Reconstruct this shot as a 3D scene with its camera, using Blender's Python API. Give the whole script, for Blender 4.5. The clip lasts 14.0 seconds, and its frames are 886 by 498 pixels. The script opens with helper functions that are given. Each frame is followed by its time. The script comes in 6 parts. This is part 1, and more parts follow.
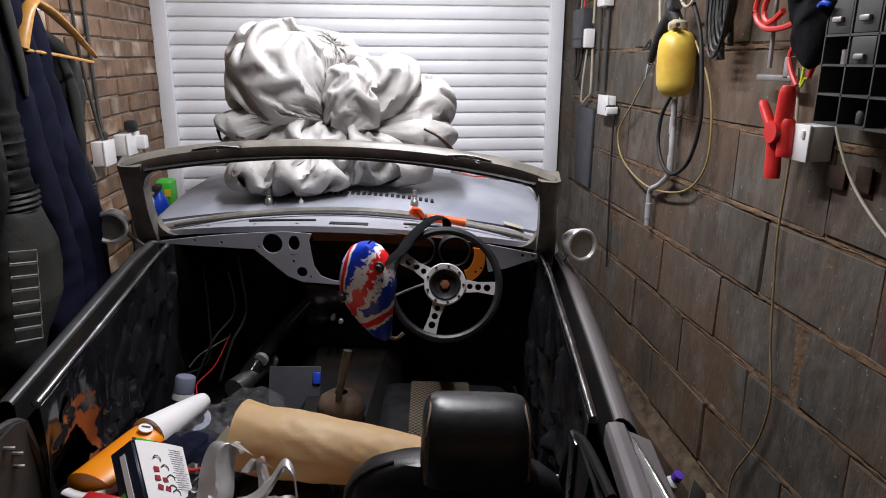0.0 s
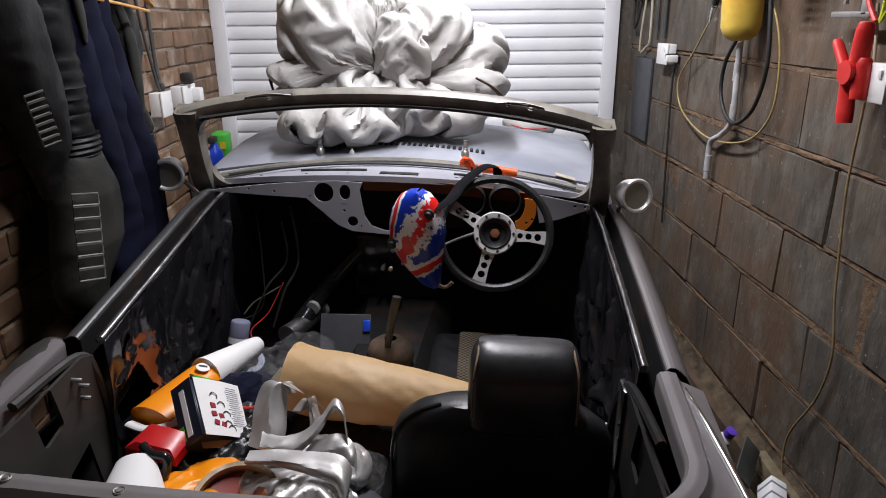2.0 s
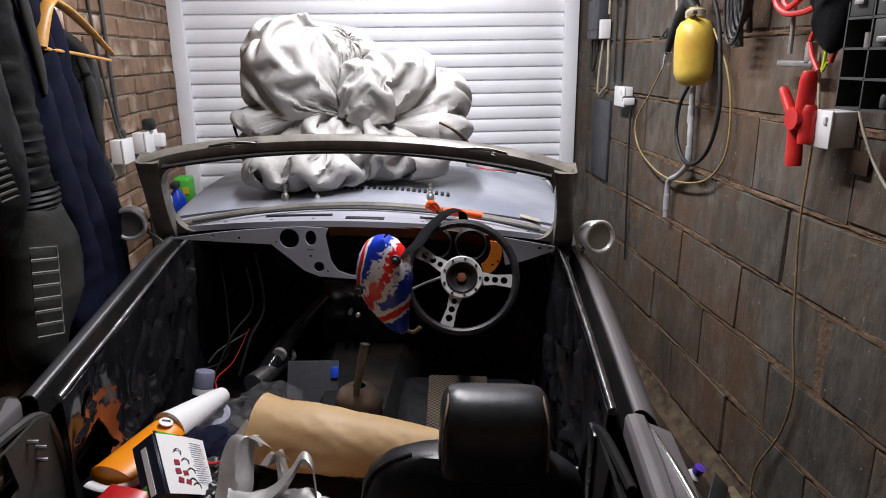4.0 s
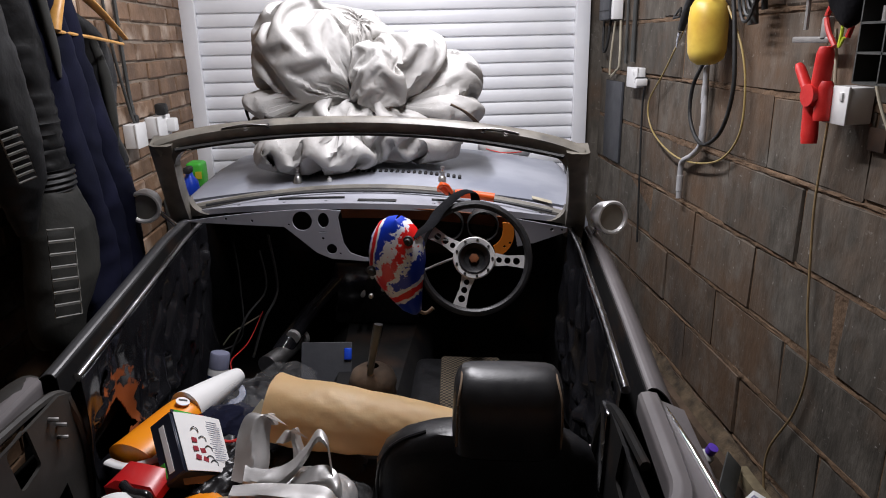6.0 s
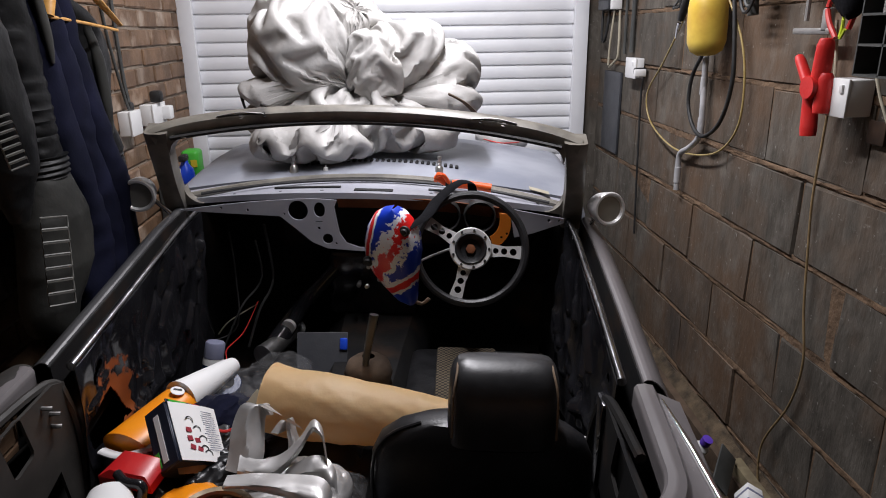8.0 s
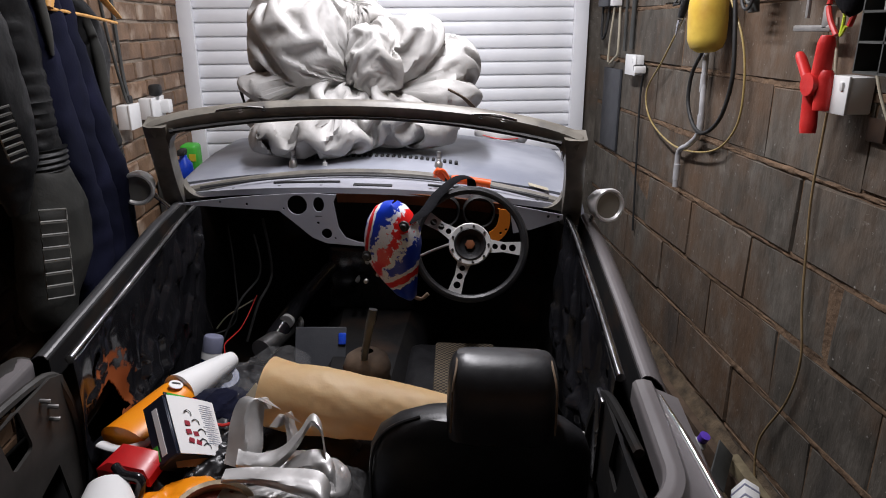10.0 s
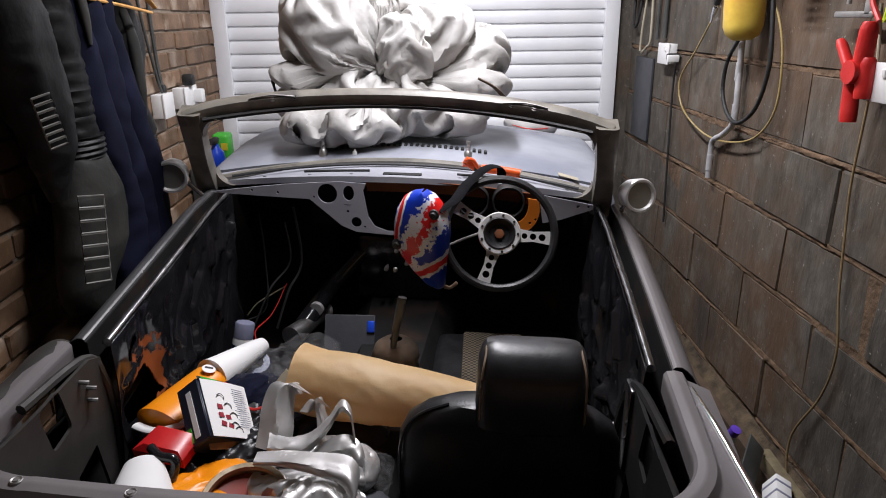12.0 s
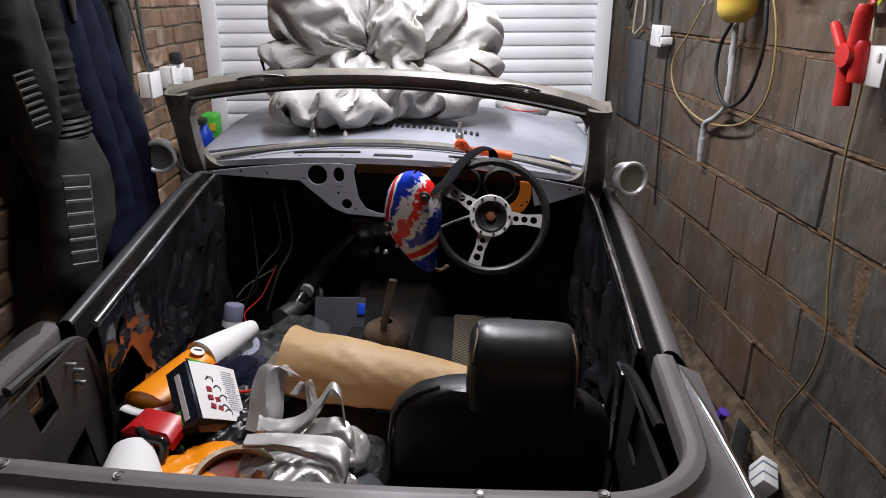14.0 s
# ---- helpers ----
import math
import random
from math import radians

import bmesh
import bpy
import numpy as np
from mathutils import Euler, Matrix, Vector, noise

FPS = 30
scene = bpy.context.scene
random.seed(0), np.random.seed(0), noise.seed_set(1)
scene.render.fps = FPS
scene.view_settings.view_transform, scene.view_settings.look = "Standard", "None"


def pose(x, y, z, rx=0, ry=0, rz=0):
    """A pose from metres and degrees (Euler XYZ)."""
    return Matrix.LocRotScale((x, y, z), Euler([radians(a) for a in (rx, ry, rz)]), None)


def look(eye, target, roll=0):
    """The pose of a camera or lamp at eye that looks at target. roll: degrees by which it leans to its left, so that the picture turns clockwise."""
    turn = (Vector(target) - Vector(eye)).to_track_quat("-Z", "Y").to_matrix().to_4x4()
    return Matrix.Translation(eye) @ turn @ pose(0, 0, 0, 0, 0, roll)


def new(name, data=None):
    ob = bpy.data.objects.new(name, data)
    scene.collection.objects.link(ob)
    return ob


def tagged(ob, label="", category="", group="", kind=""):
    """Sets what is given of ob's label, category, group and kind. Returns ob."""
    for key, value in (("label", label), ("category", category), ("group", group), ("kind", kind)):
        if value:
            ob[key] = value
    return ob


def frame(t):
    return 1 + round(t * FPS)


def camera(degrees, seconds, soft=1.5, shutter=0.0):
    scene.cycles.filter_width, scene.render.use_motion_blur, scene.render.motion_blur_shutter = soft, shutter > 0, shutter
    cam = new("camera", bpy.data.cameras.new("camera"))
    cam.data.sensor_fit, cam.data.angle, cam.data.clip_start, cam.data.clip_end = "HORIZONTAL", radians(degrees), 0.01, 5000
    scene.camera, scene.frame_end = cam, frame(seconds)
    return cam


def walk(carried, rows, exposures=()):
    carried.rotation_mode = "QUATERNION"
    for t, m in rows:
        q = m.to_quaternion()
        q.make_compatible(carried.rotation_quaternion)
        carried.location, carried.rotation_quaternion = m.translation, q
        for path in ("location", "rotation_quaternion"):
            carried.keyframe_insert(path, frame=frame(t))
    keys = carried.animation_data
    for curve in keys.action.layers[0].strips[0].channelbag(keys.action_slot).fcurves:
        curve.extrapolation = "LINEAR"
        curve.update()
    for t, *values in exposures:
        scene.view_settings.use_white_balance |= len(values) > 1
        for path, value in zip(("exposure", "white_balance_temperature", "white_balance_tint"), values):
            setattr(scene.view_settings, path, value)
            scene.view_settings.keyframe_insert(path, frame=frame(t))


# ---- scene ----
cam = camera(66.88, 14.0, 1.0)
PATH = [
    (0, (0.004, 0.001, 1.620), (0.2037, 1.9142, 1.0738), 0.28),
    (0.5, (0.022, -0.002, 1.606), (0.2861, 1.8906, 1.0172), -0.54),
    (1, (0.028, -0.027, 1.578), (0.2975, 1.7618, 0.7244), -1.65),
    (1.1, (0.023, -0.014, 1.594), (0.2709, 1.7682, 0.7196), -0.60),
    (1.5, (0.004, -0.006, 1.573), (0.1347, 1.8176, 0.7627), 0.34),
    (2, (0.007, 0.003, 1.576), (0.0537, 1.8928, 0.9235), -0.45),
    (2.5, (0.010, 0.006, 1.599), (0.1721, 1.9195, 1.0389), 0.65),
    (2.7, (0.007, 0.011, 1.618), (0.1538, 1.9284, 1.0670), -0.22),
    (4.8, (0.005, 0.001, 1.598), (0.1540, 1.9123, 1.0291), -0.72),
    (5, (0.001, 0.002, 1.596), (0.1561, 1.9097, 1.0176), -0.02),
    (5.5, (0.003, -0.003, 1.591), (0.1278, 1.9012, 0.9939), -0.62),
    (6, (-0.000, -0.004, 1.591), (0.1160, 1.9030, 0.9991), -1.23),
    (6.5, (0.002, 0.001, 1.591), (0.1300, 1.9040, 0.9888), -0.57),
    (7, (0.004, 0.006, 1.589), (0.1366, 1.9045, 0.9745), -0.57),
    (7.5, (0.004, 0.005, 1.587), (0.1274, 1.9043, 0.9737), -0.73),
    (8, (0.001, 0.005, 1.590), (0.1258, 1.9019, 0.9695), -0.78),
    (10.5, (-0.004, 0.003, 1.585), (0.1259, 1.8946, 0.9495), -0.26),
    (11, (-0.006, 0.001, 1.588), (0.1108, 1.8499, 0.8349), -0.04),
    (11.5, (-0.015, -0.000, 1.580), (0.0789, 1.8802, 0.9053), -0.09),
    (12, (-0.014, 0.001, 1.579), (0.0398, 1.8904, 0.9261), -0.63),
    (12.5, (-0.019, 0.001, 1.576), (0.0395, 1.8877, 0.9144), -0.51),
    (13, (-0.015, 0.006, 1.576), (0.0483, 1.8883, 0.9024), -0.63),
    (13.5, (-0.016, 0.007, 1.575), (0.0594, 1.8820, 0.8836), 0.02),
    (14, (-0.015, 0.011, 1.575), (0.0660, 1.8825, 0.8731), -0.10),
]
EXPOSURES = [(0, -0.1), (0.5, -0.18), (1, -0.32), (1.5, -0.15), (2.5, 0.08), (4.8, -0.08), (5.5, -0.14), (8, -0.15), (10.5, -0.12), (11, -0.15), (11.5, 0.0), (14, 0.1)]
walk(cam, [(t, look(eye, target, roll)) for t, eye, target, roll in PATH], EXPOSURES)

# ---- light ----
world = bpy.data.worlds.new("night")
world.use_nodes = True
world.node_tree.nodes["Background"].inputs[0].default_value = (0.5, 0.6, 0.8, 1)
world.node_tree.nodes["Background"].inputs[1].default_value = 0.005
scene.world = world


def area_lamp(name, m, sx, sy, watts, colour):
    data = bpy.data.lights.new(name, "AREA")
    data.shape, data.size, data.size_y, data.energy, data.color = "RECTANGLE", sx, sy, watts, colour
    ob = new(name, data)
    ob.matrix_world = m
    return ob


# a fluorescent batten on the ceiling, over the cockpit
area_lamp("tube_light", pose(0.12, 2.24, 2.62), 0.08, 1.5, 65, (0.965, 0.945, 1.0))


# ---- materials ----
def mat(name, a, b=None, scale=8.0, rough=0.6, metal=0.0, bump=0.15, bscale=60.0, detail=6.0, stretch=(1, 1, 1), spread=(0.35, 0.65), rvar=0.15,
        third=None, tscale=2.0, tspan=(0.55, 0.7), vary=0.0, coat=0.0, bdist=0.004, spec=0.5):
    m = bpy.data.materials.new(name)
    m.use_nodes = True
    nt = m.node_tree
    n, l = nt.nodes, nt.links
    bs = n["Principled BSDF"]
    tc = n.new("ShaderNodeTexCoord")
    mp = n.new("ShaderNodeMapping")
    mp.inputs["Scale"].default_value = stretch
    l.new(tc.outputs["Object"], mp.inputs["Vector"])
    info = n.new("ShaderNodeObjectInfo")
    off = n.new("ShaderNodeVectorMath")
    off.operation = "MULTIPLY_ADD"
    off.inputs[1].default_value = (37.0, 37.0, 37.0)
    l.new(info.outputs["Random"], off.inputs[0])
    l.new(mp.outputs["Vector"], off.inputs[2])

    def tex(sc, det):
        t = n.new("ShaderNodeTexNoise")
        t.inputs["Scale"].default_value, t.inputs["Detail"].default_value = sc, det
        l.new(off.outputs[0], t.inputs["Vector"])
        return t.outputs["Fac"]

    def ramp(fac, lo, hi, c0, c1):
        r = n.new("ShaderNodeValToRGB")
        r.color_ramp.elements[0].position, r.color_ramp.elements[1].position = lo, hi
        r.color_ramp.elements[0].color, r.color_ramp.elements[1].color = (*c0, 1), (*c1, 1)
        l.new(fac, r.inputs[0])
        return r.outputs[0]

    col = ramp(tex(scale, detail), *spread, a, b or tuple(min(1, c * 1.35) for c in a))
    if third:
        mx = n.new("ShaderNodeMix")
        mx.data_type = "RGBA"
        l.new(ramp(tex(tscale, 8.0), *tspan, (0, 0, 0), (1, 1, 1)), mx.inputs["Factor"])
        l.new(col, mx.inputs["A"])
        mx.inputs["B"].default_value = (*third, 1)
        col = mx.outputs["Result"]
    if vary:
        hs = n.new("ShaderNodeHueSaturation")
        mr = n.new("ShaderNodeMapRange")
        mr.inputs["To Min"].default_value, mr.inputs["To Max"].default_value = 1 - vary, 1 + vary
        l.new(info.outputs["Random"], mr.inputs["Value"])
        l.new(mr.outputs[0], hs.inputs["Value"])
        l.new(col, hs.inputs["Color"])
        col = hs.outputs[0]
    l.new(col, bs.inputs["Base Color"])
    rr = n.new("ShaderNodeMapRange")
    rr.inputs["To Min"].default_value, rr.inputs["To Max"].default_value = max(0.03, rough - rvar), min(1, rough + rvar)
    l.new(tex(scale * 2.3, 4.0), rr.inputs["Value"])
    l.new(rr.outputs[0], bs.inputs["Roughness"])
    bs.inputs["Metallic"].default_value = metal
    bs.inputs["Coat Weight"].default_value = coat
    bs.inputs["Specular IOR Level"].default_value = spec
    if bump:
        bp = n.new("ShaderNodeBump")
        bp.inputs["Strength"].default_value, bp.inputs["Distance"].default_value = bump, bdist
        l.new(tex(bscale, 8.0), bp.inputs["Height"])
        l.new(bp.outputs[0], bs.inputs["Normal"])
    return m


def block_mat():
    """Combed concrete: upright score lines, pale scratches and flecks, brown clay stains that run across the blocks."""
    m = mat("concrete_block", (0.068, 0.060, 0.050), (0.124, 0.110, 0.092), 22, 0.95, bump=0.9, bscale=60, vary=0.14, stretch=(1, 1, 0.45), spread=(0.3, 0.7), spec=0.2)
    n, l = m.node_tree.nodes, m.node_tree.links
    bs = n["Principled BSDF"]
    geo = n.new("ShaderNodeNewGeometry")

    def tex(sc, det, stretch, rough=0.55):
        mp = n.new("ShaderNodeMapping")
        mp.inputs["Scale"].default_value = stretch
        l.new(geo.outputs["Position"], mp.inputs["Vector"])
        t = n.new("ShaderNodeTexNoise")
        t.inputs["Scale"].default_value, t.inputs["Detail"].default_value, t.inputs["Roughness"].default_value = sc, det, rough
        l.new(mp.outputs[0], t.inputs["Vector"])
        return t.outputs["Fac"]

    def span(fac, lo, hi, top=1.0):
        r = n.new("ShaderNodeMapRange")
        r.inputs["From Min"].default_value, r.inputs["From Max"].default_value, r.inputs["To Max"].default_value = lo, hi, top
        l.new(fac, r.inputs["Value"])
        return r.outputs[0]

    def over(col, fac, c, kind="MIX"):
        q = n.new("ShaderNodeMix")
        q.data_type, q.blend_type = "RGBA", kind
        l.new(fac, q.inputs["Factor"])
        l.new(col, q.inputs["A"])
        q.inputs["B"].default_value = (*c, 1)
        return q.outputs["Result"]

    col = bs.inputs["Base Color"].links[0].from_socket
    comb = tex(1.0, 4.0, (60, 110, 9), 0.65)
    col = over(col, span(comb, 0.5, 0.34, 0.28), (0.42, 0.40, 0.38), "MULTIPLY")
    col = over(col, span(tex(1.0, 5.0, (1.5, 1.5, 1.0), 0.68), 0.45, 0.63, 0.68), (0.132, 0.074, 0.040))
    col = over(col, span(tex(1.0, 4.0, (3, 3.2, 0.8)), 0.58, 0.72, 0.7), (0.036, 0.034, 0.035))
    col = over(col, span(tex(1.0, 6.0, (7, 7, 5), 0.72), 0.52, 0.72, 0.55), (0.19, 0.172, 0.148))
    col = over(col, span(tex(1.0, 6.0, (16, 16, 44), 0.72), 0.64, 0.72, 0.6), (0.30, 0.28, 0.25))
    col = over(col, span(tex(1.0, 2.0, (90, 90, 70)), 0.70, 0.76, 0.7), (0.36, 0.34, 0.31))
    dist = n.new("ShaderNodeVectorMath")
    dist.operation = "DISTANCE"
    dist.inputs[1].default_value = (1.115, 1.17, 1.06)
    l.new(geo.outputs["Position"], dist.inputs[0])
    blot = n.new("ShaderNodeMath")
    blot.operation = "MULTIPLY_ADD"
    blot.inputs[1].default_value = -2.2
    l.new(dist.outputs["Value"], blot.inputs[0])
    l.new(tex(1.0, 6.0, (9, 9, 5), 0.7), blot.inputs[2])
    col = over(col, span(blot.outputs[0], 0.22, 0.5, 0.55), (0.17, 0.022, 0.02))
    l.new(col, bs.inputs["Base Color"])
    old = bs.inputs["Normal"].links[0].from_node
    bp = n.new("ShaderNodeBump")
    bp.inputs["Strength"].default_value, bp.inputs["Distance"].default_value = 0.28, 0.004
    l.new(comb, bp.inputs["Height"])
    l.new(old.outputs[0], bp.inputs["Normal"])
    l.new(bp.outputs[0], bs.inputs["Normal"])
    return m


M_BLOCK = block_mat()
M_MORTAR = mat("brown_mortar", (0.10, 0.062, 0.036), (0.165, 0.102, 0.058), 14, 0.95, bump=0.8, bscale=45, bdist=0.01)
M_BRICK = mat("worn_brick", (0.13, 0.075, 0.042), (0.24, 0.145, 0.085), 10, 0.6, bump=0.5, bscale=60, third=(0.5, 0.42, 0.34), tscale=5, tspan=(0.56, 0.75), vary=0.22)
M_MORTAR2 = mat("grey_mortar", (0.20, 0.16, 0.12), (0.28, 0.23, 0.18), 20, 0.95, bump=0.8, bscale=60)
M_FLOOR = mat("dirty_concrete", (0.10, 0.09, 0.08), (0.2, 0.18, 0.16), 5, 0.9, bump=0.5, bscale=40)
M_CEIL = mat("dim_unseen_ceiling", (0.14, 0.12, 0.10), (0.2, 0.17, 0.14), 3, 0.9)
M_SLAT = mat("white_enamel", (0.78, 0.79, 0.82), (0.84, 0.85, 0.87), 6, 0.4, bump=0.03, rvar=0.05)
M_PRIMER = mat("grey_primer", (0.13, 0.119, 0.122), (0.182, 0.168, 0.17), 4, 0.48, bump=0.05, bscale=120, third=(0.2, 0.19, 0.185), tscale=3, spread=(0.3, 0.7))
M_BONNET = mat("matt_primer", (0.25, 0.265, 0.31), (0.33, 0.345, 0.39), 4, 0.48, bump=0.06, bscale=160, third=(0.2, 0.215, 0.26), tscale=2.5)
M_FRAME = mat("scuffed_frame_primer", (0.12, 0.11, 0.092), (0.21, 0.195, 0.165), 14, 0.42, bump=0.1, bscale=80, third=(0.09, 0.085, 0.08), tscale=9, tspan=(0.55, 0.68))
M_DASH = mat("lilac_grey_paint", (0.32, 0.325, 0.37), (0.4, 0.405, 0.45), 6, 0.45, bump=0.04)
M_BLACKPAINT = mat("black_gloss_paint", (0.008, 0.008, 0.010), (0.014, 0.014, 0.016), 8, 0.15, bump=0.12, bscale=14, bdist=0.008, third=(0.022, 0.018, 0.015), tscale=7, tspan=(0.58, 0.68), rvar=0.08)
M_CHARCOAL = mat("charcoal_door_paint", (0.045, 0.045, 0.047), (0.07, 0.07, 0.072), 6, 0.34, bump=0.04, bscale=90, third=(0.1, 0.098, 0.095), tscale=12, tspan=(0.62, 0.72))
M_SPOKE = mat("satin_aluminium", (0.74, 0.73, 0.72), (0.84, 0.83, 0.82), 30, 0.42, 0.55, bump=0.04)
# near-black base holds the shade deep in the cockpit; brown patches over it
M_TUB = mat("shaded_tub", (0.006, 0.006, 0.007), (0.014, 0.013, 0.012), 6, 0.8, spec=0.2, third=(0.03, 0.018, 0.012), tscale=5)
M_LEATHER = mat("black_vinyl", (0.010, 0.010, 0.011), (0.018, 0.018, 0.02), 20, 0.42, bump=0.25, bscale=220, bdist=0.002)
M_RUBBER = mat("black_rubber", (0.008, 0.008, 0.008), (0.02, 0.02, 0.02), 30, 0.6)
M_CHROME = mat("chrome", (0.75, 0.75, 0.76), (0.85, 0.85, 0.86), 12, 0.12, 1.0, bump=0.02, rvar=0.07)
M_ALU = mat("brushed_aluminium", (0.62, 0.61, 0.6), (0.75, 0.74, 0.73), 30, 0.38, 1.0, bump=0.05)
M_STEELD = mat("dark_chrome", (0.25, 0.25, 0.26), (0.4, 0.4, 0.41), 12, 0.22, 1.0, bump=0.05)
M_STEEL = mat("dull_steel", (0.3, 0.29, 0.28), (0.42, 0.41, 0.4), 20, 0.5, 0.9)
M_TARP = mat("silver_tarpaulin", (0.42, 0.41, 0.395), (0.50, 0.49, 0.475), 6, 0.6, 0.0, bump=0.4, bscale=28, bdist=0.008, rvar=0.08, third=(0.36, 0.345, 0.325), tscale=4, tspan=(0.5, 0.75))
M_WHITE = mat("white_plastic", (0.75, 0.75, 0.74), (0.82, 0.82, 0.81), 9, 0.4, bump=0.02)


# ---- mesh helpers ----
def thing(name, label, category, m=None, group="", kind=""):
    ob = new(name)
    ob.empty_display_size = 0.05
    ob.matrix_world = m or Matrix()
    return tagged(ob, label, category, group, kind)


def part(name, bm, material, parent=None, label="", smooth=True):
    me = bpy.data.meshes.new(name)
    bmesh.ops.recalc_face_normals(bm, faces=bm.faces[:])
    bm.to_mesh(me)
    bm.free()
    for p in me.polygons:
        p.use_smooth = smooth
    if smooth:
        me.set_sharp_from_angle(angle=radians(38))
    for mm in (material if isinstance(material, (list, tuple)) else (material,)):
        me.materials.append(mm)
    ob = new(name, me)
    ob.parent = parent
    if label:
        ob["label"] = label
    return ob


def box(sx, sy, sz, m=None, bevel=0.0, seg=2, bm=None):
    b = bmesh.new()
    bmesh.ops.create_cube(b, size=1.0, matrix=Matrix.Diagonal((sx, sy, sz, 1)))
    if bevel:
        bmesh.ops.bevel(b, geom=b.edges[:], offset=bevel, segments=seg, affect="EDGES", profile=0.5)
    return into(b, m, bm)


def into(b, m=None, bm=None):
    if m is not None:
        b.transform(m)
    if bm is None:
        return b
    me = bpy.data.meshes.new("tmp")
    b.to_mesh(me)
    b.free()
    bm.from_mesh(me)
    bpy.data.meshes.remove(me)
    return bm


def at(x, y, z):
    return Matrix.Translation((x, y, z))


def lathe(profile, seg=32, m=None, bm=None):
    """profile: (radius, height) pairs turned about z."""
    b = bmesh.new()
    rings = []
    for r, h in profile:
        if r < 1e-6:
            rings.append([b.verts.new((0, 0, h))])
        else:
            rings.append([b.verts.new((r * math.cos(2 * math.pi * i / seg), r * math.sin(2 * math.pi * i / seg), h)) for i in range(seg)])
    skin(b, rings, True)
    return into(b, m, bm)


def skin(b, rings, closed):
    for p, q in zip(rings, rings[1:]):
        n = max(len(p), len(q))
        for i in range(n if closed else n - 1):
            j = (i + 1) % n
            vs = []
            for v in (p[i % len(p)], p[j % len(p)], q[j % len(q)], q[i % len(q)]):
                if v not in vs:
                    vs.append(v)
            if len(vs) > 2:
                b.faces.new(vs)


def loft(sections, closed=True, cap=True, m=None, bm=None):
    b = bmesh.new()
    rings = [[b.verts.new(p) for p in s] for s in sections]
    skin(b, rings, closed)
    if cap and closed:
        b.faces.new(rings[0])
        b.faces.new(rings[-1])
    return into(b, m, bm)


def smooth_path(pts, per=8):
    pts = [Vector(p) for p in pts]
    if len(pts) < 3:
        return pts
    out = []
    for i in range(len(pts) - 1):
        p0, p1, p2, p3 = pts[max(0, i - 1)], pts[i], pts[i + 1], pts[min(len(pts) - 1, i + 2)]
        for k in range(per):
            t = k / per
            out.append(0.5 * (2 * p1 + (p2 - p0) * t + (2 * p0 - 5 * p1 + 4 * p2 - p3) * t * t + (3 * p1 - p0 - 3 * p2 + p3) * t ** 3))
    out.append(pts[-1])
    return out


def tube(pts, r, seg=10, per=8, m=None, bm=None, closed=False, flat=1.0):
    """A round tube along a smooth path; r may be a list, one for each point given."""
    path = smooth_path(pts, per)
    n = len(path)
    if isinstance(r, (list, tuple)):
        rs = [r[min(len(r) - 1, int(i / max(1, n - 1) * (len(r) - 1)))] * (1 - f) + r[min(len(r) - 1, int(i / max(1, n - 1) * (len(r) - 1)) + 1)] * f
              for i in range(n) for f in [i / max(1, n - 1) * (len(r) - 1) % 1.0]]
    else:
        rs = [r] * n
    b = bmesh.new()
    up = Vector((0.13, 0.21, 1)).normalized()
    rings = []
    for i, p in enumerate(path):
        d = (path[min(n - 1, i + 1)] - path[max(0, i - 1)]).normalized()
        s = d.cross(up)
        if s.length < 0.05:
            s = d.cross(Vector((1, 0, 0)))
        s.normalize()
        t = s.cross(d)
        rings.append([b.verts.new(p + rs[i] * (math.cos(2 * math.pi * k / seg) * s + flat * math.sin(2 * math.pi * k / seg) * t)) for k in range(seg)])
    skin(b, rings, True)
    b.faces.new(rings[0])
    b.faces.new(rings[-1])
    return into(b, m, bm)


def sheet(f, nu, nv, thick=0.0, m=None, bm=None):
    """A surface f(s, t) for s, t in 0..1, with thickness downwards along its normals."""
    b = bmesh.new()
    g = [[b.verts.new(f(i / nu, j / nv)) for j in range(nv + 1)] for i in range(nu + 1)]
    for i in range(nu):
        for j in range(nv):
            b.faces.new((g[i][j], g[i + 1][j], g[i + 1][j + 1], g[i][j + 1]))
    if thick:
        bmesh.ops.recalc_face_normals(b, faces=b.faces[:])
        bmesh.ops.solidify(b, geom=b.faces[:], thickness=thick)
    return into(b, m, bm)


def plate(outline, holes, thick, m=None, bm=None):
    """A flat plate in x, y with holes cut through, extruded in z."""
    b = bmesh.new()
    edges = []
    for ring in (outline, *holes):
        vs = [b.verts.new((x, y, 0)) for x, y in ring]
        edges += [b.edges.new((vs[i], vs[(i + 1) % len(vs)])) for i in range(len(vs))]
    bmesh.ops.triangle_fill(b, use_beauty=True, edges=edges, normal=(0, 0, 1))
    r = bmesh.ops.extrude_face_region(b, geom=b.faces[:])
    bmesh.ops.translate(b, verts=[v for v in r["geom"] if isinstance(v, bmesh.types.BMVert)], vec=(0, 0, thick))
    return into(b, m, bm)


def ring(cx, cy, rx, ry=None, n=20, turn=0.0):
    ry = ry or rx
    c, s = math.cos(turn), math.sin(turn)
    pts = [(rx * math.cos(2 * math.pi * i / n), ry * math.sin(2 * math.pi * i / n)) for i in range(n)]
    return [(cx + c * x - s * y, cy + s * x + c * y) for x, y in pts]


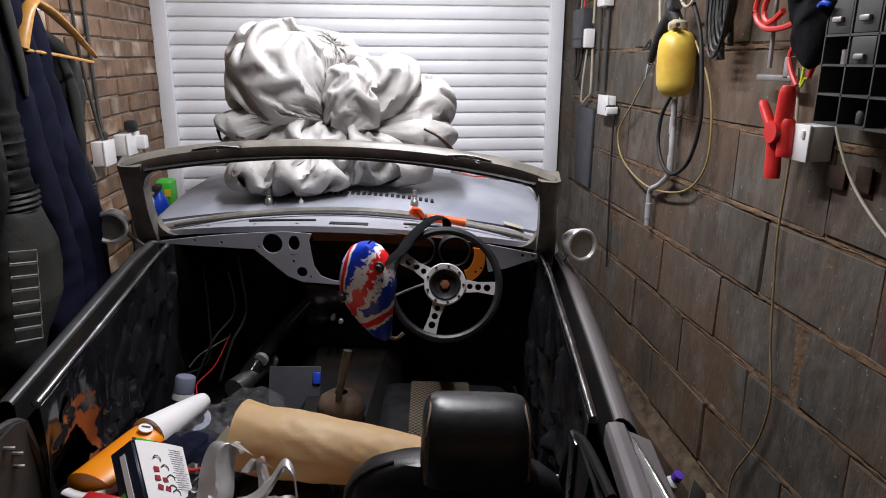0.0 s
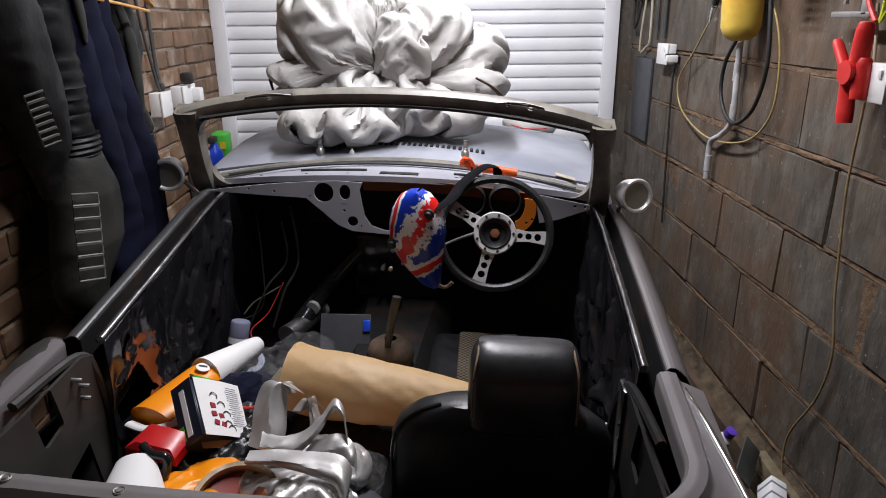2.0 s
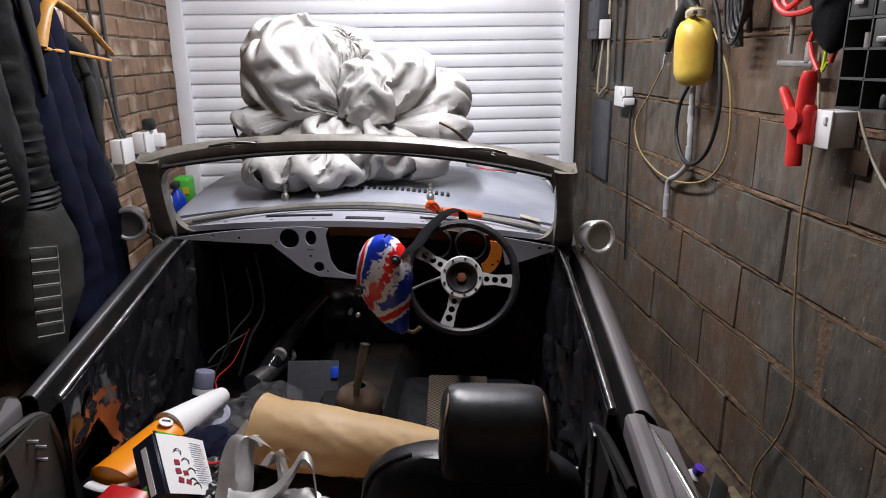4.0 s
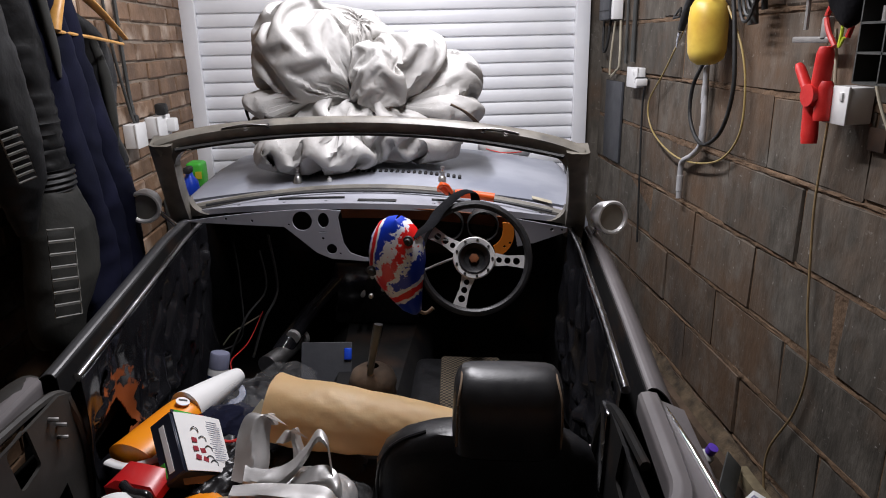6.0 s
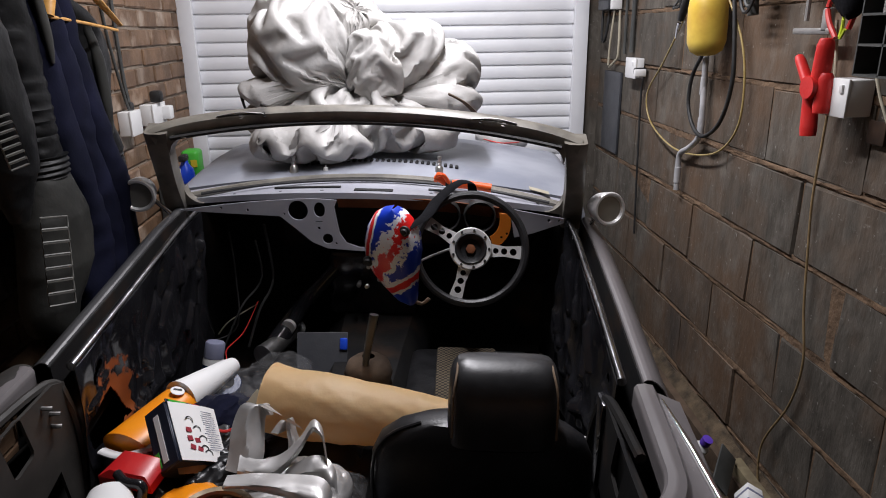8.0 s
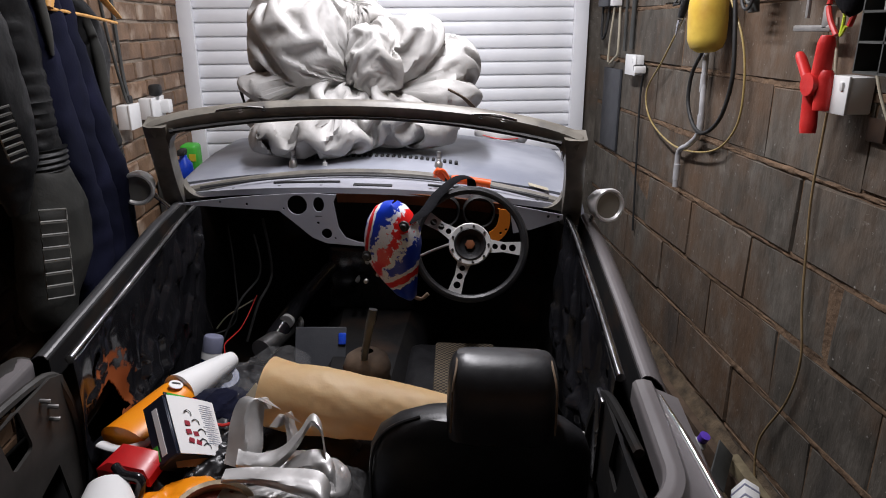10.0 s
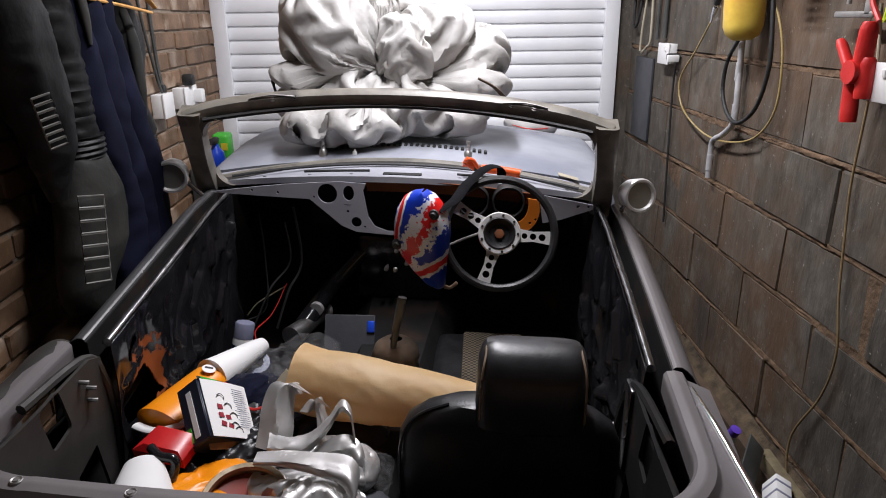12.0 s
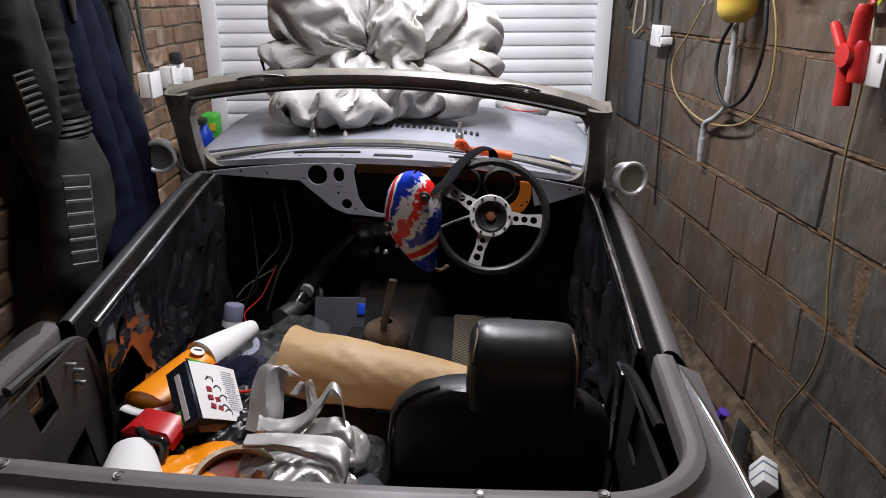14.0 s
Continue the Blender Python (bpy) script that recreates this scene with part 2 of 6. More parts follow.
def rrect(cx, cy, w, h, r, n=5, turn=0.0):
    pts = []
    for k, (sx, sy) in enumerate(((1, 1), (-1, 1), (-1, -1), (1, -1))):
        for i in range(n + 1):
            a = math.pi / 2 * (k + i / n)
            pts.append((sx * (w / 2 - r) + r * math.cos(a), sy * (h / 2 - r) + r * math.sin(a)))
    c, s = math.cos(turn), math.sin(turn)
    return [(cx + c * x - s * y, cy + s * x + c * y) for x, y in pts]


def facing(o, x, y):
    """A frame with its origin at o and its plate axes along x and y."""
    x = Vector(x).normalized()
    z = x.cross(Vector(y)).normalized()
    y = z.cross(x)
    return Matrix((x, y, z)).transposed().to_4x4().copy() if o is None else Matrix.Translation(o) @ Matrix((x, y, z)).transposed().to_4x4()


M_ORANGE_P = mat("orange_paint", (0.62, 0.17, 0.012), (0.72, 0.22, 0.02), 9, 0.45)
M_LEATHER2 = mat("worn_leather", (0.012, 0.012, 0.013), (0.024, 0.024, 0.026), 14, 0.38, bump=0.12, bscale=160, bdist=0.002, third=(0.045, 0.035, 0.03), tscale=9, tspan=(0.58, 0.75))
# grey primer darkened to hold the shade inside the body, with brown specks
M_QUARTER = mat("shaded_grey_primer", (0.03, 0.028, 0.026), (0.052, 0.049, 0.045), 7, 0.55, spec=0.3, bump=0.1, third=(0.1, 0.055, 0.025), tscale=6, tspan=(0.62, 0.75))
M_STEELK = mat("dark_worn_steel", (0.035, 0.035, 0.037), (0.07, 0.07, 0.072), 20, 0.35, 0.0)
M_SEAM = mat("tan_stitching", (0.16, 0.11, 0.07), (0.25, 0.18, 0.12), 40, 0.8)
M_GAITER = mat("brown_gaiter", (0.05, 0.032, 0.02), (0.1, 0.065, 0.04), 12, 0.9, bump=0.6, bscale=40)
M_CREAM = mat("cream_flex", (0.38, 0.34, 0.25), (0.46, 0.42, 0.32), 20, 0.5)
M_REDW = mat("red_flex", (0.5, 0.02, 0.02), (0.6, 0.04, 0.03), 20, 0.45)


def check_mat():
    m = bpy.data.materials.new("woven_check")
    m.use_nodes = True
    n, l = m.node_tree.nodes, m.node_tree.links
    bs = n["Principled BSDF"]
    tc = n.new("ShaderNodeTexCoord")
    ck = n.new("ShaderNodeTexChecker")
    ck.inputs["Scale"].default_value = 110
    ck.inputs["Color1"].default_value, ck.inputs["Color2"].default_value = (0.16, 0.125, 0.08, 1), (0.02, 0.018, 0.016, 1)
    l.new(tc.outputs["Object"], ck.inputs["Vector"])
    l.new(ck.outputs["Color"], bs.inputs["Base Color"])
    bs.inputs["Roughness"].default_value = 0.9
    bp = n.new("ShaderNodeBump")
    bp.inputs["Strength"].default_value = 0.4
    l.new(ck.outputs["Fac"], bp.inputs["Height"])
    l.new(bp.outputs[0], bs.inputs["Normal"])
    return m


M_CHECK = check_mat()
M_PAPER = mat("brown_kraft_paper", (0.80, 0.58, 0.31), (0.88, 0.69, 0.42), 4, 0.5, bump=0.25, bscale=12, bdist=0.012, rvar=0.08)
M_WPAPER = mat("white_paper", (0.78, 0.78, 0.77), (0.84, 0.84, 0.83), 5, 0.6, bump=0.08, bscale=20)
M_FOIL = mat("silver_foil_fabric", (0.50, 0.49, 0.48), (0.66, 0.65, 0.64), 9, 0.42, 0.7, bump=0.15, bscale=60, bdist=0.003)
M_ORANGE = mat("bright_orange_film", (0.85, 0.24, 0.005), (0.9, 0.32, 0.01), 6, 0.35, bump=0.15, bscale=16)
M_RED = mat("red_plastic", (0.5, 0.012, 0.015), (0.6, 0.02, 0.02), 8, 0.35, bump=0.04)
M_REDGRIP = mat("red_rubber_grip", (0.55, 0.015, 0.015), (0.68, 0.025, 0.02), 12, 0.5, bump=0.2, bscale=120)
M_NAVYBOX = mat("navy_card", (0.012, 0.016, 0.03), (0.02, 0.025, 0.045), 8, 0.4, bump=0.03)
M_CARD = mat("tan_card", (0.3, 0.15, 0.06), (0.4, 0.22, 0.1), 9, 0.8)
M_GREEN = mat("green_label", (0.05, 0.4, 0.04), (0.08, 0.5, 0.05), 9, 0.45)
M_BLUE = mat("blue_plastic", (0.01, 0.05, 0.5), (0.02, 0.09, 0.62), 9, 0.3)
M_BLUETAPE = mat("dark_blue_tape", (0.008, 0.02, 0.07), (0.015, 0.035, 0.11), 12, 0.3)
M_GREYPANEL = mat("slate_grey_board", (0.035, 0.037, 0.045), (0.05, 0.053, 0.06), 7, 0.7)
M_CAPGREY = mat("lilac_grey_cap", (0.2, 0.21, 0.3), (0.25, 0.26, 0.35), 9, 0.4)
M_TIN = mat("old_tinplate", (0.25, 0.19, 0.12), (0.42, 0.34, 0.24), 16, 0.4, 0.85, bump=0.15)
M_REDPAINT = mat("dull_red_paint", (0.2, 0.025, 0.015), (0.3, 0.045, 0.025), 6, 0.4, bump=0.1, bscale=20)
M_BINBAG = mat("black_polythene", (0.008, 0.008, 0.009), (0.014, 0.014, 0.016), 6, 0.32, spec=0.35, bump=0.4, bscale=18, bdist=0.01)
M_BOARD = mat("weathered_ply", (0.42, 0.15, 0.022), (0.58, 0.25, 0.05), 7, 0.85, bump=0.6, bscale=26, bdist=0.006, third=(0.2, 0.075, 0.02), tscale=4, tspan=(0.5, 0.72), stretch=(1, 1.6, 1))
M_CRACK = mat("dark_crack", (0.03, 0.015, 0.008), (0.05, 0.025, 0.012), 30, 0.95)
M_YELLOW = mat("yellowed_plastic", (0.62, 0.42, 0.05), (0.75, 0.55, 0.1), 5, 0.42, bump=0.05, third=(0.5, 0.3, 0.04), tscale=6)
M_YTUBE = mat("yellowed_clear_hose", (0.3, 0.22, 0.08), (0.4, 0.3, 0.12), 12, 0.3)
M_GREYSTEEL = mat("grey_painted_steel", (0.038, 0.04, 0.038), (0.065, 0.067, 0.063), 9, 0.6, bump=0.1)
M_DARKBOX = mat("dark_grey_plastic", (0.035, 0.038, 0.045), (0.05, 0.053, 0.06), 8, 0.45)
M_CORD = mat("brown_flex", (0.22, 0.15, 0.07), (0.3, 0.21, 0.1), 30, 0.7)
M_BLACKCLOTH = mat("black_cloth", (0.004, 0.004, 0.005), (0.008, 0.008, 0.010), 14, 0.95, spec=0.1, bump=0.3, bscale=90)
M_NAVY = mat("navy_cloth", (0.004, 0.005, 0.013), (0.008, 0.009, 0.024), 8, 0.9, spec=0.1, bump=0.35, bscale=200, bdist=0.002)
M_JLEATHER = mat("black_jacket_leather", (0.003, 0.0033, 0.0036), (0.006, 0.0064, 0.007), 10, 0.5, spec=0.22, bump=0.3, bscale=60, bdist=0.004)
M_GLEATHER = mat("grey_jacket_leather", (0.016, 0.0165, 0.015), (0.03, 0.03, 0.027), 7, 0.55, spec=0.25, bump=0.25, bscale=60, bdist=0.004)
M_LOGO = mat("pale_grey_print", (0.14, 0.14, 0.13), (0.2, 0.2, 0.18), 20, 0.6)
M_HANGER = mat("varnished_wood", (0.5, 0.24, 0.05), (0.62, 0.33, 0.09), 5, 0.35, bump=0.05, stretch=(1, 8, 8))
M_WOOD = mat("raw_timber", (0.12, 0.095, 0.055), (0.19, 0.155, 0.09), 6, 0.85, bump=0.3, stretch=(6, 1, 6))
M_INK = mat("dark_ink", (0.02, 0.02, 0.022), (0.04, 0.04, 0.045), 20, 0.6)
M_MAROON = mat("maroon_ink", (0.25, 0.015, 0.03), (0.35, 0.03, 0.05), 20, 0.6)
M_PURPLE = mat("purple_cap", (0.12, 0.05, 0.5), (0.16, 0.08, 0.6), 9, 0.35)


def clear_mat():
    m = bpy.data.materials.new("clear_polythene")
    m.use_nodes = True
    n, l = m.node_tree.nodes, m.node_tree.links
    out = n["Material Output"]
    bs = n["Principled BSDF"]
    bs.inputs["Base Color"].default_value = (0.85, 0.85, 0.86, 1)
    bs.inputs["Roughness"].default_value = 0.12
    tr = n.new("ShaderNodeBsdfTransparent")
    mix = n.new("ShaderNodeMixShader")
    nz = n.new("ShaderNodeTexNoise")
    nz.inputs["Scale"].default_value = 16
    mr = n.new("ShaderNodeMapRange")
    mr.inputs["To Min"].default_value, mr.inputs["To Max"].default_value = 0.0, 0.075
    l.new(nz.outputs["Fac"], mr.inputs["Value"])
    l.new(mr.outputs[0], mix.inputs["Fac"])
    l.new(tr.outputs[0], mix.inputs[1])
    l.new(bs.outputs[0], mix.inputs[2])
    l.new(mix.outputs[0], out.inputs["Surface"])
    return m


M_CLEAR = clear_mat()


def flag_mat():
    """Splashed blue, white and red bands over a moulded shell."""
    m = bpy.data.materials.new("flag_paint")
    m.use_nodes = True
    n, l = m.node_tree.nodes, m.node_tree.links
    bs = n["Principled BSDF"]
    tc = n.new("ShaderNodeTexCoord")
    sep = n.new("ShaderNodeSeparateXYZ")
    l.new(tc.outputs["Object"], sep.inputs[0])
    nz = n.new("ShaderNodeTexNoise")
    nz.inputs["Scale"].default_value, nz.inputs["Detail"].default_value = 34, 10
    nz.inputs["Roughness"].default_value = 0.7
    l.new(tc.outputs["Object"], nz.inputs["Vector"])

    def op(kind, a, b, c=None):
        q = n.new("ShaderNodeMath")
        q.operation = kind
        for i, v in enumerate((a, b, c)):
            if v is None:
                continue
            if isinstance(v, (int, float)):
                q.inputs[i].default_value = v
            else:
                l.new(v, q.inputs[i])
        return q.outputs[0]

    x, z = sep.outputs["X"], sep.outputs["Z"]
    nn = op("SUBTRACT", nz.outputs["Fac"], 0.5)

    def band(ax, az, off, half, rag):
        d = op("ADD", op("ADD", op("MULTIPLY", x, ax), op("MULTIPLY", z, az)), off)
        d = op("ADD", op("ABSOLUTE", d, 0), op("MULTIPLY", nn, rag))
        return op("LESS_THAN", d, half)

    white = op("MAXIMUM", op("MAXIMUM", band(0.86, -0.42, 0.0, 0.040, 0.16), band(1.0, -0.08, 0.062, 0.014, 0.03)), band(0.6, -0.8, -0.090, 0.020, 0.05))
    red = op("MAXIMUM", op("MAXIMUM", band(0.9, -0.40, -0.002, 0.017, 0.11), band(1.0, -0.08, 0.062, 0.006, 0.012)), band(0.6, -0.8, -0.092, 0.010, 0.03))

    def mixc(fac, a, b):
        q = n.new("ShaderNodeMix")
        q.data_type = "RGBA"
        l.new(fac, q.inputs["Factor"])
        if isinstance(a, tuple):
            q.inputs["A"].default_value = a
        else:
            l.new(a, q.inputs["A"])
        q.inputs["B"].default_value = b
        return q.outputs["Result"]

    c = mixc(white, (0.005, 0.035, 0.42, 1), (0.78, 0.79, 0.83, 1))
    c = mixc(red, c, (0.72, 0.012, 0.012, 1))
    l.new(c, bs.inputs["Base Color"])
    bs.inputs["Roughness"].default_value = 0.35
    return m


M_FLAG = flag_mat()
M_STEELB = mat("galvanised_steel", (0.42, 0.42, 0.43), (0.58, 0.58, 0.59), 16, 0.45, 0.3, bump=0.08)
M_RUBBLE = mat("dirt_and_leaves", (0.035, 0.025, 0.015), (0.12, 0.085, 0.05), 18, 0.95, bump=0.8, bscale=50, bdist=0.01)
M_CREAMW = mat("dirty_white_board", (0.5, 0.48, 0.43), (0.62, 0.6, 0.55), 8, 0.6)
M_YELLOWP = mat("yellow_print", (0.7, 0.55, 0.03), (0.8, 0.65, 0.05), 9, 0.5)
# ---- the garage ----
XR, XL, YD, YB, ZC = 1.115, -1.10, 3.75, -1.6, 2.70

floor = part("floor", box(3.2, 6.4, 0.2, at(0, 1.2, -0.1)), M_FLOOR)
tagged(floor, "dirty grey concrete garage floor", "floor", kind="structure")
# ceiling out of view, its colour kept low to cut bounced light
ceiling = part("ceiling", box(3.2, 6.4, 0.12, at(0, 1.2, ZC + 0.06)), M_CEIL)
tagged(ceiling, "plain unseen garage ceiling, dark to limit bounce light", "ceiling", kind="structure")
wall_back = part("wall_back", box(2.6, 0.2, ZC, at(0, YB - 0.1, ZC / 2)), M_BLOCK)
tagged(wall_back, "plain concrete block wall closing the garage", "wall", kind="structure")
wall_right = part("wall_right", box(0.2, YD + 0.3 - YB, ZC, at(XR + 0.1 + 0.006, (YD + 0.3 + YB) / 2, ZC / 2)), M_MORTAR)
tagged(wall_right, "concrete block wall with brown mortar joints", "wall", kind="structure")
wall_left = part("wall_left", box(0.2, YD + 0.3 - YB, ZC, at(XL - 0.1 - 0.006, (YD + 0.3 + YB) / 2, ZC / 2)), M_MORTAR2)
tagged(wall_left, "worn brown brick wall with recessed joints", "wall", kind="structure")
wall_front = part("wall_front", box(2.5, 0.1, 0.25, at(0, YD + 0.2, ZC - 0.125)), M_BLOCK)
tagged(wall_front, "lintel over the roller door", "wall", kind="structure")

# roller door of thin curved slats between two white guides
door_1 = thing("door_1", "closed white roller garage door with narrow slats", "door", at(0, YD, 0), kind="structure")
SLAT = 0.0695


def slat_mesh():
    prof = [(0.000, 0.000), (-0.010, 0.004), (-0.013, 0.012), (-0.014, 0.034), (-0.012, 0.052), (-0.007, 0.062), (0.002, 0.065), (0.002, SLAT)]
    b = bmesh.new()
    cols = [[b.verts.new((x, y, z)) for y, z in prof] for x in (-1.06, 1.01)]
    skin(b, cols, False)
    return b


slat = part("slat", slat_mesh(), M_SLAT, door_1)
slat.location = (0, 0, 0.0145)
for i in range(1, 38):
    s = new("slat", slat.data)
    s.parent, s.location = door_1, (0, 0, 0.0145 + i * SLAT)
for x0, x1, nm in ((-1.098, -1.022, "door_guide"), (0.962, 1.038, "door_guide")):
    b = box(x1 - x0, 0.03, ZC, at((x0 + x1) / 2, -0.03, ZC / 2), 0.004)
    part(nm, b, M_SLAT, door_1)
part("backing", box(2.2, 0.02, ZC, at(0, 0.02, ZC / 2)), M_SLAT, door_1)
part("jamb", box(0.1, 0.1, ZC, at(1.09, 0.03, ZC / 2)), M_BLOCK, door_1, "dark bare jamb beside the guide")
# ---- the car ----
CAR = pose(-0.141, 2.118, 0.0, 0, 0, -5.0) @ pose(0, 0, 0, 0, 2.0, 0)
car = thing("classic_car", "stripped open two-seater classic car in patchy grey primer", "car", CAR)


def crown(u, edge, mid, half=0.69):
    return mid - (mid - edge) * (u / half) ** 2


def lerp_rows(rows, v):
    """Interpolates rows of (v, values...) at v."""
    for a, b in zip(rows, rows[1:]):
        if v <= b[0]:
            t = max(0.0, (v - a[0]) / (b[0] - a[0]))
            return [p + (q - p) * t for p, q in zip(a[1:], b[1:])]
    return list(rows[-1][1:])


# bonnet: v, half width of the top, crown height, shoulder height
BON = [(0.345, 0.70, 1.080, 1.018), (0.42, 0.705, 1.095, 1.028), (0.55, 0.71, 1.112, 1.04), (0.8, 0.72, 1.122, 1.055), (1.1, 0.72, 1.118, 1.06), (1.3, 0.70, 1.09, 1.03), (1.42, 0.66, 1.02, 0.95), (1.46, 0.62, 0.85, 0.80)]


def bonnet_point(s, t):
    v = 0.345 + (1.46 - 0.345) * t
    half, mid, edge = lerp_rows(BON, v)
    k = s * 2 - 1
    a = abs(k)
    sg = 1 if k > 0 else -1
    if a < 0.72:
        u = a / 0.72 * half
        return (sg * u, v, crown(u, edge, mid, half))
    q = (a - 0.72) / 0.28
    if q < 0.45:
        q2 = q / 0.45 * math.pi / 2
        return (sg * (half + 0.075 * math.sin(q2)), v, edge - 0.075 * (1 - math.cos(q2)))
    q3 = (q - 0.45) / 0.55
    return (sg * (half + 0.075 + 0.02 * math.sin(q3 * math.pi)), v, edge - 0.075 - q3 * (edge - 0.075 - 0.32))


bonnet = part("bonnet", sheet(bonnet_point, 60, 40, 0.012), M_BONNET, car, "matt blue-grey primed bonnet")
bm = bmesh.new()
for i in range(27):
    u = -0.29 + 0.58 * i / 26
    half, mid, edge = lerp_rows(BON, 0.50)
    box(0.013, 0.036, 0.012, at(u, 0.515 - 0.10 * (u / 0.5) ** 2, crown(u, edge, mid, half) + 0.0005), 0.003, 1, bm)
part("vent_slots", bm, M_RUBBER, bonnet, "row of black air intake slots")

# scuttle between bonnet and dash
def scuttle_point(s, t):
    u = (s * 2 - 1) * 0.70
    back, front = 0.13 + 0.10 * (u / 0.7) ** 2, 0.34 - 0.02 * (u / 0.7) ** 2
    v = back + (front - back) * t
    w = crown(u, 1.0, 1.066, 0.7) + 0.012 * t - 0.01 * math.sin(t * math.pi)
    return (u, v, w)


scuttle = part("scuttle", sheet(scuttle_point, 40, 8, 0.02), M_DASH, car, "lilac-grey scuttle panel with fixing holes")

# windscreen frame: rounded posts and a bowed top rail
def screen_frame():
    bm = bmesh.new()
    rail = []
    for i in range(41):
        k = i / 40 * 2 - 1
        u = k * 0.672
        v = 0.10 - 0.10 * k * k
        w = 1.337 - 0.052 * k * k - 0.022 * abs(k) ** 8
        rail.append(Vector((u, v, w)))
    secs = []
    for i, p in enumerate(rail):
        d = (rail[min(40, i + 1)] - rail[max(0, i - 1)]).normalized()
        up = Vector((0, -0.18, 1)).normalized()
        side = d.cross(up).normalized()
        up = side.cross(d)
        hw = 0.024
        pts = [(-1, -1), (-1, 0.5), (-0.7, 1), (0.5, 1), (1, 0.6), (1, -0.4), (0.6, -1)]
        secs.append([p + side * (x * 0.026) + up * (y * hw) for x, y in pts])
    loft(secs, bm=bm)
    for sg in (-1, 1):
        a, c = Vector((sg * 0.652, 0.0, 1.288)), Vector((sg * 0.698, 0.225, 0.955))
        secs = []
        for i in range(12):
            t = i / 11
            p = a.lerp(c, t) + Vector((sg * 0.006 * math.sin(t * 3.1), 0, 0))
            wu = 0.036 - 0.006 * math.sin(t * math.pi)
            secs.append([p + Vector((x * wu, y * 0.024, y * 0.012)) for x, y in ((-1, -1), (-0.6, -1.25), (0.6, -1.25), (1, -1), (1, 1), (-1, 1))])
        loft(secs, bm=bm)
        # fillets in the upper and lower inner corners
        for (cx, cy, cz), du, dw in (((sg * 0.622, 0.01, 1.262), -sg, -1), ((sg * 0.66, 0.21, 1.0), -sg, 1)):
            secs = []
            for k in range(7):
                th = math.pi / 2 * k / 6
                x, z = 0.06 * (1 - math.sin(th)), 0.06 * (1 - math.cos(th))
                p = Vector((cx + du * x, cy - 0.3 * dw * z * 0.9, cz + dw * z))
                secs.append([p + Vector((0, -0.02, 0)), p + Vector((0, 0.02, 0)), Vector((cx - du * 0.01, cy + 0.02, cz - dw * 0.01)), Vector((cx - du * 0.01, cy - 0.02, cz - dw * 0.01))])
            loft(secs, bm=bm)
    base = []
    for i in range(31):
        k = i / 30 * 2 - 1
        u = k * 0.69
        base.append((u, 0.335 - 0.10 * k * k, crown(u, 1.005, 1.078, 0.7)))
    tube(base, 0.013, 8, 1, bm=bm)
    return bm


frame_ob = part("windscreen_frame", screen_frame(), M_FRAME, car, "bare windscreen frame with no glass")

# doors: outer skin, window slot, dark inner panel
DOOR = [(-0.70, 0.700, 0.832), (-0.4, 0.708, 0.880), (0.0, 0.705, 0.962), (0.16, 0.70, 0.985)]


DOOR_SHIFT = 0.033   # both doors sit this far to the car's right


def door_top(sg, v, inset):
    u, w = lerp_rows(DOOR, v)
    return sg * (u - inset) + DOOR_SHIFT, w


def door(sg):
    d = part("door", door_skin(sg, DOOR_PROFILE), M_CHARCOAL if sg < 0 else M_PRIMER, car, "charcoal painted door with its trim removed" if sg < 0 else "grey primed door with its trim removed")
    # sheet added inside the window slot, its near-black colour standing for shade
    lining = [(-0.001, -0.004), (-0.003, -0.05), (-0.006, -0.16), (-0.012, -0.26)]
    part("slot_lining", door_skin(sg, lining), M_TUB, d, "inside of the window slot, blackened for shade")
    inner = []
    for i in range(25):
        v = -0.69 + 0.85 * i / 24
        u, w = door_top(sg, v, 0.052)
        inner.append((u, v, w - 0.008))
    part("inner_lip", tube(inner, 0.012, 14, 1), M_STEELD, d, "glossy worn inner door edge")
    return d


DOOR_PROFILE = [(0.0, -0.004), (0.002, 0.002), (0.008, 0.006), (0.02, 0.006), (0.034, -0.002), (0.048, -0.016), (0.075, -0.06), (0.105, -0.16), (0.115, -0.3), (0.10, -0.42), (0.06, -0.52)]


def door_skin(sg, prof):
    def f(s, t):
        v = -0.70 + 0.87 * t
        u, w = door_top(sg, v, 0.005)
        x = s * (len(prof) - 1)
        i = min(len(prof) - 2, int(x))
        a, c = prof[i], prof[i + 1]
        q = x - i
        return (u + sg * (a[0] + (c[0] - a[0]) * q), v, w + a[1] + (c[1] - a[1]) * q)
    return sheet(f, 3 * (len(prof) - 1), 20, 0.003)


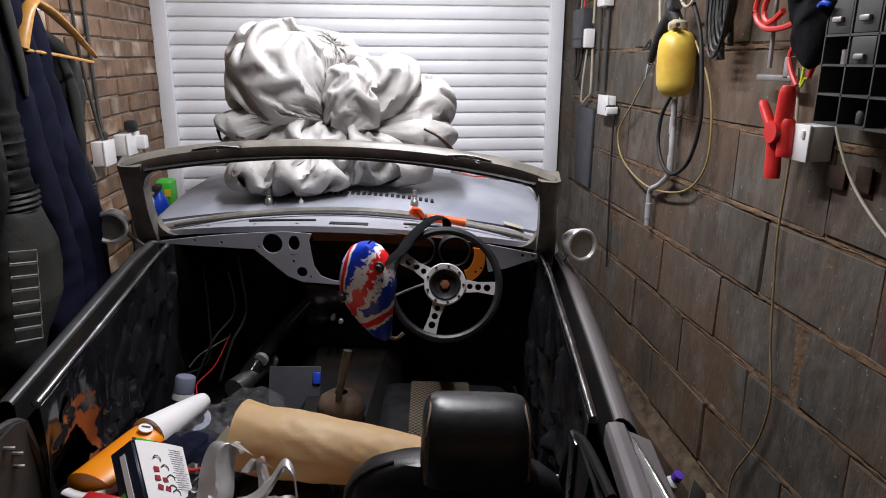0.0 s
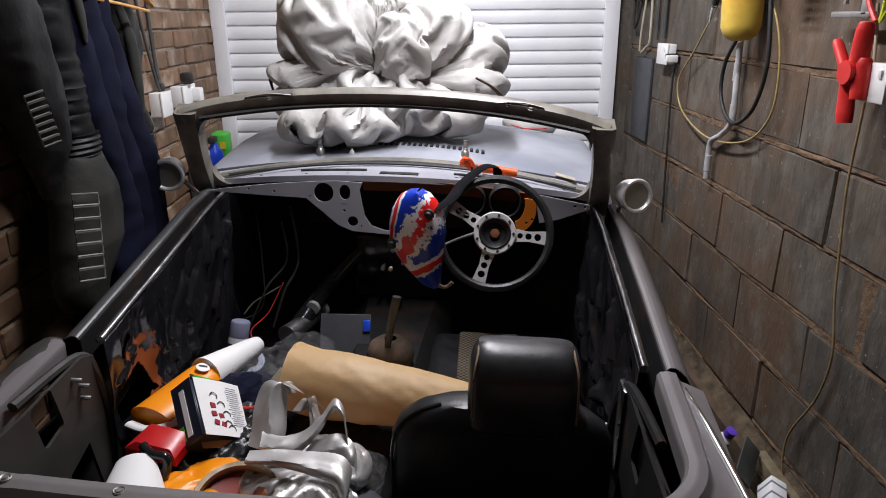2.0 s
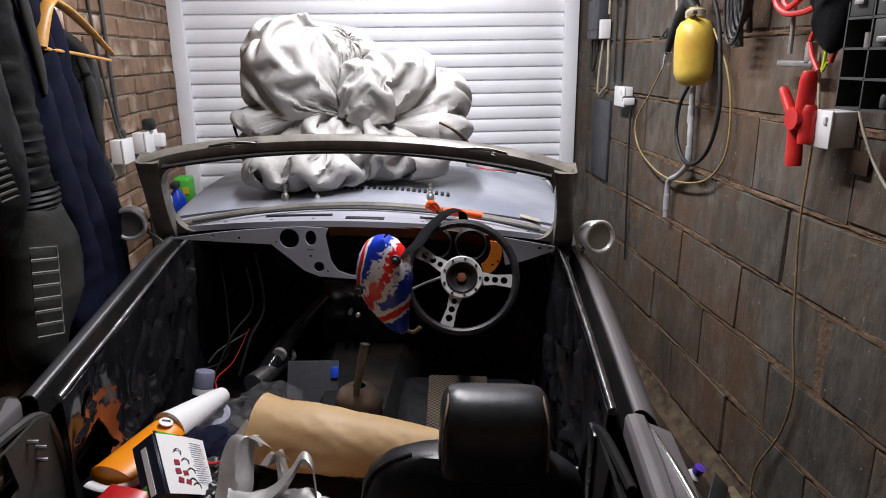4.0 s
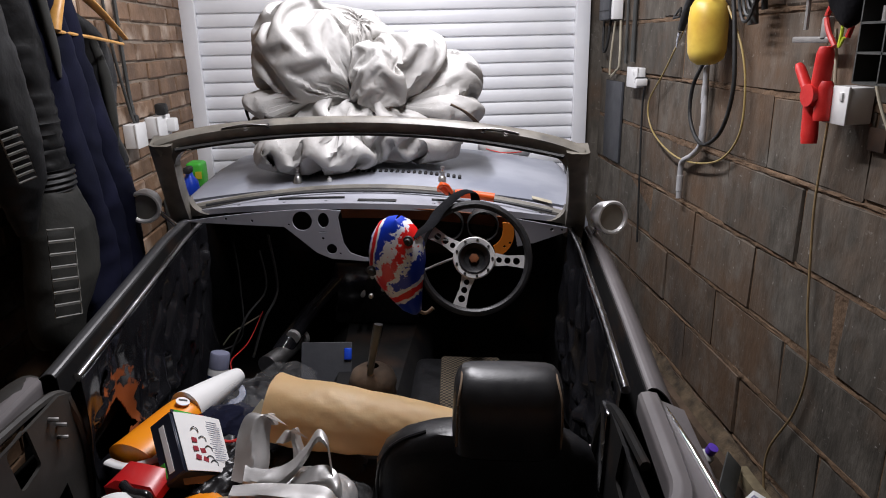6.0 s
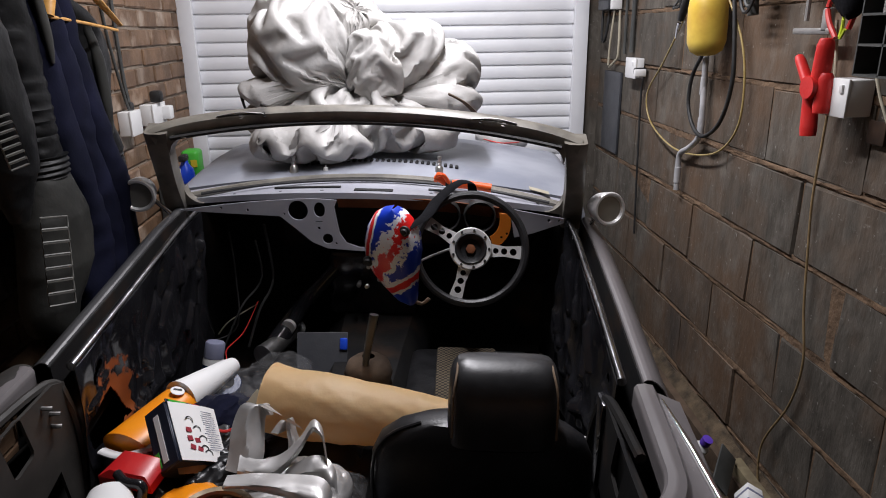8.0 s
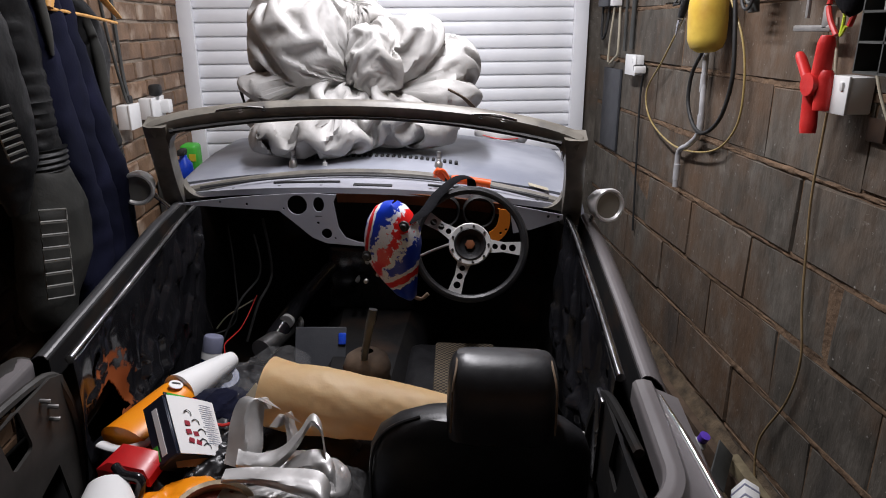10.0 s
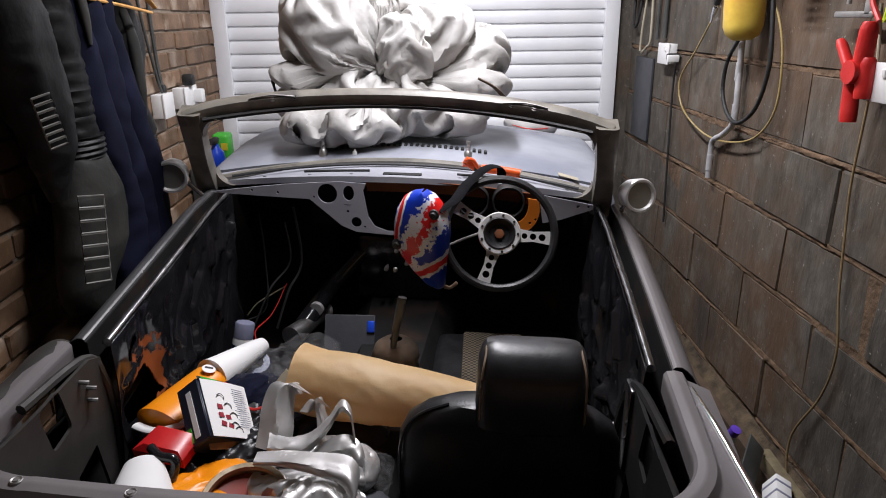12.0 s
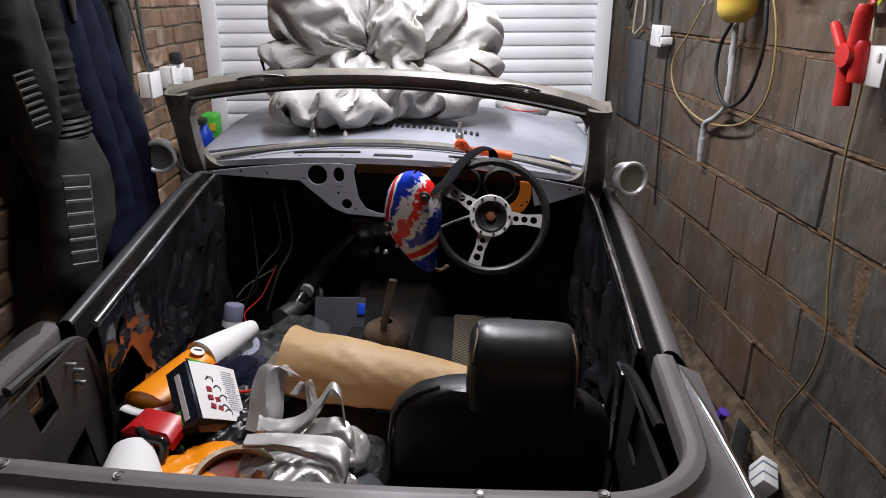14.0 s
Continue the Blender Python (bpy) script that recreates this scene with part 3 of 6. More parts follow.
def chipped_mat():
    """Black gloss paint chipped back to orange primer low down at the rear of the door."""
    m = mat("chipped_black_paint", (0.008, 0.008, 0.010), (0.014, 0.014, 0.016), 8, 0.15, bump=0.12, bscale=14, bdist=0.008, rvar=0.08)
    n, l = m.node_tree.nodes, m.node_tree.links
    bs = n["Principled BSDF"]
    tc = n.new("ShaderNodeTexCoord")
    dist = n.new("ShaderNodeVectorMath")
    dist.operation = "DISTANCE"
    dist.inputs[1].default_value = (-0.622, -0.52, 0.645)
    l.new(tc.outputs["Object"], dist.inputs[0])
    nz = n.new("ShaderNodeTexNoise")
    nz.inputs["Scale"].default_value, nz.inputs["Detail"].default_value = 13, 6
    l.new(tc.outputs["Object"], nz.inputs["Vector"])
    sub = n.new("ShaderNodeMath")
    sub.operation = "MULTIPLY_ADD"
    sub.inputs[1].default_value = -2.4
    l.new(dist.outputs["Value"], sub.inputs[0])
    l.new(nz.outputs["Fac"], sub.inputs[2])
    mr = n.new("ShaderNodeMapRange")
    mr.inputs["From Min"].default_value, mr.inputs["From Max"].default_value = 0.30, 0.34
    l.new(sub.outputs[0], mr.inputs["Value"])
    q = n.new("ShaderNodeMix")
    q.data_type = "RGBA"
    l.new(mr.outputs[0], q.inputs["Factor"])
    l.new(bs.inputs["Base Color"].links[0].from_socket, q.inputs["A"])
    q.inputs["B"].default_value = (0.24, 0.055, 0.008, 1)
    l.new(q.outputs["Result"], bs.inputs["Base Color"])
    rg = n.new("ShaderNodeMath")
    rg.operation = "MULTIPLY_ADD"
    rg.inputs[1].default_value = 0.45
    l.new(mr.outputs[0], rg.inputs[0])
    l.new(bs.inputs["Roughness"].links[0].from_socket, rg.inputs[2])
    l.new(rg.outputs[0], bs.inputs["Roughness"])
    return m


def inside(p, poly):
    hit = False
    for (x0, y0), (x1, y1) in zip(poly, poly[1:] + poly[:1]):
        if (y0 > p[1]) != (y1 > p[1]) and p[0] < (x1 - x0) * (p[1] - y0) / (y1 - y0) + x0:
            hit = not hit
    return hit


def door_inner(sg, d):
    """Pressed, dented inner panel with openings, in the v, w plane."""
    rd = random.Random(40 + sg)
    strokes = []
    for k in range(26):
        v0, w0 = rd.uniform(-0.48, 0.12), rd.uniform(0.45, 0.84)
        a, ln = rd.uniform(0.7, 1.35), rd.uniform(0.05, 0.17)
        strokes.append((v0, w0, math.cos(a), math.sin(a), ln, rd.uniform(0.006, 0.014), rd.choice((-1, 1, 1)) * rd.uniform(0.008, 0.018)))
    strokes.append((-0.665, 0.695, 0.95, 0.31, 0.13, 0.008, 0.010))
    strokes.append((-0.62, 0.56, 1.0, 0.0, 0.5, 0.02, 0.012))
    slot = rrect(-0.605, 0.765, 0.075, 0.036, 0.016, turn=0.45)
    gap = [(-0.535, 0.688), (-0.685, 0.655), (-0.665, 0.575), (-0.47, 0.572)]
    holes = [slot, gap] if sg < 0 else [slot]

    def relief(v, w):
        h = 0.020 * noise.noise(Vector((v * 7, w * 3.5, 3 * sg))) + 0.008 * noise.noise(Vector((v * 19, w * 9, 5)))
        for v0, w0, c, s_, ln, wd, ht in strokes:
            x = min(ln, max(0.0, (v - v0) * c + (w - w0) * s_))
            dd = (v - v0 - x * c) ** 2 + (w - w0 - x * s_) ** 2
            if dd < 9 * wd * wd:
                h += ht * math.exp(-dd / (wd * wd))
        return h

    b = bmesh.new()
    nv, nw = 170, 90
    g = []
    for i in range(nv + 1):
        v = -0.70 + 0.86 * i / nv
        u, top = door_top(sg, v, 0.062)
        col = []
        for j in range(nw + 1):
            w = 0.34 + (top - 0.008 - 0.34) * j / nw
            col.append(b.verts.new((u - sg * (relief(v, w) * min(1.0, (top - w) * 14 + 0.1) + 0.012 * (top - w)), v, w)))
        g.append(col)
    for i in range(nv):
        for j in range(nw):
            c = (g[i][j].co + g[i + 1][j + 1].co) / 2
            if not any(inside((c.y, c.z), h) for h in holes):
                b.faces.new((g[i][j], g[i + 1][j], g[i + 1][j + 1], g[i][j + 1]))
    bmesh.ops.recalc_face_normals(b, faces=b.faces[:])
    bmesh.ops.solidify(b, geom=b.faces[:], thickness=0.003)
    part("inner_panel", b, chipped_mat() if sg < 0 else M_BLACKPAINT, d, "dented glossy black inner panel" if sg > 0 else "dented black inner panel chipped to orange primer")


for sg in (-1, 1):
    door_inner(sg, door(sg))

# rear body: quarter panels, deck and the rounded lip of the opening
def opening(k):
    """Outline of the cockpit opening's rear half, k from -1 (left pillar) to 1 (right pillar)."""
    a = abs(k)
    sg = 1 if k > 0 else -1
    wide = 0.016 if k > 0 else 0.0   # the right-hand corner reaches further out
    if a < 0.55:
        u = a / 0.55 * 0.50
        return Vector((sg * u, -1.175 + 0.02 * (u / 0.5) ** 2, 0.802 + 0.004 * (1 - a)))
    q = (a - 0.55) / 0.45
    if q < 0.55:
        th = q / 0.55 * math.pi / 2
        return Vector((sg * (0.50 + (0.175 + wide) * math.sin(th)), -1.155 + 0.175 * (1 - math.cos(th)), 0.802 + 0.008 * q))
    q = (q - 0.55) / 0.45
    return Vector((sg * (0.675 + wide + 0.012 * q), -0.98 + 0.265 * q, 0.806 + 0.02 * q))


def deck_point(s, t):
    k = s * 2 - 1
    p = opening(k)
    a = abs(k)
    sg = 1 if k > 0 else -1
    q = max(0.0, (a - 0.55) / 0.45)
    # outward way: backwards over the deck, sideways over the wings
    c = math.cos(q * math.pi / 2) if q < 1 else 0
    sdir = Vector((sg * math.sin(min(1, q * 1.25) * math.pi / 2), -math.cos(min(1, q * 1.25) * math.pi / 2), 0))
    prof_d = [(0.0, -0.045), (0.0, 0.0), (0.006, 0.009), (0.024, 0.012), (0.042, 0.008), (0.055, -0.012), (0.075, -0.020)]
    side = [(0.11, -0.035), (0.145, -0.10), (0.165, -0.22), (0.165, -0.36), (0.13, -0.5)]
    back = [(0.20, -0.030), (0.40, -0.055), (0.60, -0.085), (0.70, -0.14), (0.74, -0.4)]
    mixq = min(1.0, q * 1.6)
    prof = prof_d + [(x0 + (x1 - x0) * mixq, y0 + (y1 - y0) * mixq) for (x0, y0), (x1, y1) in zip(back, side)]
    x = t * (len(prof) - 1)
    i = min(len(prof) - 2, int(x))
    f = x - i
    d = prof[i][0] + (prof[i + 1][0] - prof[i][0]) * f
    h = prof[i][1] + (prof[i + 1][1] - prof[i][1]) * f
    return p + sdir * d + Vector((0, 0, h))


deck = part("rear_body", sheet(deck_point, 120, 44), M_PRIMER, car, "lilac-grey primed rear deck and wings")
# tub below the panels, near-black for the cockpit's shade: floor, firewall, kick panels, rear bulkhead and shelf
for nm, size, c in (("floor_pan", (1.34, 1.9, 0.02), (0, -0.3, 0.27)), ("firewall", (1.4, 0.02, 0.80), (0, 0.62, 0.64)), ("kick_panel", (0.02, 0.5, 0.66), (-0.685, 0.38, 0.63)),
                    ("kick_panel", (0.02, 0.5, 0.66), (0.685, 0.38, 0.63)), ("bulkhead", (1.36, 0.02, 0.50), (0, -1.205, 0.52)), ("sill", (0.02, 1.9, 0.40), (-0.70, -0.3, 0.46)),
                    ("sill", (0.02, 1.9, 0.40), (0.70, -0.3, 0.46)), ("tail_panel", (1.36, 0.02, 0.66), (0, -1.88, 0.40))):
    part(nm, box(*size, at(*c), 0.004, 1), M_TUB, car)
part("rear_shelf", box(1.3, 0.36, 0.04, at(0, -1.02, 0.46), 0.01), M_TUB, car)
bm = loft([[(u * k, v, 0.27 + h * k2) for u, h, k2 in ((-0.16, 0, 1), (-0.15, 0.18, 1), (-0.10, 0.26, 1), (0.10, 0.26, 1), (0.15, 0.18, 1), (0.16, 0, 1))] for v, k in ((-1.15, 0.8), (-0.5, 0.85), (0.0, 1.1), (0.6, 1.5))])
part("tunnel", bm, M_TUB, car, "transmission tunnel, near-black for shade")

# left and right inner quarter panels with pressed openings, their shade put into the colour
def quarter_panel(sg):
    outline = [(-1.15, 0.42), (-0.69, 0.42), (-0.685, 0.56), (-0.70, 0.74), (-0.715, 0.80), (-0.76, 0.815), (-0.98, 0.795), (-1.15, 0.79)]
    tri = [(-0.781, 0.60), (-0.865, 0.568), (-0.85, 0.48), (-0.751, 0.462)]
    holes = [rrect(-0.905, 0.745, 0.075, 0.115, 0.015, turn=0.25), tri, rrect(-0.99, 0.60, 0.06, 0.08, 0.015), rrect(-0.90, 0.575, 0.02, 0.02, 0.004), rrect(-0.88, 0.545, 0.018, 0.014, 0.003)]
    bm = plate(outline, holes, 0.008, facing((sg * 0.63, 0, 0), (0, 1, 0), (0, 0, 1)))
    q = part("quarter_panel", bm, M_QUARTER if sg < 0 else M_TUB, car, "inner quarter panel, darkened for shade, with pressed openings")
    bm = bmesh.new()
    tube([(sg * 0.628, -0.70, 0.44), (sg * 0.622, -0.69, 0.6), (sg * 0.625, -0.71, 0.74), (sg * 0.64, -0.75, 0.81), (sg * 0.66, -0.95, 0.80)], 0.012, 8, 6, bm=bm)
    part("flange", bm, M_QUARTER if sg < 0 else M_TUB, q)
    return q


for sg in (-1, 1):
    quarter_panel(sg)
# the left pillar's broad turned-over edge
bm = bmesh.new()
sheet(lambda s, t: (-0.70 - 0.055 * s, -0.70 - 0.32 * t, 0.834 - 0.012 * t - 0.03 * (s - 0.4) ** 2 + 0.006 * math.sin(t * 9)), 8, 10, 0.012, bm=bm)
part("pillar_edge", bm, M_QUARTER, car, "scuffed bare pillar edge")
for k, w in ((0, 0.70), (1, 0.655)):
    bm = bmesh.new()
    tube([(0.60, -0.735, w), (0.575, -0.735, w), (0.56, -0.74, w)], 0.006, 8, 3, bm=bm)
    part("latch_pin", bm, M_STEEL, car)
bm = bmesh.new()
box(0.03, 0.07, 0.22, at(0.635, -0.735, 0.70), 0.01, bm=bm)
part("latch_plate", bm, M_BLACKPAINT, car, "black latch plate")

for v, w in ((-0.807, 0.784), (-0.783, 0.756), (-0.785, 0.725)):
    part("latch_pin", tube([(-0.632, v, w), (-0.612, v, w), (-0.602, v + 0.004, w - 0.002)], 0.0055, 8, 3), M_STEEL, car)

# studs round the rear deck
for u, v in ((-0.513, -1.178), (-0.304, -1.192), (0.302, -1.186), (0.51, -1.170), (0.0, -1.195)):
    if u == 0.0:
        continue
    bm = lathe([(0.0, 0.004), (0.005, 0.004), (0.006, 0.0015), (0.0095, 0.0035), (0.011, 0.002), (0.011, -0.006)], 16, at(u, v, 0.8135))
    part("stud", bm, M_STEEL, car)
# chrome strip on each rear wing, filler cap on the deck
for sg, out, lift in ((-1, 0.0, 0.0), (1, 0.010, 0.008)):
    bm = tube([(sg * (0.752 + out), -0.74, 0.803 + lift), (sg * (0.764 + out), -0.88, 0.790 + lift), (sg * (0.772 + out), -1.0, 0.778 + lift), (sg * (0.776 + out), -1.12, 0.768 + lift), (sg * (0.772 + out), -1.5, 0.75 + lift)], [0.003, 0.008, 0.008, 0.008, 0.007], 10, 6)
    part("chrome_strip", bm, M_CHROME, car, "thin chrome trim strip")
cap = part("filler_cap", lathe([(0.0, 0.020), (0.02, 0.0195), (0.046, 0.015), (0.056, 0.008), (0.058, 0.0), (0.062, -0.004), (0.062, -0.02)], 40, at(-0.008, -1.278, 0.792)), M_ALU, car, "polished aluminium fuel filler cap")
part("cap_lever", box(0.035, 0.035, 0.008, at(0.004, -1.222, 0.800) @ pose(0, 0, 0, 0, 0, 12), 0.003), M_ALU, cap)

# mirrors on the doors
def mirror(sg, c, aim):
    d = (Vector(aim) - Vector(c)).normalized()
    m = Matrix.Translation(c) @ d.to_track_quat("Z", "Y").to_matrix().to_4x4()
    # pale, partly diffuse metal stands in for bright reflections in the chrome
    body = part("door_mirror", lathe([(0.0, -0.095), (0.016, -0.092), (0.034, -0.078), (0.047, -0.05), (0.053, -0.015), (0.0565, 0.006), (0.053, 0.014), (0.047, 0.014), (0.042, 0.004)], 40, m), M_SPOKE, car, "round chrome bullet mirror")
    part("mirror_glass", lathe([(0.0, 0.0045), (0.0425, 0.004)], 36, m), M_MIRROR, body)
    foot = Vector((sg * 0.715 + DOOR_SHIFT, 0.10, 0.985))
    part("mirror_stem", tube([Vector(c) - d * 0.05, (Vector(c) - d * 0.05 + foot) / 2 + Vector((0, 0, 0.0)), foot], 0.008, 10, 6), M_CHROME, body)


# dull olive base puts the wall's reflection into the glass colour
M_MIRROR = mat("olive_tinted_mirror", (0.36, 0.35, 0.31), (0.44, 0.43, 0.38), 9, 0.22, 0.6, bump=0.0, rvar=0.08)
mirror(-1, (-0.752, 0.03, 1.064), (-0.38, -1.9, 0.86))
mirror(1, (0.783, 0.03, 1.058), (1.35, -1.7, 1.25))

# dash: left panel, centre and right
M_RUSTY = mat("rusty_primer", (0.12, 0.035, 0.012), (0.22, 0.07, 0.02), 12, 0.8, bump=0.3)
def scut(u):
    return crown(u, 1.0, 1.066, 0.7)


pan = [(-0.655, 0.995), (-0.51, 0.990), (-0.31, 0.984), (-0.25, 0.935), (-0.20, 0.893), (-0.15, 0.873), (-0.03, 0.866), (0.02, 0.868), (0.02, 0.879), (-0.04, 0.880), (-0.085, 0.895), (-0.108, 0.93), (-0.118, 0.98), (-0.125, 1.02), (-0.115, 1.045)]
pan += [(u, scut(u) - 0.012) for u in (-0.2, -0.3, -0.4, -0.5, -0.6, -0.655)]
holes = [ring(-0.248, 1.006, 0.034), ring(-0.175, 1.010, 0.019, 0.026), ring(-0.149, 0.908, 0.018), ring(-0.295, 0.992, 0.004, n=8), ring(-0.51, 1.008, 0.005, n=8), ring(-0.42, 1.003, 0.005, n=8), ring(-0.178, 0.945, 0.005, n=8), ring(-0.12, 0.892, 0.004, n=8), rrect(-0.178, 0.968, 0.026, 0.003, 0.001, 2)]
dash = part("dash_panel", plate(pan, holes, 0.005, facing((0, 0.11, 0), (1, 0, 0), (0, 0, 1))), M_DASH, car, "lilac-grey dash panel with empty gauge holes", smooth=False)
pan2 = [(0.49, 0.93), (0.55, 0.945), (0.655, 0.985), (0.655, 1.0), (0.52, 1.022), (0.47, 1.03)]
part("dash_panel", plate(pan2, [ring(0.605, 0.993, 0.006, n=8), ring(0.64, 0.993, 0.005, n=8)], 0.005, facing((0, 0.11, 0), (1, 0, 0), (0, 0, 1))), M_DASH, car, "lilac-grey dash end panel", smooth=False)
bm = bmesh.new()
sheet(lambda s, t: (-0.12 + 0.60 * s, 0.135 + 0.03 * t, scut(-0.12 + 0.6 * s) - 0.012 - 0.045 * t), 16, 3, 0.004, bm=bm)
part("dash_rail", bm, M_RUSTY, car, "rusty orange rail under the scuttle")
# near-black sheet added as the shade behind the gauge holes
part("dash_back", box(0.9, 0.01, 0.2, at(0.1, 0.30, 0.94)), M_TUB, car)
# scuttle rail holes and slot
for u in (-0.50, -0.33, -0.18, 0.06, 0.2, 0.42, 0.58):
    part("fixing_hole", lathe([(0.0, 0.001), (0.006, 0.001), (0.006, -0.004)], 10, at(u, 0.185 + 0.08 * (u / 0.7) ** 2, scut(u) - 0.0045)), M_RUBBER, scuttle)
part("demist_slot", box(0.135, 0.03, 0.006, at(0.0, 0.19, scut(0.0) - 0.003) @ pose(0, 0, 0, 0, 0, 0), 0.002), M_RUBBER, scuttle, "black demister slot")
for u0, u1 in ((-0.36, -0.12), (0.19, 0.36)):
    bm = tube([(u0 + (u1 - u0) * k / 6, 0.225 + 0.07 * ((u0 + (u1 - u0) * k / 6) / 0.7) ** 2, scut(u0 + (u1 - u0) * k / 6) + 0.0) for k in range(7)], 0.0045, 6, 2)
    part("demist_slot", bm, M_RUBBER, scuttle)
bm = tube([(k / 20 * 1.24 - 0.62, 0.275 + 0.0 - 0.06 * (k / 10 - 1) ** 2 + 0.012, scut(k / 20 * 1.24 - 0.62) + 0.011) for k in range(21)], 0.006, 6, 1)
part("seal", bm, M_RUBBER, scuttle, "black rubber screen seal")
# wiper spindles and jet on the scuttle
for u, v in ((-0.325, 0.40), (0.223, 0.42)):
    w = crown(u, 1.028, 1.095, 0.705)
    sp = part("wiper_spindle", lathe([(0.017, -0.01), (0.015, 0.016), (0.010, 0.022), (0.010, 0.030), (0.006, 0.034), (0.006, 0.048), (0.009, 0.050), (0.008, 0.058), (0.0, 0.06)], 14, at(u, v, w)), M_ALU, car, "bare wiper spindle")
    part("spindle_nut", lathe([(0.0, 0.04), (0.011, 0.039), (0.012, 0.034), (0.0, 0.033)], 6, at(u, v, w)), M_STEEL, sp)
part("washer_jet", lathe([(0.010, -0.005), (0.009, 0.006), (0.004, 0.01), (0.003, 0.016), (0.0, 0.017)], 12, at(-0.205, 0.40, crown(-0.205, 1.028, 1.095, 0.705))), M_WHITE, car)
# fittings on the screen rail
for u in (-0.33, -0.40, 0.36, 0.43):
    k = u / 0.672
    c = Vector((u, 0.10 - 0.10 * k * k - 0.022, 1.337 - 0.052 * k * k + 0.008))
    bm = lathe([(0.0, 0.006), (0.006, 0.006), (0.007, 0.002), (0.011, 0.002), (0.011, -0.004)], 14, Matrix.Translation(c) @ pose(0, 0, 0, 55, 0, 0))
    part("rail_stud", bm, M_STEEL if abs(u) > 0.38 else M_RUBBER, frame_ob)
for sg in (-1, 1):
    bm = tube([(sg * 0.33, 0.05, 1.335), (sg * 0.40, 0.038, 1.338), (sg * 0.47, 0.025, 1.326)], 0.005, 6, 6, flat=0.5)
    part("rail_clip", bm, M_STEEL, frame_ob)
bm = bmesh.new()
pts = [((k / 30 * 2 - 1) * 0.61, 0.088 - 0.1 * (k / 15 - 1) ** 2, 1.309 - 0.05 * (k / 15 - 1) ** 2) for k in range(31)]
tube(pts, 0.010, 6, 1, bm=bm, flat=0.8)
part("glazing_rubber", bm, M_RUBBER, frame_ob, "black glazing rubber")

# steering wheel
WHEEL = pose(0.333, -0.2, 0.985, 66, 0, 0)
sw = part("steering_wheel", lathe([(0.150, 0.0), (0.153, 0.0095), (0.160, 0.0135), (0.168, 0.0115), (0.1735, 0.004), (0.1735, -0.005), (0.167, -0.0115), (0.158, -0.0125), (0.151, -0.008), (0.150, 0.0)], 72, WHEEL), M_LEATHER, car, "black rimmed sports steering wheel")
for ang in (150, -3, -106):
    a = radians(ang)
    outline = [(0.045, -0.022), (0.10, -0.015), (0.158, -0.021), (0.158, 0.021), (0.10, 0.015), (0.045, 0.022)]
    hs = [ring(0.075, 0, 0.0085, n=14), ring(0.100, 0, 0.0095, n=14), ring(0.127, 0, 0.0105, n=14)]
    part("spoke", plate(outline, hs, 0.004, WHEEL @ Matrix.Rotation(a, 4, "Z") @ at(0, 0, -0.012)), M_SPOKE, sw, "drilled aluminium spoke", smooth=False)
hub = part("hub", lathe([(0.046, -0.006), (0.048, 0.004), (0.060, 0.005), (0.063, 0.002), (0.063, -0.008), (0.046, -0.010)], 48, WHEEL), M_SPOKE, sw, "aluminium hub flange")
part("horn_bowl", lathe([(0.047, 0.006), (0.044, 0.007), (0.034, -0.004), (0.030, -0.012), (0.018, -0.014), (0.0, -0.014), (0.0, -0.03), (0.047, -0.03)], 36, WHEEL), M_LEATHER, hub, "black horn boss")
part("column_nut", lathe([(0.015, -0.014), (0.015, -0.006), (0.009, -0.004), (0.0, -0.005)], 6, WHEEL), M_RUSTY, hub, "rusty column nut")
for k in range(9):
    a = 2 * math.pi * k / 9
    part("hub_bolt", lathe([(0.0, 0.009), (0.0035, 0.008), (0.004, 0.004)], 8, WHEEL @ at(0.0545 * math.cos(a), 0.0545 * math.sin(a), 0)), M_RUBBER, hub)
part("column", tube([WHEEL @ Vector((0, 0, -0.02)), WHEEL @ Vector((0, 0, -0.35))], 0.022, 14, 1), M_TUB, car)
part("indicator_stalk", tube([WHEEL @ Vector((-0.02, 0.02, -0.06)), WHEEL @ Vector((-0.12, -0.02, -0.07)), WHEEL @ Vector((-0.2, -0.06, -0.075))], 0.004, 8, 5), M_STEEL, car)
# orange instrument bracket seen through the wheel
pts = []
for k in range(12):
    a = radians(-75 + 100 * k / 11)
    pts.append((0.40 + 0.075 * math.cos(a), 1.0 + 0.085 * math.sin(a)))
for k in range(12):
    a = radians(25 - 100 * k / 11)
    pts.append((0.395 + 0.042 * math.cos(a), 1.015 + 0.06 * math.sin(a)))
part("gauge_bracket", plate(pts, [ring(0.445, 0.955, 0.005, n=8), ring(0.463, 0.968, 0.005, n=8)], 0.006, facing((0, 0.09, -0.02), (1, 0, 0), (0, 0, 1))), M_ORANGE_P, car, "orange painted gauge bracket", smooth=False)
for u in (0.25, 0.37):
    part("gauge_pod", lathe([(0.048, 0.0), (0.052, 0.004), (0.055, 0.0), (0.055, -0.06), (0.044, -0.05)], 28, pose(u, 0.10, 1.0, 90, 0, 0)), M_RUBBER, car, "black gauge ring")

# driver's seat with headrest
def seat_ring(w, hw, vc, th, uc=0.355):
    out = []
    for k in range(32):
        a = 2 * math.pi * k / 32
        c, s = math.cos(a), math.sin(a)
        out.append((uc + hw * math.copysign(abs(c) ** 0.55, c), vc + th * math.copysign(abs(s) ** 0.7, s), w))
    return out


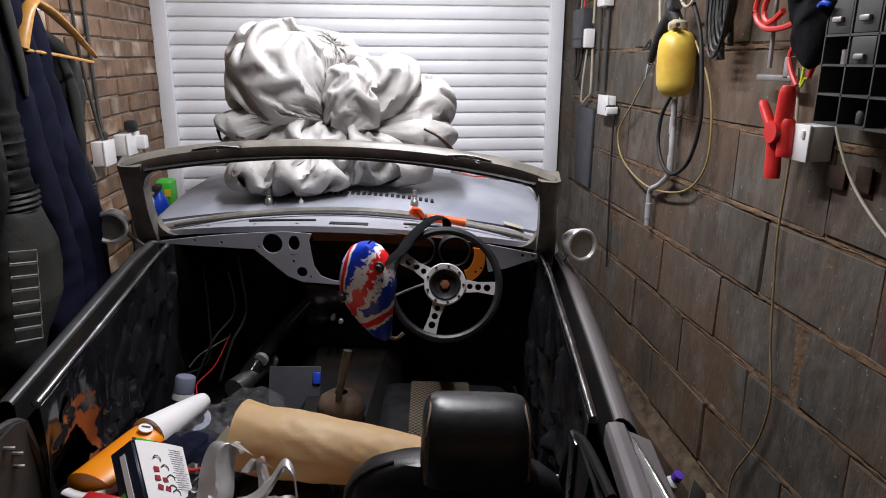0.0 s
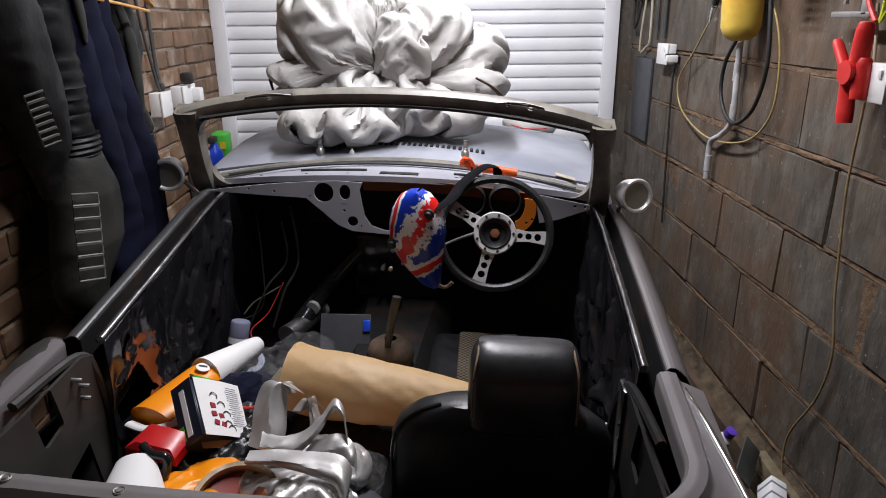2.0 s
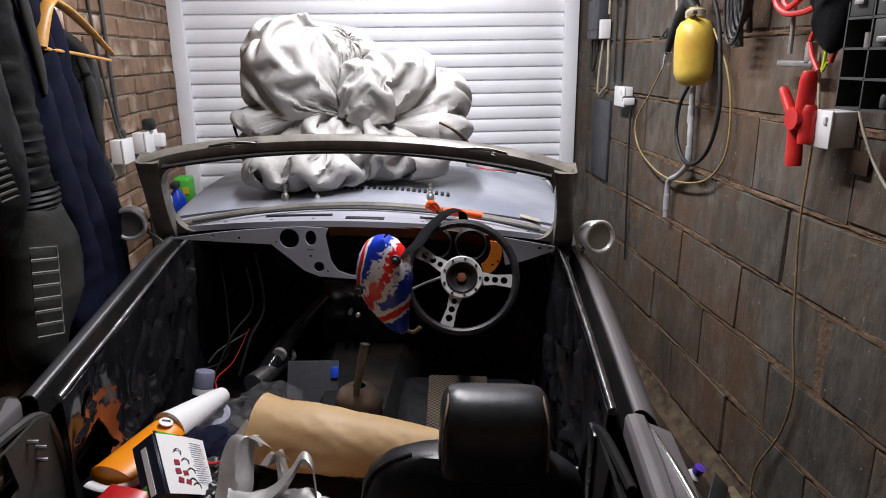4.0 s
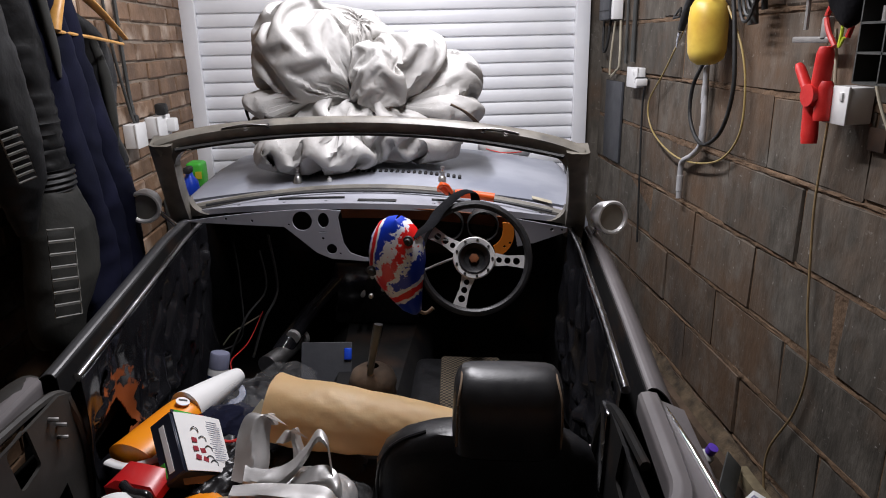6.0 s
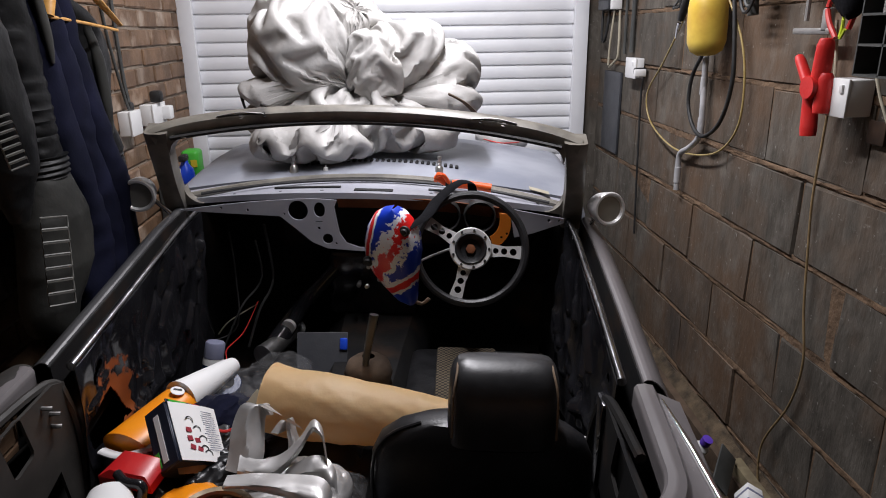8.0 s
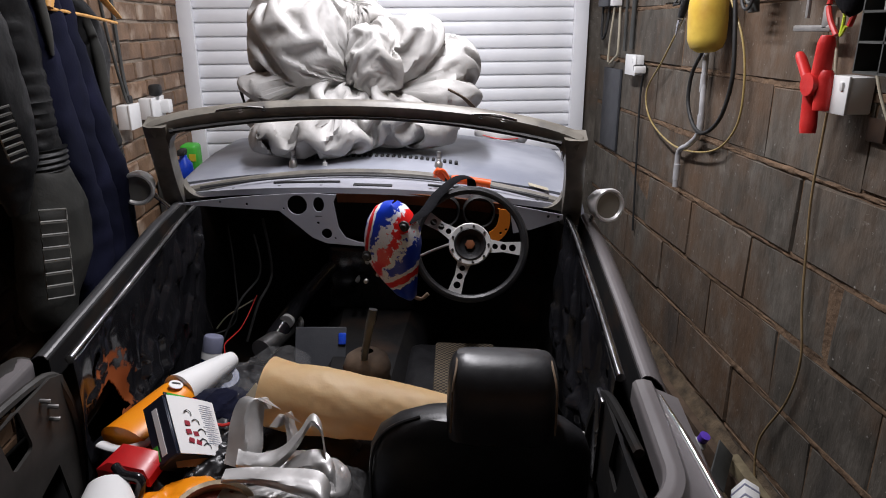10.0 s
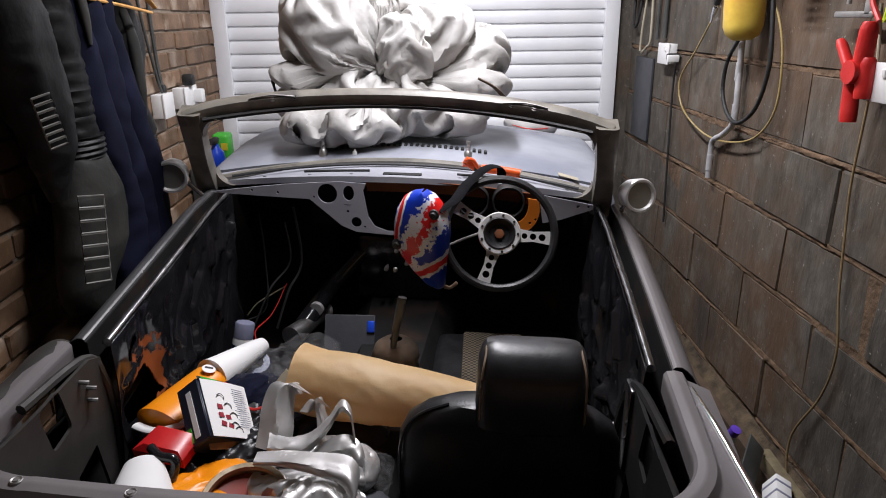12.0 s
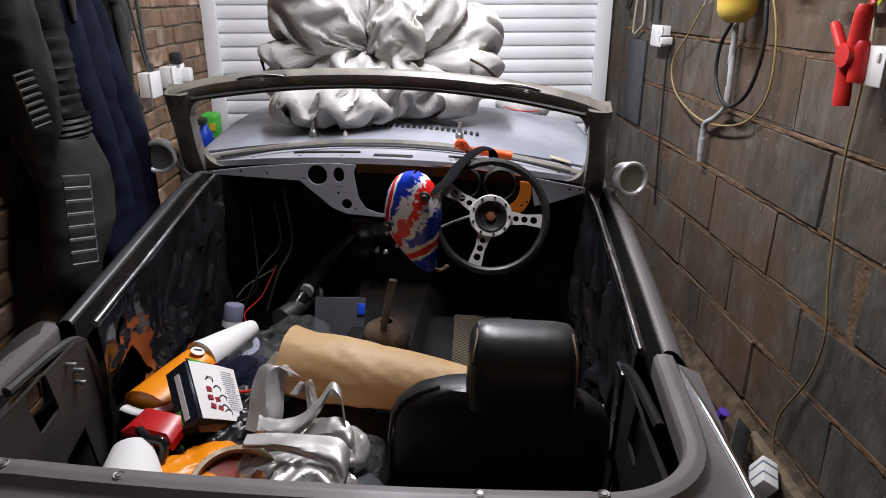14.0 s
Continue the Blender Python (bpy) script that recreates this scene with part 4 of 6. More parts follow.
rows = [(0.34, 0.235, -0.70, 0.07), (0.5, 0.25, -0.75, 0.075), (0.62, 0.253, -0.785, 0.07), (0.70, 0.247, -0.80, 0.06), (0.745, 0.228, -0.805, 0.055), (0.775, 0.19, -0.808, 0.048), (0.793, 0.14, -0.81, 0.04), (0.800, 0.07, -0.81, 0.025)]
seat = part("driver_seat", loft([seat_ring(*r) for r in rows]), M_LEATHER, car, "black vinyl bucket seat, its back to the boot")
pip = []
for r in rows[1:-1]:
    pip.append((0.355 - r[1] * 0.97, r[2] - r[3] * 0.55, r[0]))
part("piping", tube(pip, 0.004, 6, 4), M_LEATHER, seat)


def head_ring(w, hu, hv, vc):
    out = []
    for k in range(28):
        a = 2 * math.pi * k / 28
        c, s = math.cos(a), math.sin(a)
        out.append((0.394 + hu * math.copysign(abs(c) ** 0.45, c), vc + hv * math.copysign(abs(s) ** 0.6, s), w))
    return out


hr = [(0.748, 0.104, 0.04, -0.83), (0.76, 0.116, 0.052, -0.83), (0.80, 0.119, 0.06, -0.825), (0.87, 0.118, 0.062, -0.818), (0.90, 0.116, 0.058, -0.812), (0.922, 0.110, 0.046, -0.806), (0.934, 0.100, 0.03, -0.80), (0.937, 0.08, 0.012, -0.798)]
head = part("headrest", loft([head_ring(*r) for r in hr]), M_LEATHER2, car, "worn black leather headrest")
for sg in (-1, 1):
    part("seam", tube([(0.394 + sg * 0.108, -0.765, 0.78), (0.394 + sg * 0.107, -0.765, 0.88), (0.394 + sg * 0.10, -0.785, 0.926), (0.394 + sg * 0.101, -0.84, 0.922), (0.394 + sg * 0.108, -0.872, 0.88), (0.394 + sg * 0.109, -0.882, 0.79)], 0.0026, 6, 5), M_SEAM, head)
base = part("seat_cushion", box(0.46, 0.84, 0.14, at(0.36, -0.28, 0.43), 0.05, 4), M_LEATHER, car, "black seat cushion")
part("check_panel", box(0.21, 0.70, 0.02, at(0.34, -0.245, 0.502), 0.008, 2), M_CHECK, base, "beige and black woven check insert")

# gear lever with its gaiter, handbrake
lever = part("gear_lever", tube([(0.034, -0.40, 0.60), (0.042, -0.40, 0.70), (0.058, -0.40, 0.80), (0.068, -0.40, 0.852)], [0.008, 0.009, 0.013, 0.013], 8, 6, flat=0.7), M_STEELK, car, "grey gear lever")
part("gaiter", lathe([(0.066, 0.50), (0.070, 0.56), (0.064, 0.585), (0.071, 0.61), (0.064, 0.63), (0.070, 0.655), (0.060, 0.685), (0.04, 0.70), (0.018, 0.704)], 28, at(0.045, -0.36, 0)), M_GAITER, car, "crumpled brown gear lever gaiter")
# loose wiring in the footwell
rw = random.Random(3)
for k, (mt, r) in enumerate(((M_RUBBER, 0.003), (M_RUBBER, 0.004), (M_RUBBER, 0.005))):
    u = -0.52 + 0.055 * k
    pts = [(u + rw.uniform(-.04, .04), 0.25 + rw.uniform(-.05, .05), 0.9 + rw.uniform(-0.08, 0.08)), (u + rw.uniform(-.05, .05), 0.20, 0.72), (u + rw.uniform(-.08, .08), 0.12, 0.6 + rw.uniform(-.06, .06)), (u - 0.06 + rw.uniform(-.08, .08), 0.08, 0.50)]
    part("loom_wire", tube(pts, r, 6, 8), mt, car)
part("loom_wire", tube([(-0.60, 0.22, 0.48), (-0.56, 0.22, 0.53), (-0.50, 0.23, 0.57), (-0.45, 0.24, 0.60)], 0.0028, 6, 8), M_CREAM, car, "cream wire")
part("loom_wire", tube([(-0.44, 0.22, 0.62), (-0.47, 0.12, 0.54), (-0.50, 0.02, 0.52), (-0.47, -0.08, 0.53), (-0.49, -0.12, 0.52)], 0.002, 6, 8), M_REDW, car, "red wire")
# heater box and pedals, lost in the dark
part("heater_box", box(0.34, 0.2, 0.26, at(-0.02, 0.42, 0.66), 0.02), M_BLACKPAINT, car, "black heater box")
for u, v, w in ((-0.02, 0.2, 0.78), (0.02, 0.18, 0.74), (-0.06, 0.22, 0.70)):
    part("control_knob", lathe([(0.0, 0.02), (0.008, 0.018), (0.008, 0.0), (0.004, -0.03)], 12, pose(u, v, w, 90, 0, 0)), M_STEEL, car)
part("heater_duct", tube([(-0.16, 0.35, 0.72), (-0.27, 0.30, 0.60), (-0.32, 0.18, 0.545), (-0.35, 0.1, 0.50)], [0.03, 0.032, 0.034, 0.04], 16, 8), M_BLACKPAINT, car)
# road wheels under the wings
for sg in (-1, 1):
    for v in (-1.35, 0.98):
        wheel = part("wheel", lathe([(0.15, -0.05), (0.16, -0.07), (0.26, -0.075), (0.285, -0.06), (0.288, 0.06), (0.26, 0.075), (0.16, 0.07), (0.15, 0.05)], 40, pose(sg * 0.62, v, 0.31 + 0.0, 0, 90, 0)), M_RUBBER, car, "black tyre")
        part("rim", lathe([(0.0, -0.02), (0.06, -0.03), (0.15, -0.05), (0.15, 0.05), (0.05, 0.03), (0.0, 0.03)], 32, pose(sg * 0.62, v, 0.31, 0, 90, 0)), M_STEEL, wheel)
# ---- cloth and crumple helpers ----
def fold_noise(p, s):
    return 1 - 2 * abs(noise.noise(Vector(p) * s))


def heap(lobes, centre, fold=0.035, fscale=4.2, fine=0.012, nu=150, nv=100, floor_of=None, seed=0.0):
    """A closed crumpled cloth heap: the union of lobes (centre, radii) seen from a common centre, with sharp folds."""
    c = Vector(centre)
    b = bmesh.new()
    rings = []
    for j in range(nv + 1):
        th = math.pi * j / nv
        row = []
        for i in range(nu if 0 < j < nv else 1):
            ph = 2 * math.pi * i / nu
            d = Vector((math.sin(th) * math.cos(ph), math.sin(th) * math.sin(ph), math.cos(th)))
            r = 0.02
            for lc, lr in lobes:
                o = c - Vector(lc)
                A = sum((d[k] / lr[k]) ** 2 for k in range(3))
                B = 2 * sum(o[k] * d[k] / lr[k] ** 2 for k in range(3))
                C = sum((o[k] / lr[k]) ** 2 for k in range(3)) - 1
                disc = B * B - 4 * A * C
                if disc > 0:
                    r = max(r, (-B + math.sqrt(disc)) / (2 * A))
            p = c + d * r
            warp = Vector((noise.noise(p * 2.3 + Vector((seed, 3, 1))), noise.noise(p * 2.3 + Vector((7, seed, 2))), noise.noise(p * 2.3 + Vector((1, 9, seed))))) * 0.12
            q = p + warp
            q2 = Vector(((q.x + 0.75 * q.z) * 1.25, q.y * 0.9, (q.z * 0.8 - 0.6 * q.x) * 0.55))
            f = fold * fold_noise(q2 + Vector((seed, 0, 0)), fscale) + fold * 0.55 * fold_noise(q2 * 1.0 + Vector((5 + seed, 2, 8)), fscale * 2.1) + fine * fold_noise(q + Vector((2, seed, 4)), fscale * 5)
            p = p + d * (f - 0.6 * fold)
            if floor_of is not None:
                p.z = max(p.z, floor_of(p.x, p.y))
            row.append(b.verts.new(p))
        rings.append(row)
    skin(b, rings, True)
    return b


def bonnet_top(u, v):
    half, mid, edge = lerp_rows(BON, max(0.35, min(1.4, v)))
    return crown(min(abs(u), half), edge, mid, half) + 0.003


# ---- on the car ----
tarp = thing("tarpaulin", "crumpled silver-grey car cover heaped on the bonnet", "tarpaulin", CAR)
def drape(lobes, centre, slack=1.3, nu=220, nv=120, steps=320, floor=None, floor_of=None, seed=1, wave=3.0, push=0.03, hold=0.84, reach=1.16):
    """Loose cloth over lobes (centre, radii): a sheet longer than the surface that it lies on settles into buckled folds."""
    c = np.array(centre)
    th = np.pi * np.linspace(0.03, 0.86, nv)[:, None]
    ph = (2 * np.pi * np.arange(nu) / nu)[None, :]
    d = np.stack([np.sin(th) * np.cos(ph), np.sin(th) * np.sin(ph), np.cos(th) + 0 * ph], -1)
    r = np.full((nv, nu), 0.02)
    for lc, lr in lobes:
        lr = np.array(lr)
        o = (c - np.array(lc)) / lr
        k = d / lr
        A, B, C = (k * k).sum(-1), 2 * (k @ o), (o * o).sum() - 1
        disc = B * B - 4 * A * C
        r = np.maximum(r, np.where(disc > 0, (-B + np.sqrt(np.maximum(disc, 0))) / (2 * A), 0))
    P = c + d * r[..., None]
    if floor is not None:
        P[..., 2] = np.maximum(P[..., 2], floor)

    def shift(Q, dj, di):
        return np.roll(Q[dj:], -di, 1)

    links = []
    for dj, di, stiff in ((0, 1, 1.0), (1, 0, 1.0), (1, 1, 0.5), (1, -1, 0.5), (0, 4, 0.14), (4, 0, 0.14)):
        ln = np.linalg.norm(shift(P, dj, di) - P[:nv - dj], axis=-1)
        links.append((dj, di, stiff, np.maximum(ln, 0.002) * (slack if max(dj, abs(di)) == 1 else slack * 0.97)))
    start = np.stack([[noise.noise(Vector(p) * wave + Vector((seed * 7.1, 0, 0))) for p in row] for row in P])
    fine = np.stack([[noise.noise(Vector(p) * wave * 3 + Vector((0, seed * 3.3, 0))) for p in row] for row in P])
    P = P + d * (push * (1.6 * start + 0.7 * fine))[..., None]
    V = np.zeros_like(P)
    for step in range(steps):
        V = V * 0.93
        V[..., 2] -= 0.00001
        Q = P + V
        for _ in range(2):
            move = np.zeros_like(Q)
            for dj, di, stiff, ln in links:
                e = shift(Q, dj, di) - Q[:nv - dj]
                now = np.linalg.norm(e, axis=-1) + 1e-9
                m = e * ((1 - ln / now) * 0.5 * stiff)[..., None]
                move[:nv - dj] += m
                move[dj:] -= np.roll(m, di, 1)
            Q = Q + move * 0.34
        near, home = np.full(Q.shape[:2], 99.0), Q.copy()
        for lc, lr in lobes:
            k = (Q - np.array(lc)) / np.array(lr)
            n_ = np.linalg.norm(k, axis=-1)
            closer = n_ < near
            near = np.where(closer, n_, near)
            home = np.where(closer[..., None], np.array(lc) + k / (n_[..., None] + 1e-9) * reach * np.array(lr), home)
        Q = np.where((near > reach)[..., None], home, Q)
        for lc, lr in lobes:
            k = (Q - np.array(lc)) / np.array(lr)
            n_ = np.linalg.norm(k, axis=-1)
            Q = np.where((n_ < hold)[..., None], np.array(lc) + k / (n_[..., None] + 1e-9) * hold * np.array(lr), Q)
        if floor is not None:
            Q[..., 2] = np.maximum(Q[..., 2], floor)
        V = np.clip(Q - P, -0.01, 0.01)
        P = Q
    b = bmesh.new()
    rings = [[b.verts.new(P[0].mean(0))]]
    for row in P:
        ringv = []
        for p in row:
            p = Vector(p)
            if floor_of is not None:
                p.z = max(p.z, floor_of(p.x, p.y))
            ringv.append(b.verts.new(p))
        rings.append(ringv)
    skin(b, rings, True)
    return b


lobes = [((-0.335, 0.70, 1.53), (0.20, 0.20, 0.21)), ((-0.20, 0.80, 1.62), (0.20, 0.16, 0.11)), ((-0.43, 0.72, 1.65), (0.075, 0.09, 0.09)), ((-0.03, 0.68, 1.46), (0.15, 0.17, 0.16)), ((0.11, 0.72, 1.53), (0.12, 0.15, 0.11)),
         ((0.22, 0.78, 1.44), (0.14, 0.16, 0.12)), ((0.24, 0.67, 1.34), (0.13, 0.13, 0.08)), ((-0.13, 0.67, 1.26), (0.43, 0.21, 0.12)), ((-0.29, 0.52, 1.19), (0.27, 0.15, 0.09)), ((0.08, 0.64, 1.21), (0.24, 0.14, 0.08)), ((-0.47, 0.60, 1.36), (0.09, 0.12, 0.05))]
part("cover", drape(lobes, (-0.12, 0.70, 1.38), 1.30, 250, 140, 170, 1.09, bonnet_top, 2, 5.0, 0.05), M_TARP, tarp)
part("tie_strap", tube([(-0.55, 0.62, 1.36), (-0.555, 0.57, 1.33), (-0.54, 0.55, 1.29)], 0.008, 8, 5, flat=0.4), M_RUBBER, tarp, "black webbing strap")
part("tie_strap", tube([(0.25, 0.50, 1.37), (0.31, 0.50, 1.34), (0.36, 0.55, 1.29), (0.40, 0.62, 1.235)], 0.012, 8, 5, flat=0.4), M_GAITER, tarp, "dark webbing strap")
part("knot", tube([(-0.26, 0.74, 1.66), (-0.25, 0.70, 1.70), (-0.22, 0.70, 1.71), (-0.20, 0.72, 1.67)], 0.014, 8, 5), M_TARP, tarp)

mask = thing("face_mask", "moulded mask in splashed red, white and blue hung by the wheel", "mask", CAR @ pose(0.102, -0.225, 0.975, 4, 6, -12))
def mask_shell():
    rows = [(0.148, 0.004, 0.045, 0.0), (0.140, 0.03, 0.05, 0.0), (0.12, 0.055, 0.058, -0.002), (0.08, 0.078, 0.065, 0.002), (0.03, 0.086, 0.07, 0.004), (-0.02, 0.082, 0.066, 0.006), (-0.06, 0.07, 0.06, 0.018), (-0.10, 0.052, 0.05, 0.038), (-0.135, 0.032, 0.038, 0.06), (-0.15, 0.012, 0.02, 0.072)]
    secs = []
    for z, hw, dep, cx in rows:
        pts = []
        for k in range(17):
            a = math.pi * k / 16
            pts.append((cx - hw * math.cos(a), -dep * math.sin(a) ** 0.8, z))
        for k in range(15, 0, -1):
            a = math.pi * k / 16
            pts.append((cx - hw * 0.93 * math.cos(a), -dep * 0.9 * math.sin(a) ** 0.8 + 0.006, z))
        secs.append(pts)
    return loft(secs)


sh = part("shell", mask_shell(), M_FLAG, mask)
for x, z in ((0.045, 0.095), (-0.055, -0.018)):
    st = part("stud", lathe([(0.0, 0.016), (0.008, 0.015), (0.010, 0.008), (0.015, 0.006), (0.016, 0.0)], 20, pose(x, -0.05, z, 90, 0, 0)), M_RUBBER, mask, "black press stud")
part("stud", lathe([(0.0, 0.01), (0.006, 0.009), (0.007, 0.0)], 14, pose(-0.062, -0.02, -0.115, 90, 0, 0)), M_STEEL, mask)
part("strap", tube([(0.05, -0.03, 0.10), (0.085, 0.02, 0.125), (0.10, 0.09, 0.155), (0.135, 0.18, 0.185), (0.165, 0.24, 0.175), (0.17, 0.28, 0.13)], 0.016, 8, 7, flat=0.3), M_BLACKCLOTH, mask, "black elastic strap over the scuttle")
part("strap", tube([(0.07, 0.0, -0.14), (0.10, 0.02, -0.158), (0.12, 0.03, -0.14)], 0.006, 8, 5), M_SEAM, mask)

tool = thing("screwdriver", "orange-handled tool lying on the scuttle", "tool", CAR)
part("handle", tube([(0.275, 0.215, 1.088), (0.30, 0.21, 1.088), (0.36, 0.205, 1.084), (0.41, 0.20, 1.078)], [0.013, 0.016, 0.0145, 0.016], 14, 5), M_ORANGE2 := mat("fluorescent_orange_plastic", (0.85, 0.10, 0.012), (0.9, 0.14, 0.02), 12, 0.4), tool)
part("jaw", box(0.05, 0.02, 0.03, pose(0.235, 0.215, 1.104, 0, 35, 10), 0.006), M_ORANGE2, tool)
part("jaw", tube([(0.215, 0.22, 1.095), (0.225, 0.20, 1.12), (0.245, 0.2, 1.118), (0.262, 0.21, 1.09)], 0.007, 8, 5), M_ORANGE2, tool)
part("shaft", tube([(0.25, 0.215, 1.088), (0.28, 0.215, 1.088)], 0.010, 8, 1), M_RUBBER, tool)
tagm = thing("tape_strip", "strip of cream masking tape on the scuttle corner", "tape", CAR)
part("strip", sheet(lambda s, t: (0.56 + 0.07 * s, 0.335 - 0.03 * s + 0.03 * t, scut(0.56 + 0.07 * s) + 0.024 + 0.004 * t), 8, 3, 0.0015), M_CREAM, tagm)
wirel = thing("loop_of_wire", "thin red wire loop lying on the bonnet", "wire", CAR)
part("wire", tube([(0.42, 1.12, 1.108), (0.45, 1.05, 1.11), (0.5, 1.03, 1.105), (0.56, 1.08, 1.10), (0.60, 1.15, 1.095)], 0.003, 6, 8), M_REDW, wirel)
lump = thing("plastic_sheet", "pale plastic sheet lump on the front of the bonnet", "plastic sheet", CAR)
part("sheet", heap([((0.52, 1.22, 1.10), (0.13, 0.1, 0.06))], (0.52, 1.22, 1.10), 0.012, 7, 0.003, 50, 34, bonnet_top, 1.0), M_TARP, lump)

board = thing("wooden_board", "weathered orange-brown board with split veneer lying on the boot", "board", CAR @ pose(0.43, -1.46, 0.803, 1.2, 0, 12.5))
def board_mesh():
    b = bmesh.new()
    rb = random.Random(4)
    def f(s, t):
        x = -0.42 + 0.84 * s
        y = -0.20 + 0.40 * t
        if s == 0 or s == 1:
            x += rb.uniform(-0.006, 0.006)
        if t == 1:
            y += rb.uniform(-0.004, 0.004) - 0.012 * max(0, s - 0.9) * 10
        return (x, y, 0.020 + 0.003 * noise.noise(Vector((x * 6, y * 6, 0))))
    return sheet(f, 60, 24, 0.018)


part("panel", board_mesh(), M_BOARD, board)
bm = bmesh.new()
rb = random.Random(8)
for x0, y0, ln, dx in ((-0.07, 0.19, 0.11, 0.01), (0.03, 0.195, 0.12, 0.035), (0.10, 0.195, 0.05, 0.03), (0.19, 0.19, 0.09, 0.01), (0.27, 0.195, 0.05, 0.04)):
    pts = [(x0 + dx * k / 6 + rb.uniform(-0.005, 0.005), y0 - ln * k / 6, 0.0225) for k in range(7)]
    part("split", tube(pts, [0.0008, 0.0018, 0.0015, 0.0008], 6, 4, flat=0.6), M_CRACK, board)
part("split", tube([(-0.35 + 0.76 * k / 9, 0.055 + 0.02 * k / 9 + rb.uniform(-0.004, 0.004), 0.0222) for k in range(10)], 0.0016, 6, 4, flat=0.5), M_CRACK, board, "long split along the grain")

# ---- clutter in the passenger side ----
bag = thing("bin_bag", "crumpled black polythene bag under the clutter", "bag", CAR)
part("film", heap([((-0.34, -0.62, 0.40), (0.29, 0.32, 0.17)), ((-0.34, -0.92, 0.40), (0.29, 0.22, 0.15)), ((-0.40, -0.25, 0.38), (0.24, 0.26, 0.14)), ((-0.05, -0.85, 0.40), (0.2, 0.25, 0.13)), ((-0.10, -0.55, 0.40), (0.2, 0.2, 0.18))], (-0.32, -0.65, 0.40), 0.03, 6, 0.01, 120, 80, lambda u, v: 0.283, 5.0), M_BINBAG, bag)

roll = thing("paper_roll", "large roll of creased brown kraft paper", "paper roll", CAR)
rc = random.Random(31)
CREASES = [(rc.uniform(-0.007, 0.007), rc.uniform(-1, 1), rc.uniform(-1, 1), rc.uniform(-1, 1), rc.uniform(-1, 3)) for _ in range(16)]
CREASE_MEAN = sum(a_ * sum(abs(t_ * c_ + 0.9 * (math.cos(h_) * d_ + math.sin(h_) * e_) - o_) for t_ in (0.5, 2.0, 3.5) for h_ in (0, 1.57, 3.14, 4.71)) / 12 for a_, c_, d_, e_, o_ in CREASES)


def roll_mesh():
    a, c = Vector((-0.19, -0.55, 0.682)), Vector((0.33, -0.60, 0.640))
    ax = (c - a).normalized()
    s0 = ax.cross(Vector((0, 0, 1))).normalized()
    u0 = s0.cross(ax)
    secs = []
    for i in range(91):
        t = i / 90
        r = 0.086 - 0.018 * t
        ringp = []
        for k in range(80):
            th = 2 * math.pi * k / 80
            q = Vector((t * 4.0, math.cos(th) * 0.9, math.sin(th) * 0.9))
            cr = 0.003 * fold_noise(Vector((q.x * 0.8 + q.z, q.y, q.z)), 1.6) * (0.3 + 0.7 * min(1, t * 3)) + 0.001 * fold_noise(q, 3.5)
            cr += sum(a_ * abs(q.x * c_ + q.y * d_ + q.z * e_ - o_) for a_, c_, d_, e_, o_ in CREASES) - CREASE_MEAN
            rr = r + cr - (0.014 * max(0, 0.12 - t) / 0.12 * max(0, -math.sin(th)))
            ringp.append(a + (c - a) * t + s0 * (rr * math.cos(th)) + u0 * (rr * math.sin(th)))
        secs.append(ringp)
    b = loft(secs, cap=False)
    bmesh.ops.solidify(b, geom=b.faces[:], thickness=0.002)
    return b


part("paper", roll_mesh(), M_PAPER, roll)
bm = bmesh.new()
sheet(lambda s, t: (-0.19 + 0.06 * s, -0.55 + 0.055 * math.cos(t * 9) * (1 - 0.5 * t), 0.675 + 0.055 * math.sin(t * 9) * (1 - 0.5 * t)), 3, 40, 0.0015, bm=bm)
part("inner_turns", bm, M_PAPER, roll)

cone = thing("poster_tube", "rolled white poster with an orange lower part", "poster", CAR)
a, c = Vector((-0.385, -0.25, 0.605)), Vector((-0.465, -0.465, 0.61))
bm = tube([a, a.lerp(c, 0.05), a.lerp(c, 0.5), c], [0.018, 0.026, 0.040, 0.054], 24, 6)
part("white_end", bm, M_WPAPER, cone)
c2 = Vector((-0.525, -0.665, 0.585))
bm = tube([c, c.lerp(c2, 0.4), c2], [0.054, 0.062, 0.072], 24, 8, flat=0.62)
pr = part("orange_end", bm, M_ORANGE, cone, "bright orange printed half")
part("badge", lathe([(0.0, 0.001), (0.018, 0.001), (0.019, 0.0)], 20, Matrix.Translation(c.lerp(c2, 0.12) + Vector((0.012, 0, 0.043))) @ pose(0, 0, 0, 8, 18, 20)), M_WPAPER, pr)
part("badge_bar", box(0.022, 0.006, 0.001, Matrix.Translation(c.lerp(c2, 0.12) + Vector((0.012, 0.003, 0.0455))) @ pose(0, 0, 0, 8, 18, 20)), M_INK, pr)
part("paper_mouth", tube([c2 + Vector((-0.055, -0.012, 0.0)), c2 + Vector((0.0, -0.03, 0.0)), c2 + Vector((0.06, -0.02, 0.012)), c2 + Vector((0.10, 0.03, 0.02))], 0.016, 12, 6, flat=0.5), M_WPAPER, cone, "white curled paper edge")

can = thing("spray_can", "spray can with a lilac-grey cap and white label", "spray can", CAR @ pose(-0.515, -0.13, 0.45, -12, 8, 0))
part("body", lathe([(0.0, 0.0), (0.032, 0.0), (0.033, 0.004), (0.033, 0.10), (0.030, 0.112), (0.0, 0.115)], 28), M_WPAPER, can)
part("label_band", lathe([(0.0336, 0.03), (0.0336, 0.085)], 28), M_BLUETAPE, can)
part("cap", lathe([(0.032, 0.108), (0.032, 0.155), (0.029, 0.16), (0.0, 0.161)], 28), M_CAPGREY, can)

